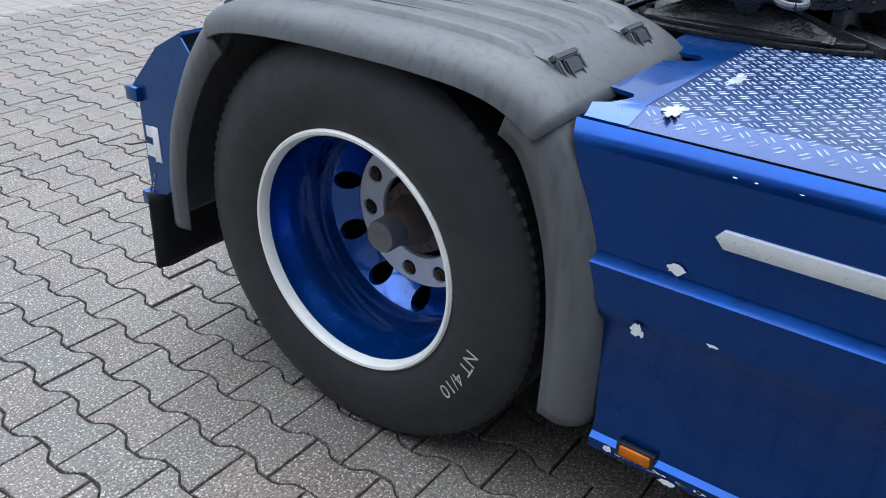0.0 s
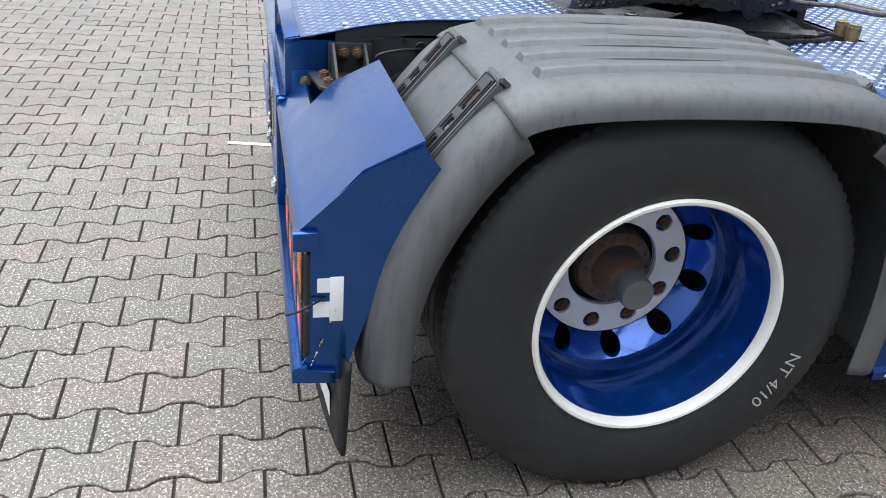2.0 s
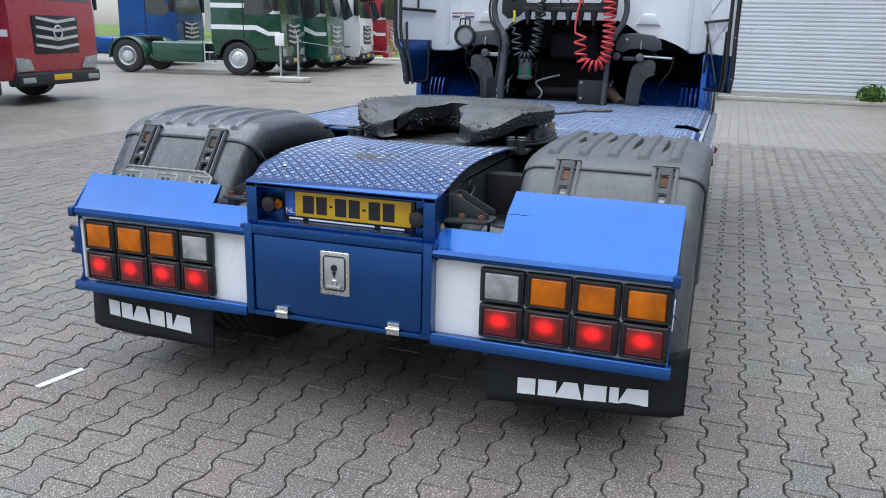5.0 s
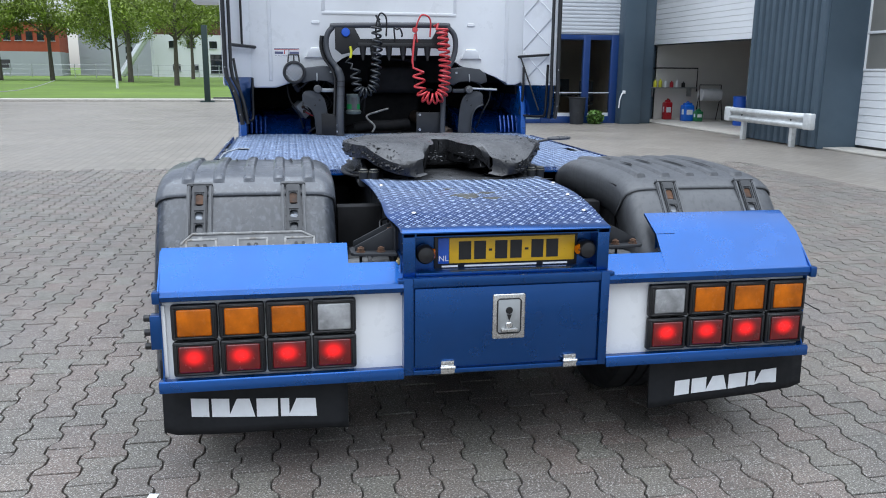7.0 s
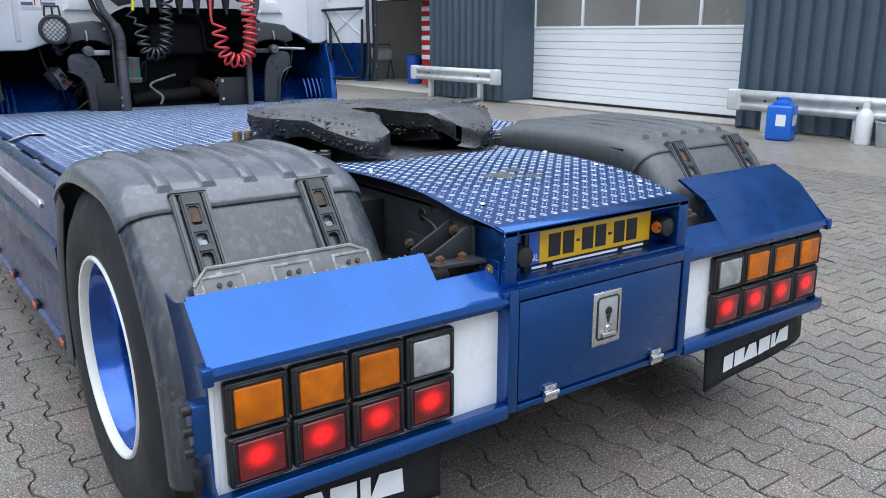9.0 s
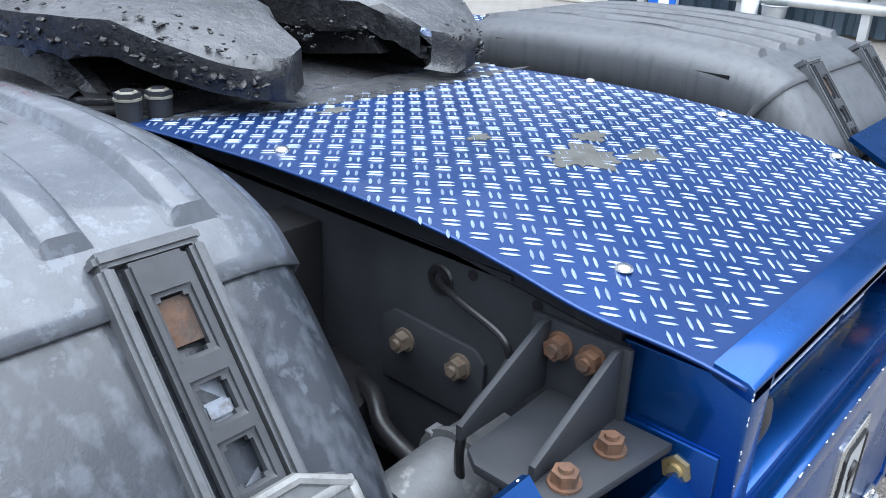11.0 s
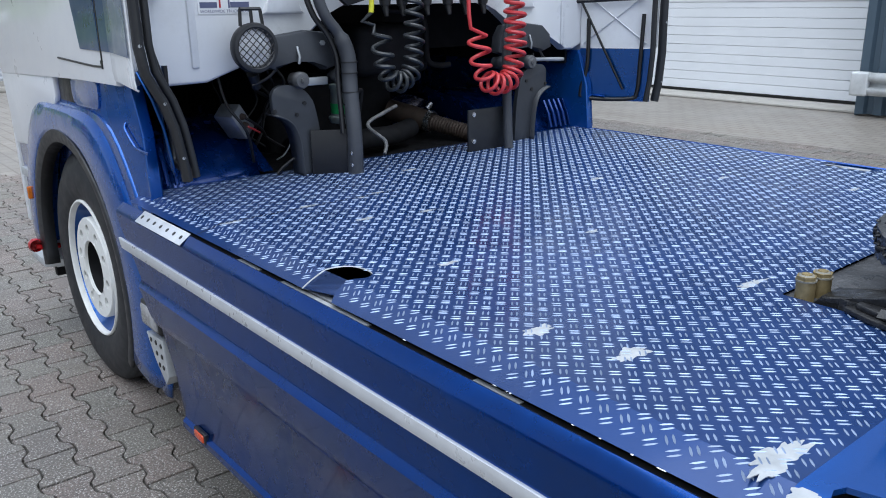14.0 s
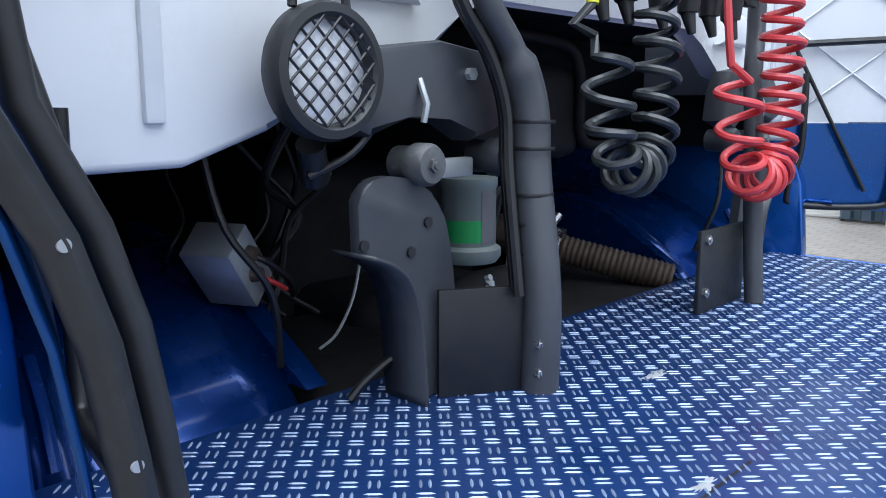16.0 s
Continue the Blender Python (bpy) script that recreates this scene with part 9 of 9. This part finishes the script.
far_truck("dark green tractor with pale stripes, parked across the yard", (-12.13, 21.03), HD, GREEN, WHITE, skirt=GREEN)
far_truck("green cab-over truck with white band beside another", (-12.23, 24.23), HD, GREEN_B, WHITE, tail=False, grille=GREEN)
far_truck("white cab-over truck with dark bumper in the row", (-12.4, 27.2), HD, WHITE, None, tail=False, height=3.2)
far_truck("red cab-over truck at the row's end", (-12.7, 30.4), HD, RED_TRUCK, WHITE, tail=False, height=3.9, grille=RED_TRUCK)
far_truck("navy blue tractor behind the green one", (-18.5, 24.4), HD, BLUE, None, height=3.4)
far_truck("white lorry behind the green tractor", (-22.2, 22.6), HD, WHITE, None, height=3.4)
blue_truck = far_truck("light blue tractor with full side panels, parked", (-10.75, 7.2), 3.1, SKYBLUE, None, rim=SKYBLUE, skirt=SKYBLUE, base=4.05)
far_truck("red tractor with chrome grille across the yard", (-10.9, 9.9), -82.0, RED_TRUCK, WHITE, tail=True)
# panels that close the blue tractor's side
bm = bm_new()
bm_prism(bm, [(-4.80, 0.30), (-2.1, 0.30), (-2.1, 1.25), (-2.3, 1.6), (-4.80, 1.6)], "x", 1.20, 1.245, 0.01)
part("side_panel", bm, SKYBLUE, blue_truck)
bm = bm_new()
bm_box(bm, -1.2, 1.2, -6.6, -2.3, 1.1, 2.6, 0.05)
part("tank_body", bm, SKYBLUE, blue_truck)

t = thing("barrier_foot", "white concrete foot with twin posts by the trucks", "barrier", (-10.48, 17.85, 0))
bm = bm_new()
bm_box(bm, -0.55, 0.55, -0.25, 0.25, 0, 0.14, 0.03, 2)
part("foot", bm, CONCRETE, t)
for x in (-0.28, 0.28):
    bm = bm_new()
    bm_tube(bm, [(x, 0, 0.1), (x, 0, 1.25)], 0.03, 8)
    part("post", bm, GALV, t)
bm = bm_new()
bm_box(bm, -0.42, -0.14, -0.06, 0.0, 0.98, 1.32, 0.02)
part("sign_box", bm, WHITE, t)
t = thing("chain_barrier", "sagging cable strung along the parked trucks", "cable", (-10.2, 18.0, 0))
bm = bm_new()
bm_tube(bm, catmull([(0, 0, 1.1), (0.4, 3.0, 0.85), (0.7, 6.5, 0.72), (0.6, 10, 0.75), (0.6, 13, 0.95)], 6), 0.012, 6)
part("cable", bm, GALV, t)

# ---- verge, trees, distance ----
GRASS = mat("mown_grass", (0.115, 0.19, 0.018), 0.85, 0.0, var=0.22, scale=0.12, bump=0.5, bump_scale=9, second=(0.07, 0.115, 0.016), second_amount=0.42, second_scale=0.10, second_edge=0.2, fine=0.2, fine_scale=6)
bm = bm_new()
bm_poly(bm, [(-420, 36.4, 0.06), (420, 36.4, 0.06), (420, 900, 0.06), (-420, 900, 0.06)])
tagged(mesh_ob("grass", bm, GRASS, 0), "wide mown grass verge beyond the yard", "grass", kind="structure")
bm = bm_new()
bm_box(bm, -200, 200, 35.3, 36.4, -0.02, 0.10, 0.02)
tagged(mesh_ob("kerb", bm, CONCRETE), "pale concrete kerb between yard and grass", "kerb", kind="structure")
BARK = mat("grey_brown_bark", (0.085, 0.075, 0.06), 0.9, var=0.25, scale=6, bump=0.5, bump_scale=30)
CROWN = mat("young_spring_leaves", (0.165, 0.225, 0.026), 0.6, 0.0, var=0.25, scale=0.6, rand=0.40)


def make_tree(label, at, h, r, seed, leaves=9000):
    """Tapered trunk, limbs, and a ragged crown of many small leaf sprays with gaps."""
    t = thing("tree", label, "tree", at, group="row of roadside trees")
    rng = random.Random(seed)
    bm = bm_new()
    lean = rng.uniform(-0.3, 0.3)
    top = Vector((lean, rng.uniform(-0.3, 0.3), h * 0.82))
    bm_tube(bm, catmull([(0, 0, 0), (lean * 0.2, 0, h * 0.2), (lean * 0.6, 0, h * 0.5), top], 4), [0.26 * (1 - 0.80 * k / 12) for k in range(13)], 10)
    tips = []
    for k in range(13):
        a = k * 2.4 + rng.uniform(-0.4, 0.4)
        z = h * rng.uniform(0.26, 0.72)
        L = r * rng.uniform(0.65, 1.05) * (1.0 - 0.35 * (z / h - 0.3))
        p0 = Vector((lean * z / h, 0, z))
        p1 = p0 + Vector((math.cos(a) * L * 0.5, math.sin(a) * L * 0.5, L * 0.34))
        p2 = p0 + Vector((math.cos(a) * L, math.sin(a) * L, L * rng.uniform(0.3, 0.75)))
        bm_tube(bm, catmull([p0, p1, p2], 3), [0.09 * (1 - 0.8 * q / 6) for q in range(7)], 6)
        tips += [p1, p1.lerp(p2, 0.5), p2]
    tips += [top, top + Vector((0, 0, h * 0.12)), top + Vector((0.5, 0.3, h * 0.05))]
    part("trunk", bm, BARK, t)
    bm = bm_new()
    per = leaves // len(tips)
    for p in tips:
        q = r * rng.uniform(0.26, 0.42)
        leaf_clump(bm, rng, p, (q, q, q * 0.75), per, 0.15)
    part("crown", bm, CROWN, t, "", 0)
    return t


TREES = [make_tree("young roadside tree in fresh spring leaf", (0, 0, 0), 13.0, 4.6, k) for k in range(3)]
spots = [(-38.6, 72, 0), (-29.6, 88, 1), (-25.2, 90, 2), (-18.2, 88, 0), (-15.6, 80, 1), (-9.6, 66, 2), (-6.4, 84, 0), (-2.0, 92, 1), (-33.5, 92, 2), (-44.0, 96, 1), (-50.0, 84, 0), (-21.8, 104, 1), (-12.5, 104, 0), (-57.0, 90, 2), (-63.0, 80, 1), (-24.2, 52, 2), (-31.0, 57, 0), (-70, 88, 0)]
for i, (x, y, k) in enumerate(spots):
    if i < 3:
        TREES[i].matrix_basis = pose(x, y, 0.06, 0, 0, 67 * i)
    else:
        c = copy_thing(TREES[k], pose(x, y, 0.06, 0, 0, 67 * i))
        s_ = 0.88 + 0.05 * (i % 5)
        c.scale = (s_, s_, s_)

t = thing("flag_pole", "tall white flag pole on the grass", "pole", (-12.2, 56.0, 0.06))
bm = bm_new()
bm_tube(bm, [(0, 0, 0), (-0.05, 0, 4), (-0.35, 0, 12)], [0.09, 0.08, 0.05], 12)
part("pole", bm, WHITE, t)
t = thing("gate_post", "dark green steel post at the yard's edge", "post", (-4.35, 35.0, 0))
bm = bm_new()
bm_box(bm, -0.12, 0.12, -0.12, 0.12, 0, 3.3, 0.01)
bm_box(bm, -0.30, 0.30, -0.25, 0.25, 0, 0.05, 0.01)
part("post", bm, mat("dark_green_steel", (0.012, 0.03, 0.026), 0.5), t)

BRICK_OR = mat("orange_red_facade", (0.30, 0.060, 0.026), 0.8, var=0.10, scale=0.5)
GREY_WALL = mat("pale_grey_facade", (0.34, 0.36, 0.38), 0.7, var=0.06, scale=0.2)
WHITE_WALL = mat("white_facade", (0.62, 0.64, 0.64), 0.7, var=0.05, scale=0.2)
MAROON = mat("dark_maroon_band", (0.11, 0.035, 0.032), 0.7, var=0.1)


def far_block(label, at, w, d, bands, wins, turn=0.0):
    """A distant building: bands of wall (height, material) and windows (x, z, width, height) on its front."""
    t = thing("distant_building", label, "building", at, turn=turn)
    z = 0.0
    for h, m_ in bands:
        bm = bm_new()
        bm_box(bm, -w / 2, w / 2, 0, d, z, z + h)
        part("wall", bm, m_, t)
        z += h
    bm = bm_new()
    bm_box(bm, -w / 2 - 0.1, w / 2 + 0.1, -0.1, d + 0.1, z, z + 0.25)
    part("roof", bm, FRAME, t)
    for x, zz, ww, hh in wins:
        bm = bm_new()
        bm_box(bm, x - ww / 2, x + ww / 2, -0.06, 0.1, zz, zz + hh)
        wd = part("window", bm, DARK_GLASS, t)
        bm = bm_new()
        bm_box(bm, x - ww / 2 - 0.08, x + ww / 2 + 0.08, -0.12, 0.0, zz - 0.1, zz)
        part("sill", bm, GREY_WALL, wd)


far_block("orange-red and grey office block beyond the trees", (-40.5, 130, 0), 12.0, 12, ((3.6, GREY_WALL), (4.2, BRICK_OR)), [(-4 + 1.5 * k, 5.2, 0.9, 1.3) for k in range(7)] + [(-4, 1.2, 1.2, 1.2), (-1.5, 1.2, 1.2, 1.2)], 8)
far_block("tall pale grey hall with a stair strip", (-27.5, 140, 0), 13.0, 15, ((11.0, GREY_WALL),), [(1.2, 2.2 + 1.5 * k, 1.1, 1.0) for k in range(5)])
far_block("white factory with dark maroon band", (-14.0, 126, 0), 13.5, 14, ((6.2, WHITE_WALL), (2.2, MAROON)), [(-3.6, 4.3, 1.1, 1.0), (-1.0, 4.3, 1.1, 1.0), (2.2, 4.3, 1.1, 1.0), (4.5, 4.3, 1.1, 1.0), (-3.2, 0.9, 1.1, 1.0), (-0.6, 0.9, 1.1, 1.0), (3.0, 0.6, 2.6, 2.8)])
far_block("long grey hall far behind the parked trucks", (-75, 140, 0), 50.0, 15, ((7.0, GREY_WALL),), [(-20 + 5 * k, 3.0, 2.0, 1.4) for k in range(9)])
t = thing("conveyor", "slanting steel conveyor beside the grey hall", "conveyor", (-22.2, 124, 0))
bm = bm_new()
bm_tube(bm, [(-2.5, 0, 0.3), (2.4, 0, 7.5)], 0.55, 8)
bm_tube(bm, [(2.0, 0, 0), (2.0, 0, 7)], 0.12, 8)
part("tube", bm, SILVER, t)
t = thing("mesh_fence", "low wire fence before the distant works", "fence", (-30, 112, 0))
for k in range(26):
    bm = bm_new()
    bm_tube(bm, [(-32 + 2.6 * k, 0, 0), (-32 + 2.6 * k, 0, 1.8)], 0.05, 6)
    part("post", bm, GALV, t)
bm = bm_new()
for z in (0.5, 1.1, 1.7):
    bm_tube(bm, [(-32, 0, z), (34, 0, z)], 0.025, 6)
part("rail", bm, GALV, t)

t = thing("sign_foot", "white concrete foot with a thin dark post", "sign base", (-1.32, 18.9, 0), turn=-12)
bm = bm_new()
bm_box(bm, -0.36, 0.36, -0.14, 0.14, 0, 0.13, 0.025, 2)
part("foot", bm, CONCRETE, t)
bm = bm_new()
bm_tube(bm, [(0.02, 0, 0.1), (-0.04, 0.02, 0.95)], 0.022, 8)
part("post", bm, GALV, t)
t = thing("white_basin", "white rounded tub at the edge of the grass", "tub", (-1.25, 37.2, 0.06))
bm = bm_new()
bm_lathe(bm, [(0.0, 0.62), (0.35, 0.56), (0.55, 0.40), (0.62, 0.15), (0.60, 0.0), (0.0, 0.0)], (0, 0, 0), "z", 24)
part("shell", bm, WHITE, t)
t = thing("sliding_gate", "black tubular yard gate", "gate", (-4.2, 36.0, 0.06))
for z in (0.08, 1.75):
    bm = bm_new()
    bm_tube(bm, [(0, 0, z), (9.0, 0, z)], 0.035, 8)
    part("rail", bm, BLACK, t)
for x in (2.2, 6.0, 9.0):
    bm = bm_new()
    bm_tube(bm, [(x, 0, 0.0), (x, 0, 1.75)], 0.04, 8)
    part("gate_post", bm, BLACK, t)

# white paint mark on the stones behind the truck
t = thing("paint_mark", "short white paint line on the pavers", "road marking", (-1.302, -0.075, 0.0), turn=-10.0)
bm = bm_new()
bm_box(bm, -0.017, 0.017, -0.112, 0.112, 0.0015, 0.0035)
part("line", bm, WHITE_DIRT, t)

# ---- laid stones: those by the rear corner singly, the rest joined ----
def lay_pavers():
    rng = random.Random(5)
    V, F = [], []
    single = 0
    proto = []
    for k in range(6):
        v, f = paver_mesh_data(0, 0, rng)
        me = bpy.data.meshes.new("paver")
        me.from_pydata(v, [], f)
        me.materials.append(PAVER)
        proto.append(me)
    ncol = int((X1 - X0) / PW) - 1
    for i in range(ncol):
        cx = X0 + PW * (i + 1)
        shift = 0.5 * PL * (i % 2)
        cy = Y0 + 0.12 + shift
        while cy + PL / 2 < Y1 - 0.02:
            if 0.3 < cx < 2.2 and -2.3 < cy < 0.25 and single < 290:
                ob = new("paver", proto[rng.randrange(6)])
                ob.location = (cx, cy, 0)
                ob.parent = GROUND
                single += 1
            else:
                v, f = paver_mesh_data(cx, cy, rng)
                o = len(V)
                V += v
                F += [tuple(o + q for q in t) for t in f]
            cy += PL
    me = bpy.data.meshes.new("pavers")
    me.from_pydata(V, [], F)
    me.materials.append(PAVER)
    ob = new("pavers", me)
    ob.parent = GROUND
    tagged(ob, "field of grey interlocking concrete pavers", "", "", "stuff")


lay_pavers()
